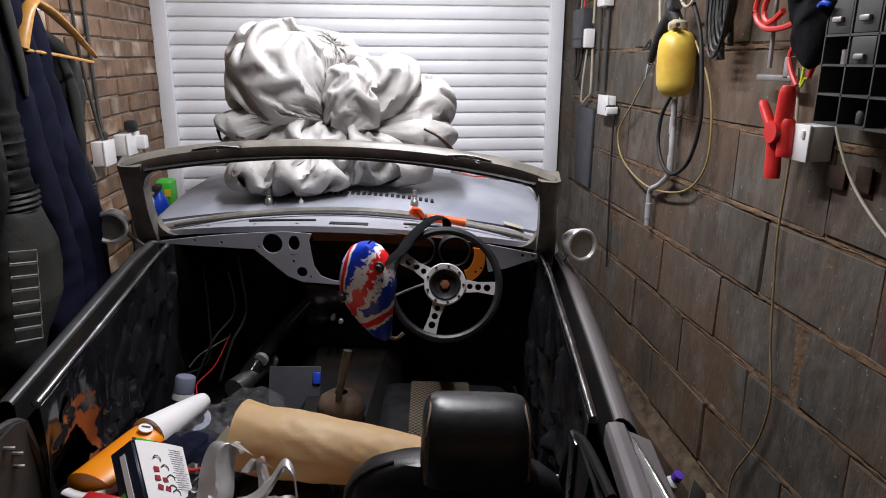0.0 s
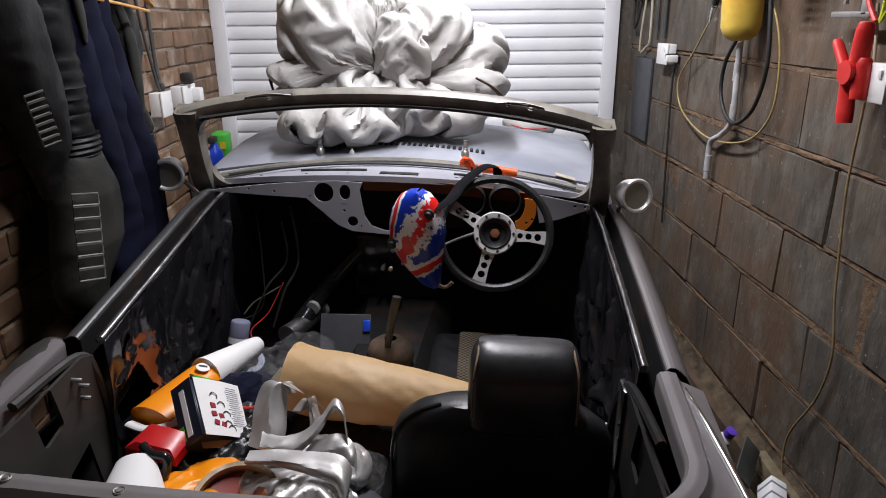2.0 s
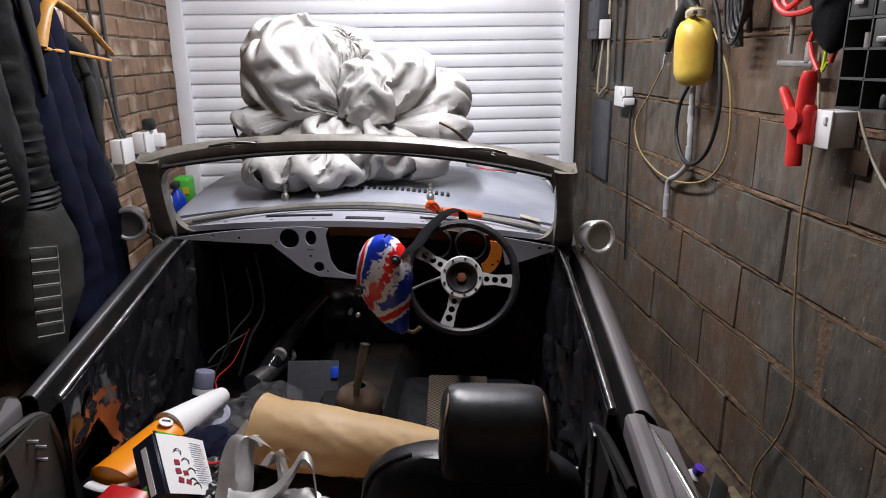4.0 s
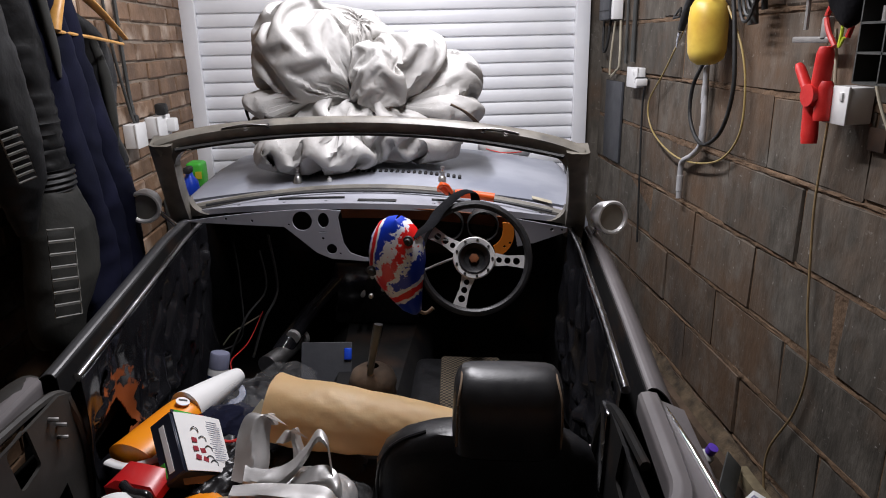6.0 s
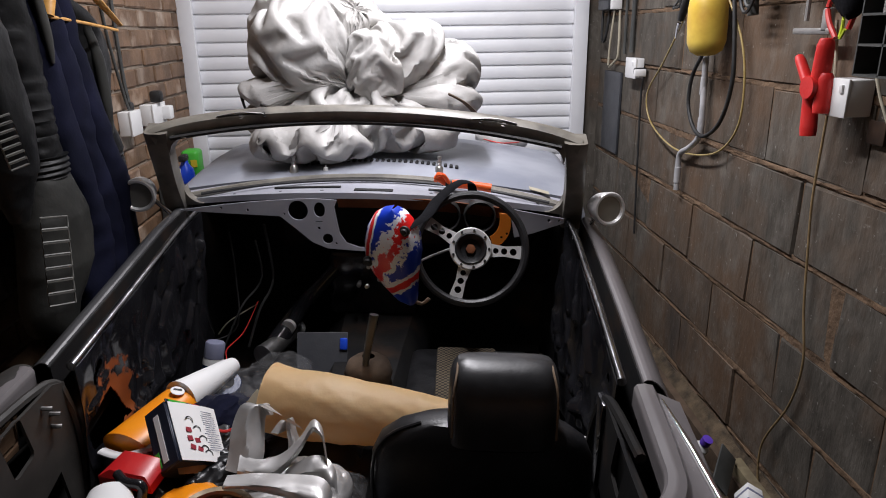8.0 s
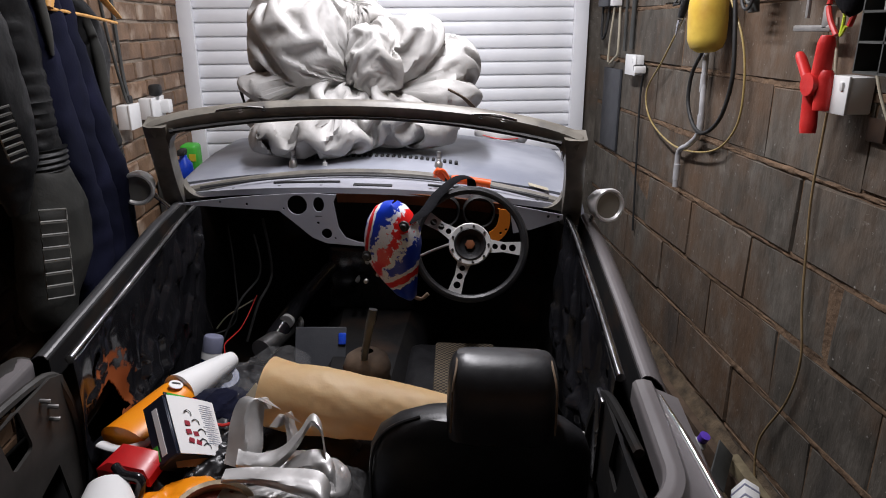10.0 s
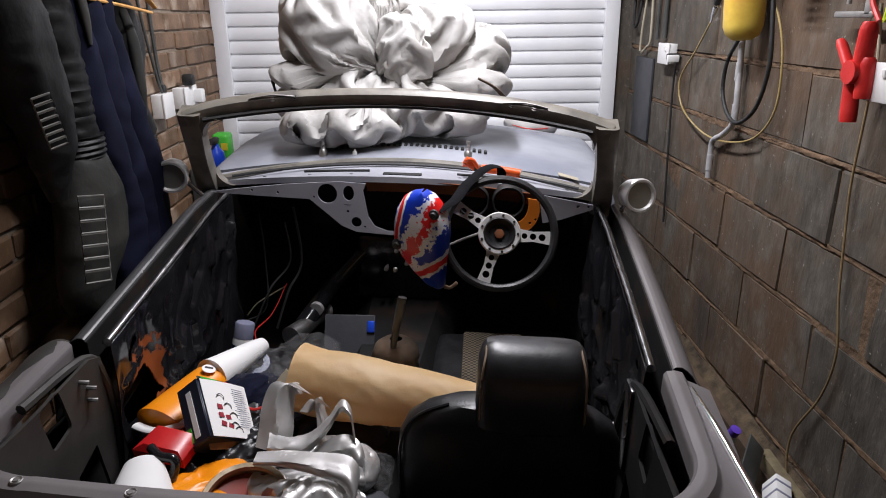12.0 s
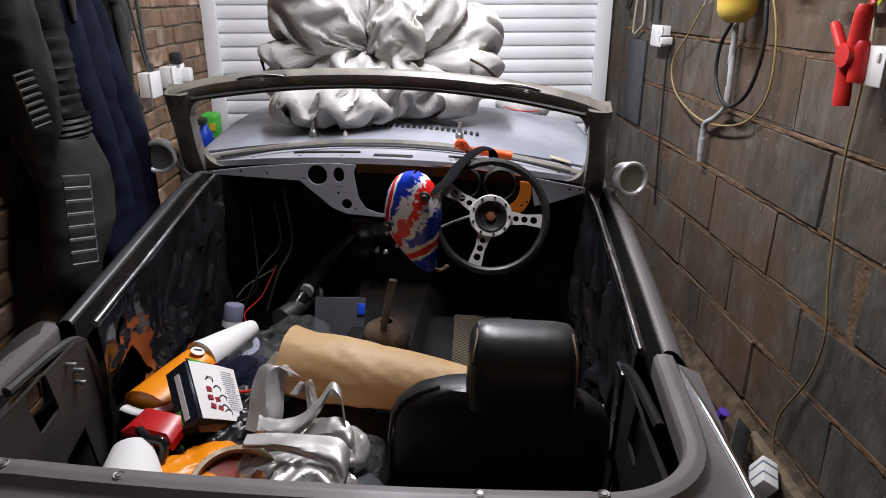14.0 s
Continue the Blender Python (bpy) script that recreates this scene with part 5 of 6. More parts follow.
crate = thing("retail_box", "small navy retail box with a white printed lid flap", "box", CAR @ pose(-0.344, -0.669, 0.638, 40.5, 32.2, 61.5) @ pose(0, 0, 0, 0, 0, -5) @ Matrix.Diagonal((1.12, 1, 1, 1)))
part("carton", box(0.135, 0.165, 0.07, at(0, 0, -0.036), 0.002, 1), M_NAVYBOX, crate)
part("side_panel", box(0.004, 0.162, 0.066, at(-0.0695, 0, -0.034), 0.001, 1), M_NAVYBOX, crate, "navy side flap")
part("printed_face", sheet(lambda s, t: (-0.064 + 0.135 * s, -0.082 + 0.162 * t, 0.003 + 0.007 * math.sin(s * 2.2) - 0.022 * max(0, s - 0.65) * (1 - t)), 16, 16, 0.0015), M_WPAPER, crate, "white instruction sheet")
part("end_label", box(0.001, 0.125, 0.016, at(-0.0725, -0.004, -0.034)), M_WPAPER, crate, "white panel on the box's side")
part("end_label", box(0.001, 0.040, 0.014, at(-0.0725, -0.052, -0.056)), M_GREEN, crate, "green flash")
part("top_strip", box(0.135, 0.012, 0.004, at(0, 0.083, 0.0), 0.001, 1), M_NAVYBOX, crate)
part("end_label", box(0.050, 0.006, 0.002, at(-0.035, 0.084, 0.0028)), M_GREEN, crate)
part("end_label", box(0.020, 0.006, 0.002, at(0.02, 0.084, 0.0028)), M_RED, crate)
rp = random.Random(12)
for x, y in ((-0.028, 0.002), (-0.030, -0.022), (-0.010, -0.026), (-0.028, -0.046), (-0.008, -0.05)):
    part("printed_picture", box(0.014, 0.013, 0.0012, at(x, y, 0.0088) @ pose(0, 0, 0, 0, 0, rp.uniform(-20, 20))), M_MAROON, crate)
for x, y in ((-0.022, 0.032), (-0.005, 0.008), (0.006, -0.018), (0.004, -0.046), (0.012, -0.058)):
    part("printed_picture", tube([(x - 0.010, y, 0.0105), (x, y + 0.007, 0.011), (x + 0.009, y + 0.002, 0.011), (x + 0.010, y - 0.007, 0.0105)], 0.0015, 6, 5, flat=0.4), M_INK, crate)
bm = bmesh.new()
for k in range(18):
    box(0.045 * rp.uniform(0.6, 1.0), 0.0012, 0.0006, at(0.038, 0.062 - 0.0065 * k, 0.0105), bm=bm)
tagged(part("small_print", bm, M_CAPGREY, crate), kind="stuff")
part("torn_card", sheet(lambda s, t: (-0.05 + 0.12 * s, -0.098 + 0.018 * t, -0.03 + 0.03 * s * t + 0.012 * math.sin(s * 3)), 10, 4, 0.0015), M_CARD, crate, "torn tan card edge")

redbox = thing("red_case", "red plastic tool case with a black grip", "case", CAR @ pose(-0.45, -0.775, 0.612, 14, 4, -6) @ Matrix.Diagonal((0.8, 0.8, 0.8, 1)))
part("shell", loft([[(-0.085, -0.05, z), (0.075, -0.055, z), (0.085, 0.045, z), (-0.06, 0.05, z)] for z in (-0.03, 0.005)] + [[(-0.055, -0.035, 0.022), (0.055, -0.04, 0.022), (0.06, 0.03, 0.022), (-0.04, 0.035, 0.022)]]), M_RED, redbox)
part("grip", tube([(-0.02, -0.05, 0.03), (0.02, -0.075, 0.035), (0.065, -0.075, 0.03), (0.07, -0.095, 0.0), (0.06, -0.12, -0.03)], 0.014, 10, 6), M_BLACKPAINT, redbox, "black moulded grip")

wr = thing("white_paper_roll", "open roll of white paper lined with dull red", "paper roll", CAR)
a, c = Vector((-0.475, -0.85, 0.60)), Vector((-0.40, -1.03, 0.575))
ax = (c - a).normalized()
s0 = ax.cross(Vector((0, 0, 1))).normalized()
u0 = s0.cross(ax)
secs = [[a.lerp(c, t) + s0 * (r * math.cos(2 * math.pi * k / 40)) + u0 * (r * 0.8 * math.sin(2 * math.pi * k / 40)) for k in range(40)] for t, r in ((0, 0.038), (0.02, 0.044), (0.3, 0.058), (0.6, 0.07), (1, 0.084))]
part("outer_turn", loft(secs, cap=False), M_WPAPER, wr)
secs = [[a.lerp(c, t) + s0 * (r * math.cos(2 * math.pi * k / 40)) + u0 * (r * 0.8 * math.sin(2 * math.pi * k / 40)) for k in range(40)] for t, r in ((0.2, 0.04), (0.6, 0.066), (0.995, 0.081))]
part("lining", loft(secs, cap=False), M_REDPAINT, wr)

tin = thing("paint_tin", "open old tin with dried dull red paint inside", "tin", CAR @ pose(-0.225, -0.885, 0.462, 16, 3, 0))
part("wall", lathe([(0.0, 0.0), (0.088, 0.0), (0.09, 0.005), (0.09, 0.115), (0.096, 0.118), (0.098, 0.124), (0.094, 0.129), (0.083, 0.128), (0.081, 0.120), (0.085, 0.116), (0.085, 0.006)], 44), M_TIN, tin)
part("paint", lathe([(0.0, 0.098), (0.06, 0.099), (0.0845, 0.104)], 36), M_REDPAINT, tin, "dried red paint")

sack = thing("orange_sack", "folded orange plastic sack", "sack", CAR)
part("film", heap([((-0.36, -0.92, 0.53), (0.12, 0.12, 0.05)), ((-0.31, -0.82, 0.55), (0.07, 0.06, 0.03))], (-0.35, -0.88, 0.53), 0.014, 8, 0.003, 60, 40, None, 3.0), M_ORANGE, sack)

foil = thing("foil_cover", "crumpled silver foil-backed cover", "cover", CAR)
part("cloth", drape([((-0.06, -0.90, 0.565), (0.10, 0.08, 0.045)), ((-0.14, -0.85, 0.565), (0.09, 0.06, 0.038)), ((-0.09, -0.75, 0.57), (0.11, 0.06, 0.05)), ((0.0, -0.80, 0.59), (0.055, 0.06, 0.05))], (-0.07, -0.83, 0.57), 1.3, 130, 60, 200, None, None, 5, 9.0, 0.012), M_FOIL, foil)
def ribbon(pts, wid, side, seed, mt, parent, name="fold", thick=0.002):
    """A curling strip of cloth along a path, bulged across."""
    path = smooth_path(pts, 10)
    n = len(path) - 1
    sv = Vector(side).normalized()
    def f(s, t):
        i = min(n, int(round(s * n)))
        bulge = 0.022 * math.sin(t * math.pi) + 0.008 * fold_noise(Vector((s * 3, t * 2, seed)), 1.0)
        return path[i] + sv * (wid * (t - 0.5) * (0.75 + 0.35 * math.sin(s * 3 + seed))) + Vector((0.2, -1, 0.4)) * bulge
    return part(name, sheet(f, n, 12, thick), mt, parent)


ribbon([(-0.205, -0.755, 0.60), (-0.20, -0.73, 0.635), (-0.205, -0.69, 0.675), (-0.20, -0.655, 0.71), (-0.185, -0.64, 0.712), (-0.165, -0.64, 0.685)], 0.075, (1, 0.1, -0.1), 1, M_FOIL, foil)
ribbon([(-0.21, -0.765, 0.615), (-0.16, -0.775, 0.615), (-0.11, -0.765, 0.63), (-0.07, -0.74, 0.665), (-0.045, -0.715, 0.70), (-0.02, -0.73, 0.695), (-0.005, -0.765, 0.66), (0.01, -0.80, 0.60)], 0.055, (0, 0.55, 0.83), 2, M_FOIL, foil)
ribbon([(-0.135, -0.68, 0.66), (-0.115, -0.67, 0.69), (-0.10, -0.69, 0.665), (-0.085, -0.72, 0.64)], 0.05, (1, 0.2, 0.1), 3, M_FOIL, foil)
ribbon([(-0.22, -0.83, 0.625), (-0.15, -0.835, 0.632), (-0.07, -0.85, 0.635), (0.0, -0.87, 0.632), (0.02, -0.90, 0.60), (-0.01, -0.94, 0.58)], 0.075, (0.1, 0.9, 0.35), 5, M_FOIL, foil)
ribbon([(-0.10, -0.78, 0.60), (-0.04, -0.78, 0.63), (0.01, -0.80, 0.62), (0.03, -0.83, 0.58)], 0.06, (0.1, 0.5, 0.8), 6, M_FOIL, foil)
poly = thing("polythene_bag", "clear polythene bag draped over the clutter", "bag", CAR)
part("film", heap([((-0.28, -0.40, 0.60), (0.11, 0.10, 0.06)), ((-0.22, -0.34, 0.62), (0.08, 0.07, 0.05))], (-0.26, -0.38, 0.60), 0.025, 9, 0.008, 80, 50, None, 4.0), M_CLEAR, poly)
poly2 = thing("polythene_bag", "clear polythene bag crumpled by the silver cover", "bag", CAR)
part("film", heap([((0.03, -0.80, 0.58), (0.05, 0.06, 0.05)), ((-0.03, -0.79, 0.59), (0.05, 0.05, 0.05))], (0.0, -0.79, 0.58), 0.02, 11, 0.006, 80, 50, None, 6.0), M_CLEAR, poly2)

tape = thing("roll_of_tape", "roll of dark blue tape", "tape", CAR @ pose(-0.40, -0.30, 0.555, 20, 15, 0))
part("ring", lathe([(0.026, -0.025), (0.045, -0.025), (0.048, -0.02), (0.048, 0.02), (0.045, 0.025), (0.026, 0.025), (0.026, -0.025)], 36), M_BLUETAPE, tape)
cloth = thing("navy_rag", "dark navy rag among the clutter", "rag", CAR)
part("cloth", heap([((-0.34, -0.50, 0.57), (0.11, 0.10, 0.045))], (-0.34, -0.50, 0.57), 0.022, 8, 0.004, 60, 40, None, 9.0), M_NAVY, cloth)
part("red_edge", tube([(-0.36, -0.58, 0.61), (-0.30, -0.60, 0.60), (-0.25, -0.57, 0.61), (-0.22, -0.54, 0.60)], 0.004, 6, 6), M_REDW, cloth)
chip = thing("card_offcut", "small pale card offcut among the clutter", "card", CAR @ pose(-0.232, -0.52, 0.632, 30, -50, 20))
part("sheet", box(0.05, 0.075, 0.002, None, 0.0008, 1), M_CREAM, chip)
panel = thing("grey_board", "slate-grey square board leaning in the footwell", "board", CAR @ pose(-0.15, -0.06, 0.55, 62, 0, 4))
part("sheet", box(0.17, 0.15, 0.006, None, 0.002, 1), M_GREYPANEL, panel)
part("blue_clip", box(0.026, 0.04, 0.01, at(0.072, 0.035, 0.006), 0.004), M_BLUE, panel, "bright blue clip")
torch = thing("torch", "chrome torch lying in the footwell", "torch", CAR)
part("barrel", tube([(-0.373, 0.014, 0.50), (-0.345, 0.09, 0.505), (-0.31, 0.20, 0.51)], [0.040, 0.034, 0.028], 20, 5), M_ALU, torch)
part("head", tube([(-0.306, 0.215, 0.512), (-0.30, 0.235, 0.513)], 0.034, 20, 1), M_SPOKE, torch)
lamp = thing("lamp_holder", "black and chrome lamp holder in the footwell", "lamp holder", CAR)
part("body", tube([(-0.302, 0.155, 0.56), (-0.29, 0.23, 0.58), (-0.275, 0.31, 0.605)], [0.022, 0.03, 0.026], 16, 5), M_BLACKPAINT, lamp)
part("collar", tube([(-0.308, 0.15, 0.558), (-0.311, 0.135, 0.556)], 0.026, 18, 1), M_SPOKE, lamp)
pad = thing("grey_cushion", "rounded dark grey cushion behind the tunnel", "cushion", CAR)
part("cover", heap([((0.04, -0.92, 0.50), (0.08, 0.14, 0.07))], (0.04, -0.92, 0.50), 0.008, 5, 0.002, 48, 30, None, 2.0), M_GREYPANEL, pad)
cordc = thing("rope_loop", "loop of pale cord on the rear shelf", "cord", CAR)
part("cord", tube([(0.03, -1.06, 0.56), (0.07, -1.0, 0.575), (0.12, -1.0, 0.575), (0.15, -1.04, 0.57), (0.12, -1.09, 0.56), (0.06, -1.09, 0.555), (0.03, -1.06, 0.56)], 0.006, 8, 6), M_CREAM, cordc)
part("cord", tube([(0.13, -1.0, 0.575), (0.14, -0.96, 0.59), (0.13, -1.02, 0.56), (0.14, -1.08, 0.55)], 0.005, 8, 6), M_CREAM, cordc)
rag = thing("grey_rag", "grey rag on the rear shelf", "rag", CAR)
part("cloth", heap([((0.14, -1.05, 0.50), (0.12, 0.08, 0.06))], (0.14, -1.05, 0.50), 0.012, 7, 0.004, 48, 30, None, 8.0), M_GAITER, rag)
# ---- on the right-hand wall ----
def socket_box(name, label, m, w, h, d, switch=True, plug=None):
    """A surface socket: its plate in local x, z, standing out along -y."""
    t = thing(name, label, "socket", m)
    part("back_box", box(w, d, h, at(0, -d / 2, 0), 0.004), M_WHITE, t)
    part("face_plate", box(w + 0.004, 0.008, h + 0.004, at(0, -d - 0.004, 0), 0.003), M_WHITE, t)
    if switch:
        part("switch", box(0.012, 0.008, 0.020, pose(w * 0.28, -d - 0.009, h * 0.25, 8, 0, 0), 0.002), M_WHITE, t)
    return t


def rw(y, z):
    return at(XR - 0.002, y, z) @ pose(0, 0, 0, 0, 0, -90)


def lw(y, z):
    return at(XL + 0.002, y, z) @ pose(0, 0, 0, 0, 0, 90)


s = socket_box("wall_socket", "white double socket with a black plug in it", rw(3.10, 1.415), 0.13, 0.086, 0.035)
part("plug", box(0.05, 0.05, 0.03, at(0.10, -0.03, -0.01), 0.008), M_RUBBER, s, "black adaptor plug")
part("plug_tail", box(0.02, 0.05, 0.03, at(0.18, -0.06, -0.012), 0.004), M_WHITE, s)
part("cable", tube([(0.08, -0.02, 0.0), (0.12, -0.02, -0.02), (0.09, -0.015, -0.12), (0.10, -0.012, -0.4), (0.13, -0.012, -0.75)], 0.005, 8, 8), M_RUBBER, s, "black flex hanging down the wall")
box1 = thing("fuse_box", "dark grey fuse box on the wall", "fuse box", rw(3.52, 1.77))
part("case", box(0.17, 0.06, 0.19, at(0, -0.03, 0), 0.008), M_DARKBOX, box1)
part("lid_line", box(0.15, 0.004, 0.003, at(0, -0.062, -0.05)), M_RUBBER, box1)
part("isolator", box(0.035, 0.05, 0.09, at(0.135, -0.035, -0.05), 0.005), M_WHITE, box1, "white isolator switch")
part("warning_tag", box(0.02, 0.002, 0.09, at(0.01, -0.03, 0.14)), M_RED, box1, "red tag")
for x, mt in ((0.125, M_CREAM), (-0.09, M_STEEL)):
    part("cable", tube([(x, -0.012, 0.5), (x, -0.012, 0.2), (x + 0.005, -0.015, 0.02)], 0.006, 8, 6), mt, box1)
part("cable", tube([(0.14, -0.015, -0.1), (0.15, -0.015, -0.3), (0.10, -0.015, -0.34), (0.04, -0.02, -0.37)], 0.006, 8, 8), M_CREAM, box1, "white flex")
part("cable", tube([(0.07, -0.02, -0.10), (0.06, -0.03, -0.25), (0.05, -0.03, -0.36)], 0.005, 8, 8), M_CREAM, box1)
part("cable", tube([(0.0, -0.02, -0.09), (-0.02, -0.03, -0.22), (-0.08, -0.03, -0.24), (-0.12, -0.02, -0.1), (-0.12, -0.015, 0.4)], 0.007, 8, 8), M_RUBBER, box1)
jb = thing("junction_box", "white junction box with a grey conduit", "junction box", rw(3.20, 1.90))
part("case", box(0.1, 0.05, 0.09, at(0, -0.025, 0), 0.006), M_WHITE, jb)
part("conduit", tube([(0.02, -0.014, -0.04), (0.02, -0.014, -0.25), (0.02, -0.014, -0.42)], 0.011, 10, 3), M_GREYSTEEL, jb)
part("conduit", tube([(-0.09, -0.012, 0.3), (-0.09, -0.012, -0.2), (-0.085, -0.012, -0.43)], 0.007, 8, 3), M_GREYSTEEL, jb)
sheetm = thing("metal_sheet", "dull grey sheet fixed on the wall beside the door", "panel", rw(3.45, 1.18))
part("sheet", box(0.26, 0.012, 0.40, at(0, -0.006, 0), 0.002), M_DARKBOX, sheetm)

bottle = thing("hanging_bottle", "yellowed plastic bottle hung upside down from the wall", "bottle", pose(1.04, 2.285, 1.60, -6, 0, 0))
part("body", lathe([(0.0, -0.105), (0.03, -0.102), (0.052, -0.088), (0.062, -0.06), (0.064, 0.0), (0.063, 0.05), (0.058, 0.085), (0.046, 0.105), (0.03, 0.112), (0.022, 0.13), (0.022, 0.15), (0.0, 0.15)], 32), M_YELLOW, bottle)
part("collar", lathe([(0.026, 0.112), (0.032, 0.118), (0.032, 0.14), (0.026, 0.146), (0.0, 0.146)], 20), M_CREAM, bottle)
part("valve", tube([(0, 0.0, 0.14), (-0.01, 0.03, 0.19), (0.0, 0.05, 0.23)], [0.02, 0.026, 0.018], 12, 5), M_RUBBER, bottle, "black valve")
part("clip", box(0.018, 0.05, 0.014, at(-0.03, -0.04, 0.125), 0.004), M_TIN, bottle, "small brass clip")
part("hang_wire", tube([(0.0, -0.02, 0.14), (-0.01, 0.02, 0.24), (0.02, -0.03, 0.40)], 0.003, 6, 6), M_CREAM, bottle)
gun = thing("air_line", "black air line with a brass tipped nozzle on the wall", "hose", Matrix())
part("hose", tube([(1.03, 2.30, 1.80), (1.03, 2.38, 1.74), (1.04, 2.47, 1.67), (1.045, 2.52, 1.615)], [0.02, 0.022, 0.017, 0.012], 12, 7), M_RUBBER, gun)
part("nozzle", tube([(1.045, 2.525, 1.605), (1.047, 2.545, 1.58), (1.05, 2.56, 1.55)], [0.008, 0.006, 0.003], 10, 4), M_CHROME, gun)
hose = thing("black_hose", "loop of black hose hanging from the wall", "hose", Matrix())
part("hose", tube([(1.07, 2.36, 1.50), (1.07, 2.43, 1.42), (1.07, 2.44, 1.32), (1.07, 2.38, 1.245), (1.07, 2.29, 1.225), (1.07, 2.18, 1.29), (1.07, 2.13, 1.42), (1.07, 2.15, 1.56), (1.07, 2.19, 1.70), (1.06, 2.24, 1.80)], 0.007, 10, 8), M_RUBBER, hose)
yt = thing("clear_hose", "yellowed clear hose looped down the wall", "hose", Matrix())
part("hose", tube([(1.06, 2.42, 1.95), (1.06, 2.44, 1.78), (1.065, 2.52, 1.64), (1.075, 2.72, 1.46), (1.085, 2.90, 1.32), (1.09, 2.86, 1.21), (1.09, 2.66, 1.145), (1.09, 2.45, 1.135), (1.09, 2.22, 1.18), (1.09, 2.10, 1.28), (1.09, 2.09, 1.42), (1.085, 2.13, 1.55), (1.07, 2.22, 1.68)], 0.0036, 10, 8), M_YTUBE, yt)
pipe = thing("steel_conduit", "bent galvanised conduit ending on the wall", "pipe", Matrix())
part("tube", tube([(1.09, 2.38, 1.62), (1.09, 2.375, 1.45), (1.09, 2.36, 1.27), (1.09, 2.37, 1.21), (1.09, 2.44, 1.16), (1.09, 2.515, 1.125), (1.09, 2.525, 1.07), (1.09, 2.52, 0.98)], 0.0105, 14, 6), M_STEELB, pipe)
for y, z in ((2.372, 1.42), (2.362, 1.28), (2.522, 1.07)):
    part("coupling", tube([(1.09, y, z), (1.09, y, z - 0.06)], 0.0125, 14, 1), M_STEELB, pipe)
hook = thing("wall_hook", "small black wire hook in the wall", "hook", rw(2.66, 1.66))
part("wire", tube([(-0.03, -0.01, 0.03), (-0.03, -0.03, 0.0), (0.0, -0.035, 0.0), (0.03, -0.03, 0.005), (0.03, -0.03, 0.035)], 0.005, 8, 5), M_RUBBER, hook)
coil = thing("coil_of_cable", "coil of dark cable hung on the wall", "cable", Matrix())
for k in range(6):
    r = 0.06 + 0.011 * k
    pts = [(1.07 - 0.008 * k, 2.02 + (r * 0.55) * math.cos(a), 1.80 + (r * 1.5) * math.sin(a)) for a in [2 * math.pi * i / 14 for i in range(15)]]
    part("turn", tube(pts, 0.005, 6, 4), M_RUBBER if k % 2 else M_GREYSTEEL, coil)
part("cable", tube([(1.06, 2.12, 1.95), (1.06, 2.08, 1.8), (1.065, 2.06, 1.7), (1.07, 2.05, 1.62)], 0.016, 10, 6), M_GREYSTEEL, coil)
part("cable", tube([(1.07, 2.03, 1.9), (1.07, 2.01, 1.75), (1.075, 2.0, 1.66)], 0.009, 8, 6), M_RUBBER, coil)
wl = thing("white_flex", "loops of pale flex above the bottle", "cable", Matrix())
part("flex", tube([(1.05, 2.50, 1.92), (1.05, 2.47, 1.75), (1.05, 2.40, 1.70), (1.05, 2.33, 1.78), (1.05, 2.28, 1.83), (1.05, 2.2, 1.92)], 0.006, 8, 8), M_CREAM, wl)
part("flex", tube([(1.05, 2.40, 1.92), (1.05, 2.34, 1.84), (1.05, 2.27, 1.79), (1.05, 2.2, 1.83), (1.05, 2.15, 1.95)], 0.005, 8, 8), M_CREAM, wl)

# jump leads
jl = thing("jump_leads", "red jump leads with two big clamps hung on the wall", "jump leads", Matrix())
def clamp(p, q, r, nm="clamp"):
    p, q = Vector(p), Vector(q)
    c = part(nm, tube([p, p.lerp(q, 0.15), p.lerp(q, 0.5), p.lerp(q, 0.85), q], [r * 0.7, r, r * 1.05, r * 1.1, r], 14, 5, flat=0.75), M_REDGRIP, jl)
    return c


clamp((1.03, 1.610, 1.56), (1.03, 1.615, 1.435), 0.020)
clamp((1.03, 1.715, 1.515), (1.03, 1.650, 1.44), 0.015)
clamp((1.03, 1.645, 1.47), (1.03, 1.628, 1.325), 0.019)
clamp((1.035, 1.60, 1.48), (1.035, 1.597, 1.385), 0.019)
part("pivot", tube([(1.005, 1.625, 1.445), (1.05, 1.625, 1.445)], 0.028, 14, 1), M_REDGRIP, jl)
part("lead", tube([(1.04, 1.595, 1.56), (1.04, 1.63, 1.60), (1.045, 1.645, 1.64), (1.05, 1.60, 1.68), (1.05, 1.55, 1.64), (1.045, 1.56, 1.58)], 0.0065, 8, 8), M_REDW, jl)
part("lead", tube([(1.05, 1.62, 1.72), (1.05, 1.70, 1.70), (1.05, 1.79, 1.705), (1.05, 1.84, 1.75), (1.05, 1.80, 1.84), (1.05, 1.74, 1.9)], 0.008, 8, 8), M_REDW, jl)
part("lead", tube([(1.045, 1.70, 1.74), (1.045, 1.76, 1.715), (1.045, 1.79, 1.75), (1.045, 1.75, 1.82), (1.045, 1.70, 1.9)], 0.008, 8, 8), M_REDW, jl)
part("tag_cord", tube([(1.02, 1.56, 1.635), (1.02, 1.545, 1.60), (1.02, 1.55, 1.56), (1.02, 1.535, 1.58)], 0.004, 6, 6), M_LIME := mat("lime_cord", (0.5, 0.6, 0.03), (0.6, 0.7, 0.05), 20, 0.6), jl, "lime cord")
rod = thing("hanging_bar", "steel bar with a flat foot hung on the wall", "bar", Matrix())
part("shaft", tube([(1.075, 1.79, 1.95), (1.075, 1.785, 1.75), (1.075, 1.78, 1.60)], 0.006, 8, 3), M_STEEL, rod)
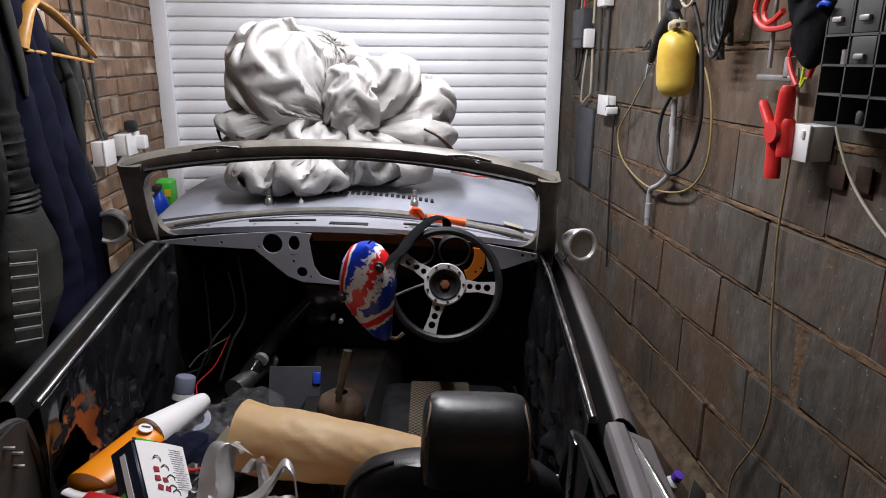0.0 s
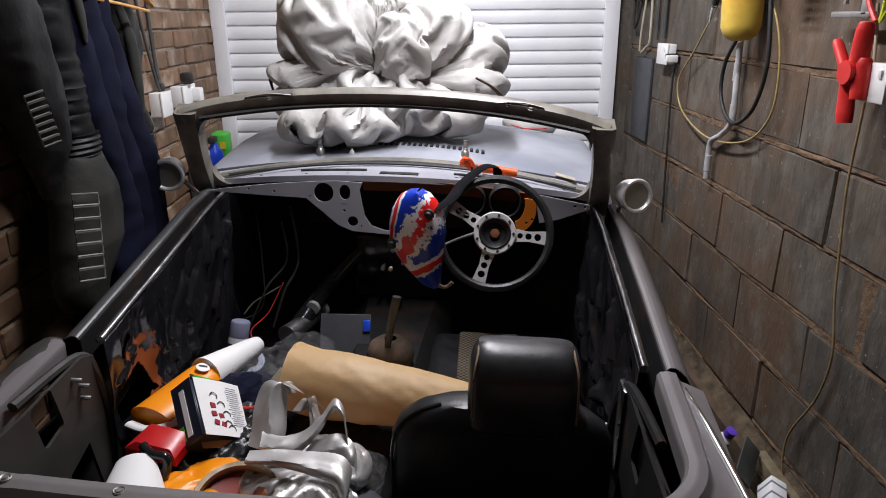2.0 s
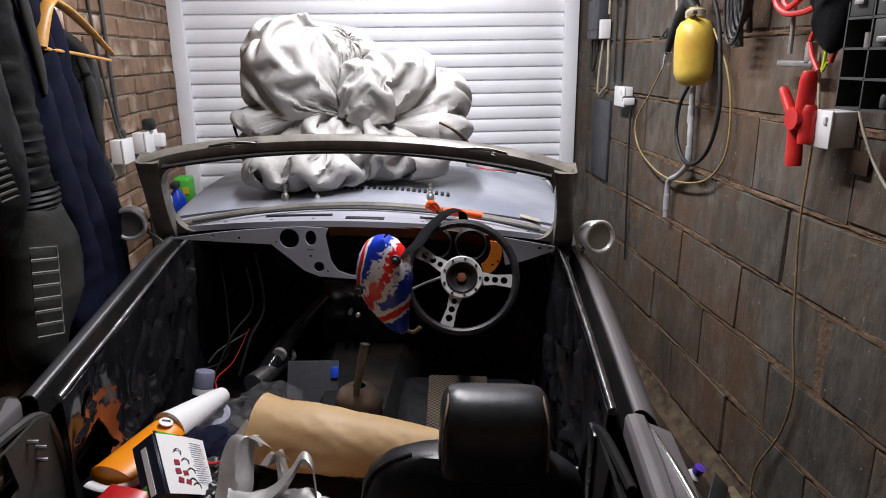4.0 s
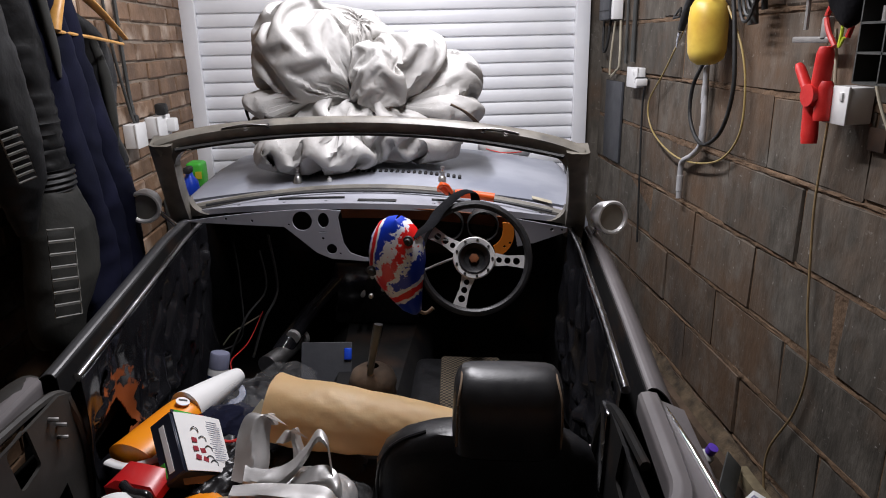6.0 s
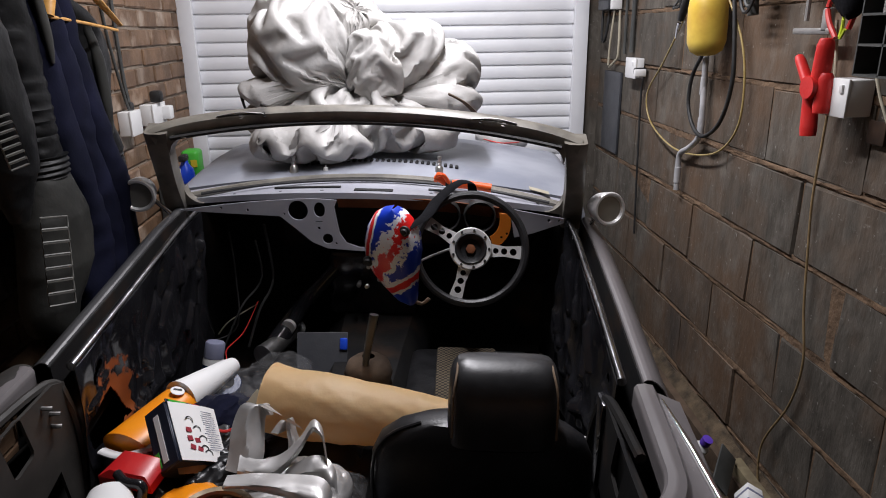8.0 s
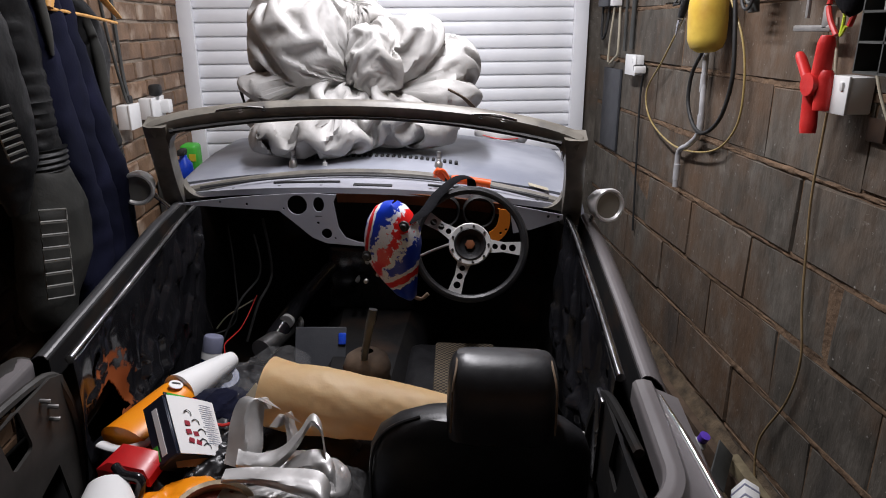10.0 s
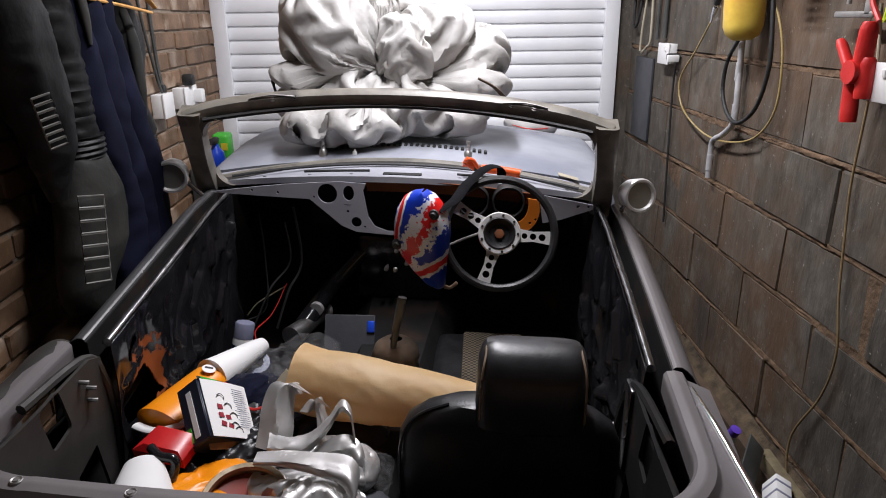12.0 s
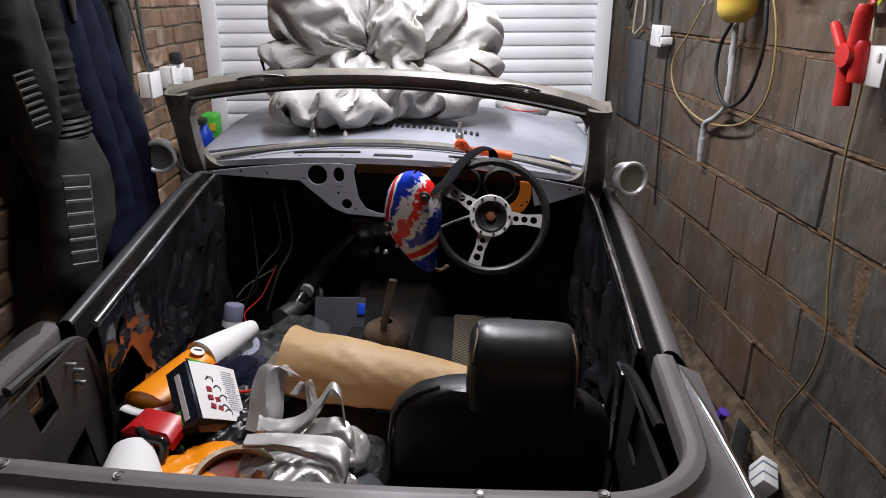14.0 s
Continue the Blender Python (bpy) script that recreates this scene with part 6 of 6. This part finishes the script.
part("foot", box(0.02, 0.16, 0.016, at(1.07, 1.735, 1.575), 0.004), M_STEEL, rod)
part("jaw", box(0.02, 0.03, 0.06, at(1.07, 1.68, 1.60), 0.006), M_STEEL, rod)
cloth2 = thing("black_bag", "black cloth bag hung on the wall over the leads", "bag", Matrix())
part("cloth", heap([((1.02, 1.52, 1.80), (0.045, 0.10, 0.14)), ((1.01, 1.52, 1.70), (0.03, 0.055, 0.10))], (1.02, 1.52, 1.77), 0.012, 9, 0.003, 60, 50, None, 1.5), M_BLACKCLOTH, cloth2)
part("trim", tube([(0.985, 1.47, 1.735), (0.98, 1.45, 1.74), (0.985, 1.435, 1.735)], 0.006, 8, 4), M_BLUE, cloth2, "blue trim")
ws = socket_box("wall_socket", "white single socket behind the jump leads", rw(1.57, 1.425), 0.086, 0.086, 0.06)

rack = thing("pigeonhole_rack", "grey steel pigeonhole rack fixed to the wall", "rack", Matrix())
Y0, Y1, Z0, Z1 = 1.455, 1.02, 1.485, 1.86
for z in (1.485, 1.548, 1.610, 1.672, 1.76, 1.86):
    part("shelf", box(0.11, Y0 - Y1, 0.005, at(1.055, (Y0 + Y1) / 2, z)), M_GREYSTEEL, rack)
for y in (1.455, 1.375, 1.29, 1.205, 1.11, 1.02):
    part("divider", box(0.11, 0.004, Z1 - Z0, at(1.055, y, (Z0 + Z1) / 2)), M_GREYSTEEL, rack)
part("rack_back", box(0.004, Y0 - Y1, Z1 - Z0, at(1.108, (Y0 + Y1) / 2, (Z0 + Z1) / 2)), M_GREYSTEEL, rack)
for y, z, h in ((1.415, 1.716, 0.082), (1.332, 1.716, 0.082), (1.332, 1.64, 0.056), (1.247, 1.716, 0.082)):
    d = part("drawer", box(0.10, 0.072, h, at(1.05, y, z), 0.003), M_GREYSTEEL, rack)
    part("drawer_pull", box(0.01, 0.03, 0.012, at(0.996, y, z - 0.012), 0.003), M_STEEL, d)
for y, z in ((1.40, 1.565), (1.34, 1.505), (1.25, 1.50)):
    it = thing("small_jar", "small grey jar in the rack", "jar", at(1.03, y, z - 0.014))
    part("body", lathe([(0.0, 0.0), (0.010, 0.0), (0.011, 0.004), (0.011, 0.022), (0.008, 0.028), (0.0, 0.029)], 14), M_GREYSTEEL, it)
it = thing("small_jar", "pale lidded jar in the rack", "jar", at(1.02, 1.40, 1.6125))
part("body", lathe([(0.0, 0.0), (0.012, 0.0), (0.012, 0.03), (0.0, 0.031)], 14), M_STEEL, it)
wc = thing("white_cable", "white cable drooping below the rack", "cable", Matrix())
part("cable", tube([(1.08, 1.49, 1.485), (1.085, 1.46, 1.42), (1.09, 1.40, 1.34), (1.095, 1.31, 1.27), (1.095, 1.22, 1.23), (1.095, 1.13, 1.235)], 0.0036, 8, 8), M_CREAM, wc)
# thin dark plates added to stand for two dark smudges on the wall
smudges = thing("wall_smudges", "two dark smudges on the wall under the rack", "bracket", rw(1.40, 1.36))
part("plate", box(0.05, 0.008, 0.06, at(0, -0.004, 0), 0.003), M_CRACK, smudges)
part("plate", box(0.06, 0.008, 0.055, at(-0.09, -0.004, -0.01), 0.003), M_CRACK, smudges)
cord = thing("brown_flex", "brown flex hanging down the block wall", "cord", Matrix())
part("flex", tube([(1.095, 1.66, 1.42), (1.10, 1.672, 1.30), (1.10, 1.675, 1.15), (1.10, 1.66, 1.02), (1.10, 1.635, 0.85), (1.10, 1.60, 0.70), (1.10, 1.63, 0.55), (1.095, 1.72, 0.36), (1.09, 1.70, 0.22), (1.07, 1.60, 0.12)], 0.0034, 8, 8), M_CORD, cord)
part("flex", tube([(1.10, 1.69, 1.60), (1.10, 1.67, 1.50), (1.10, 1.66, 1.42)], 0.004, 8, 5), M_CREAM, cord)

# ---- rubble and clutter on the floor along the wall ----
rub = bmesh.new()
rr = random.Random(21)
for k in range(170):
    y = rr.uniform(1.05, 3.2)
    x = rr.uniform(0.86, 1.08)
    sz = rr.uniform(0.02, 0.07)
    hgt = max(0.01, (x - 0.80) * 0.75) * rr.uniform(0.3, 1.0)
    b = bmesh.new()
    bmesh.ops.create_icosphere(b, subdivisions=1, radius=sz)
    for v in b.verts:
        v.co *= rr.uniform(0.65, 1.2)
    into(b, at(x, y, hgt), rub)
tagged(part("rubble", rub, M_RUBBLE, None, smooth=False), "brown rubble and leaf litter along the wall", "rubble", kind="stuff")
bm = sheet(lambda s, t: (0.82 + 0.29 * s, 0.9 + 2.5 * t, 0.002 + 0.25 * s ** 1.4 + 0.025 * noise.noise(Vector((s * 5, t * 22, 1)))), 14, 90)
tagged(part("litter_bank", bm, M_RUBBLE), "bank of brown dirt against the wall", "dirt", kind="stuff")
pk = thing("timber_offcut", "length of raw timber leaning along the wall", "timber", look((1.06, 1.46, 0.20), (1.0, 2.5, 0.33)))
part("plank", box(0.035, 0.09, 0.62, None, 0.003), M_WOOD, pk)
dk = thing("dark_plank", "dark dirty plank lying along the wall", "plank", look((1.03, 2.05, 0.20), (1.02, 3.0, 0.24)))
part("plank", box(0.03, 0.10, 0.9, None, 0.003), M_GAITER, dk)
wb = thing("white_carton", "torn white carton with dark print on the floor litter", "carton", pose(0.985, 1.565, 0.265, 10, 28, -20))
part("carton", box(0.05, 0.10, 0.065, None, 0.003), M_WPAPER, wb)
part("print_bar", box(0.052, 0.008, 0.067, at(0, -0.015, 0), 0.001), M_CAPGREY, wb)
part("print_bar", box(0.052, 0.008, 0.067, at(0, 0.025, 0), 0.001), M_CAPGREY, wb)
sg_ = thing("old_sign", "discarded white sign with dark marks on the floor", "sign", pose(0.985, 1.21, 0.245, 0, -14, 4))
part("board", box(0.10, 0.20, 0.006, None, 0.001), M_CREAMW, sg_)
for x, y, w, h, a in ((0.0, 0.055, 0.075, 0.012, 8), (0.005, 0.03, 0.07, 0.012, -12), (0.0, -0.012, 0.07, 0.011, 0), (-0.025, -0.03, 0.011, 0.03, 0), (0.025, -0.03, 0.011, 0.03, 0), (0.0, -0.062, 0.07, 0.012, 0)):
    part("mark", box(w, h, 0.002, pose(x, y, 0.0045, 0, 0, a)), M_INK, sg_)
pb = thing("small_bottle", "small bottle with a purple cap in the litter", "bottle", pose(0.925, 1.80, 0.27, 20, 15, 0))
part("body", lathe([(0.0, 0.0), (0.022, 0.0), (0.024, 0.05), (0.012, 0.065), (0.012, 0.07)], 18), M_WPAPER, pb)
part("cap", lathe([(0.016, 0.066), (0.017, 0.09), (0.0, 0.093)], 18), M_PURPLE, pb)
cs = thing("clear_tray", "clouded plastic tray wedged by the wall", "tray", pose(0.965, 1.685, 0.30, 25, 50, -15))
part("tray", box(0.07, 0.15, 0.006, None, 0.002), M_GREYSTEEL, cs)
so = thing("sock", "pale scrap of cloth on the floor litter", "cloth", Matrix())
part("cloth", heap([((0.95, 1.42, 0.215), (0.03, 0.05, 0.02))], (0.95, 1.42, 0.215), 0.006, 20, 0.002, 30, 20, None, 1.0), M_WPAPER, so)

# ---- on the left-hand wall ----
s1 = socket_box("wall_socket", "white square junction box with a cable on the brick wall", lw(2.82, 1.25), 0.11, 0.095, 0.045, False)
part("cable", tube([(0.02, -0.03, 0.05), (0.03, -0.015, 0.15), (0.03, -0.012, 0.4), (0.035, -0.012, 0.75)], 0.008, 8, 6), M_GREYSTEEL, s1, "grey cable")
part("cable", tube([(0.0, -0.03, 0.05), (-0.01, -0.02, 0.12), (-0.06, -0.012, 0.35), (-0.10, -0.012, 0.7)], 0.006, 8, 6), M_GREYSTEEL, s1)
part("gland", lathe([(0.012, 0.0), (0.012, 0.025), (0.008, 0.03)], 12, at(0.02, -0.03, 0.05)), M_RUBBER, s1)
s2 = socket_box("wall_socket", "white double socket with a black plug on the brick wall", lw(3.09, 1.255), 0.16, 0.09, 0.05)
part("plug", box(0.05, 0.05, 0.05, at(-0.01, -0.055, 0.075), 0.012), M_RUBBER, s2, "black plug")
part("plug", box(0.055, 0.04, 0.06, at(0.05, -0.075, 0.0), 0.008), M_WHITE, s2, "white plug")


def limb(pts, rads, mt, parent, name, seed, flat=0.6, amp=0.012, sc=9.0, rib=None):
    """A hanging sleeve or leg: level oval rings along a path, creased lengthways."""
    path = smooth_path(pts, 16)
    n = len(path)
    b = bmesh.new()
    rings = []
    for i, p in enumerate(path):
        x = i / (n - 1) * (len(rads) - 1)
        k = min(len(rads) - 2, int(x))
        r = rads[k] + (rads[k + 1] - rads[k]) * (x - k)
        row = []
        for j in range(40):
            a = 2 * math.pi * j / 40
            o = Vector((flat * math.cos(a), math.sin(a), 0))
            q = p + o * r
            d = amp * fold_noise(Vector((q.x * 1.3 + 0.25 * q.z, q.y * 1.3, q.z * 0.35)) + Vector((seed, 0, seed)), sc) + amp * 0.5 * fold_noise(Vector((q.x, q.y, q.z * 1.4)) + Vector((0, seed, 0)), sc * 1.7)
            if rib and rib[0] < p.z < rib[1]:
                d = d * 0.3 + 0.003 * math.sin(p.z * 420)
            row.append(b.verts.new(q + o * d))
        rings.append(row)
    skin(b, rings, True)
    b.faces.new(rings[0])
    b.faces.new(rings[-1])
    return part(name, b, mt, parent)


def print_bars(parent, p0, p1, size, n, out, mt):
    """A row of short outlined bars standing for a printed mark."""
    p0, p1, out = Vector(p0), Vector(p1), Vector(out).normalized()
    d = (p1 - p0) / n
    s = out.cross(d).normalized()
    for i in range(n):
        c = p0 + d * (i + 0.5)
        hl, hw = d.length * 0.44, size / 2
        u = d.normalized()
        ringp = [c + u * (hl * a) + s * (hw * b) for a, b in ((-1, -1), (1, -1), (1, 1), (-1, 1), (-1, -1))]
        part("printed_bar", tube(ringp, 0.0028, 5, 1), mt, parent)


leathers = thing("leather_trousers", "black and grey motorcycle leathers with a ribbed knee", "leathers", Matrix())
limb([(-0.96, 1.72, 1.98), (-0.95, 1.78, 1.75), (-0.945, 1.815, 1.57), (-0.94, 1.83, 1.40), (-0.94, 1.83, 1.27)], [0.075, 0.07, 0.064, 0.066, 0.07], M_JLEATHER, leathers, "upper_leg", 1.0, 0.7, 0.009, 9.0, (1.30, 1.52))
limb([(-0.935, 1.83, 1.29), (-0.935, 1.822, 1.26), (-0.935, 1.82, 1.235)], [0.076, 0.08, 0.08], M_JLEATHER, leathers, "knee_band", 1.5, 0.75, 0.003, 9.0, (1.2, 1.3))
limb([(-0.935, 1.82, 1.24), (-0.935, 1.825, 1.13), (-0.935, 1.80, 1.0), (-0.94, 1.74, 0.90), (-0.94, 1.74, 0.84)], [0.078, 0.125, 0.132, 0.10, 0.08], M_GLEATHER, leathers, "lower_leg", 2.0, 0.62, 0.005, 6.0)
limb([(-0.90, 1.84, 1.95), (-0.895, 1.865, 1.75), (-0.89, 1.885, 1.60), (-0.89, 1.89, 1.52)], [0.022, 0.02, 0.016, 0.006], M_GLEATHER, leathers, "stripe", 3.0, 0.6, 0.002, 9.0)
print_bars(leathers, (-0.852, 1.628, 0.945), (-0.852, 1.668, 1.165), 0.062, 7, (0.72, -0.66, 0.1), M_LOGO)
jacket = thing("leather_jacket", "black leather jacket sleeve with a pale printed mark", "jacket", Matrix())
limb([(-0.95, 1.42, 1.98), (-0.91, 1.48, 1.72), (-0.895, 1.55, 1.52), (-0.89, 1.585, 1.38), (-0.89, 1.605, 1.26), (-0.90, 1.61, 1.17)], [0.15, 0.13, 0.105, 0.088, 0.055, 0.02], M_JLEATHER, jacket, "sleeve", 4.0, 0.6, 0.012, 8.0)
limb([(-1.0, 1.50, 1.98), (-1.0, 1.58, 1.6), (-1.0, 1.70, 1.40), (-1.0, 1.76, 1.28), (-1.0, 1.78, 1.2)], [0.15, 0.13, 0.09, 0.06, 0.03], M_BLACKCLOTH, jacket, "lining", 5.0, 0.5, 0.012, 7.0)
print_bars(jacket, (-0.826, 1.484, 1.43), (-0.826, 1.522, 1.315), 0.040, 7, (0.72, -0.66, 0.15), M_LOGO)
overalls = thing("navy_overalls", "navy cloth overalls hanging in long folds", "overalls", Matrix())
for k, (y0, y1, r) in enumerate(((1.86, 1.99, 0.06), (1.95, 2.09, 0.062), (2.03, 2.20, 0.066))):
    limb([(-0.97 - 0.01 * k, y0 - 0.04, 1.98), (-0.955, y0 + 0.04, 1.6), (-0.95, (y0 + y1) / 2 + 0.02, 1.3), (-0.95, y1 + 0.02, 1.05), (-0.96, y1 + 0.02, 0.80)], [r * 0.8, r, r * 1.15, r * 1.35, r * 1.2], M_NAVY, overalls, "fold", 6.0 + k, 0.8, 0.014, 6.0)
black = thing("black_coat", "black coat hanging behind the leathers", "coat", Matrix())
limb([(-1.03, 1.90, 1.98), (-1.03, 2.0, 1.5), (-1.03, 2.06, 1.1), (-1.03, 2.08, 0.75)], [0.14, 0.14, 0.13, 0.13], M_BLACKCLOTH, black, "cloth", 9.0, 0.38, 0.010, 7.0)
limb([(-1.03, 2.1, 1.98), (-1.03, 2.15, 1.5), (-1.03, 2.22, 1.15), (-1.03, 2.25, 0.80)], [0.12, 0.14, 0.14, 0.12], M_BLACKCLOTH, black, "cloth", 10.0, 0.4, 0.010, 7.0)
coat = thing("leather_coat", "grey-streaked black leather coat on a wooden hanger", "coat", Matrix())
limb([(-1.02, 2.20, 1.72), (-1.02, 2.34, 1.62), (-1.02, 2.38, 1.50), (-1.015, 2.39, 1.35), (-1.01, 2.42, 1.22), (-1.01, 2.44, 1.13)], [0.05, 0.11, 0.105, 0.065, 0.066, 0.062], M_JLEATHER, coat, "sleeve", 11.0, 0.6, 0.010, 8.0, (1.12, 1.2))
limb([(-0.965, 2.30, 1.62), (-0.96, 2.34, 1.5), (-0.965, 2.36, 1.36), (-0.97, 2.37, 1.27)], [0.022, 0.028, 0.024, 0.010], M_GLEATHER, coat, "stripe", 12.0, 0.6, 0.003, 8.0)
limb([(-1.01, 2.44, 1.14), (-1.01, 2.44, 1.05), (-1.01, 2.42, 0.92)], [0.064, 0.06, 0.05], M_GLEATHER, coat, "cuff", 13.0, 0.6, 0.004, 8.0)
hanger = thing("coat_hanger", "varnished wooden coat hanger with a trouser bar", "hanger", Matrix())
part("arm", tube([(-0.90, 2.03, 1.765), (-0.90, 2.12, 1.745), (-0.90, 2.25, 1.695), (-0.90, 2.41, 1.62)], [0.017, 0.018, 0.015, 0.009], 12, 6, flat=0.6), M_HANGER, hanger)
part("arm", tube([(-0.90, 2.03, 1.765), (-0.90, 1.99, 1.74), (-0.90, 1.955, 1.69), (-0.90, 1.93, 1.64)], [0.017, 0.019, 0.018, 0.015], 12, 6, flat=0.6), M_HANGER, hanger)
part("trouser_bar", tube([(-0.90, 1.94, 1.637), (-0.90, 2.16, 1.622), (-0.90, 2.38, 1.603)], 0.005, 8, 3), M_HANGER, hanger)
part("hook", tube([(-0.90, 2.03, 1.77), (-0.90, 2.03, 1.86), (-0.91, 2.05, 1.93), (-0.93, 2.03, 2.0)], 0.003, 6, 6), M_STEEL, hanger)
swing = thing("price_tag", "small white card tag by the hanger", "tag", pose(-1.0, 2.25, 1.80, 5, 0, 70))
part("card", box(0.05, 0.002, 0.09), M_WPAPER, swing)

rail = thing("clothes_rail", "steel rail carrying the hanging clothes", "rail", Matrix())
part("bar", tube([(-0.93, 0.8, 1.99), (-0.93, 2.6, 1.99)], 0.012, 10, 1), M_STEEL, rail)
for y in (0.9, 2.5):
    part("bracket", tube([(-0.93, y, 1.99), (-1.0, y, 1.99), (-1.11, y, 1.99)], 0.01, 8, 3), M_STEEL, rail)

stand = thing("storage_crate", "plain grey crate stacked beside the wing", "crate", at(-0.995, 3.22, 0))
part("crate", box(0.19, 0.3, 0.93, at(0, 0, 0.465), 0.01), M_GREYSTEEL, stand)
gb = thing("detergent_bottle", "green labelled bottle with a blue cap on the crate", "bottle", at(-0.99, 3.30, 0.93))
part("body", box(0.08, 0.10, 0.13, at(0, 0, 0.065), 0.018, 3), M_GREEN, gb)
part("label_patch", box(0.03, 0.002, 0.035, at(0.02, -0.052, 0.07), 0.0008, 1), M_YELLOWP, gb)
bl = thing("blue_spray_head", "blue trigger spray bottle beside the green one", "spray bottle", at(-0.985, 3.16, 0.93))
part("body", lathe([(0.0, 0.0), (0.036, 0.0), (0.04, 0.02), (0.036, 0.06), (0.018, 0.085), (0.015, 0.1), (0.0, 0.1)], 20), M_BLUE, bl)
part("trigger", box(0.03, 0.07, 0.03, at(0.0, -0.01, 0.115), 0.008), M_RUBBER, bl)
tw = thing("white_spray_head", "white nozzle beside the blue bottle", "nozzle", at(-1.02, 3.10, 0.93))
part("body", lathe([(0.0, 0.0), (0.03, 0.0), (0.03, 0.07), (0.012, 0.10), (0.0, 0.12)], 16), M_WHITE, tw)
# ---- blocks and bricks of the walls ----
def piece_mesh(name, sx, sy, sz, rough, seed, material):
    rnd = random.Random(seed)
    b = box(sx, sy, sz, None, 0.005, 1)
    for v in b.verts:
        v.co += Vector((rnd.uniform(-1, 1) * rough, rnd.uniform(-1, 1) * rough, rnd.uniform(-1, 1) * rough))
    me = bpy.data.meshes.new(name)
    bmesh.ops.recalc_face_normals(b, faces=b.faces[:])
    b.to_mesh(me)
    b.free()
    me.materials.append(material)
    return me


rnd = random.Random(5)
blocks = [piece_mesh("block", 0.05, 0.445, 0.217, 0.0035, k, M_BLOCK) for k in range(7)]
for row in range(11):
    z = 0.022 + row * 0.2335 + 0.1168
    y = (1.516 if row % 2 else 1.747) + 0.225 - 4 * 0.45
    while y < YD + 0.2:
        o = new("block", blocks[rnd.randrange(7)])
        o.parent = wall_right
        o.location = (XR + 0.026 + rnd.uniform(-0.002, 0.002), y, z + rnd.uniform(-0.003, 0.003))
        o.rotation_euler = (rnd.uniform(-0.008, 0.008), 0, rnd.uniform(-0.006, 0.006))
        y += 0.45
# rough mortar squeezed out along each bed joint
for row in range(1, 11):
    z0 = 0.022 + row * 0.2335

    def bead(s_, t_, z0=z0, row=row):
        y = 0.4 + (YD - 0.45) * s_
        fat = 0.0085 + 0.008 * noise.noise(Vector((y * 2.2, row * 3.7, 0))) + 0.004 * noise.noise(Vector((y * 14, row, 2)))
        a = (t_ - 0.5) * math.pi
        out = 0.0015 + 0.007 * noise.noise(Vector((y * 5, row * 2.1, 7))) + 0.004 * noise.noise(Vector((y * 31, row, t_ * 3)))
        return (XR + 0.004 - max(-0.002, out) * math.cos(a), y, z0 + fat * math.sin(a) + 0.004 * noise.noise(Vector((y * 3, row * 5, 4))))

    tagged(part("mortar_joint", sheet(bead, 420, 6), M_MORTAR, wall_right))
bricks = [piece_mesh("brick", 0.04, 0.226, 0.069, 0.0022, 50 + k, M_BRICK) for k in range(5)]
for row in range(18):
    z = 0.62 + row * 0.0795
    y = 1.0 + (0.12 if row % 2 else 0.0)
    while y < YD + 0.05:
        o = new("brick", bricks[rnd.randrange(5)])
        o.parent = wall_left
        o.location = (XL - 0.016 + rnd.uniform(-0.003, 0.003), y, z + rnd.uniform(-0.002, 0.002))
        o.rotation_euler = (rnd.uniform(-0.01, 0.01), 0, rnd.uniform(-0.008, 0.008))
        y += 0.238
rest = bmesh.new()
for row in range(28):
    z = 0.62 + (row - 8) * 0.0795
    if z < 0.02 or z > 2.28:
        continue
    inside = 0 <= row - 8 < 18
    y = 1.0 + (0.12 if row % 2 else 0.0) - 11 * 0.238
    while y < (0.95 if inside else YD + 0.05):
        box(0.04, 0.226, 0.069, at(XL - 0.016 + rnd.uniform(-0.003, 0.003), y, z), 0, bm=rest)
        y += 0.238
tagged(part("far_bricks", rest, M_BRICK, wall_left, smooth=False), kind="stuff")
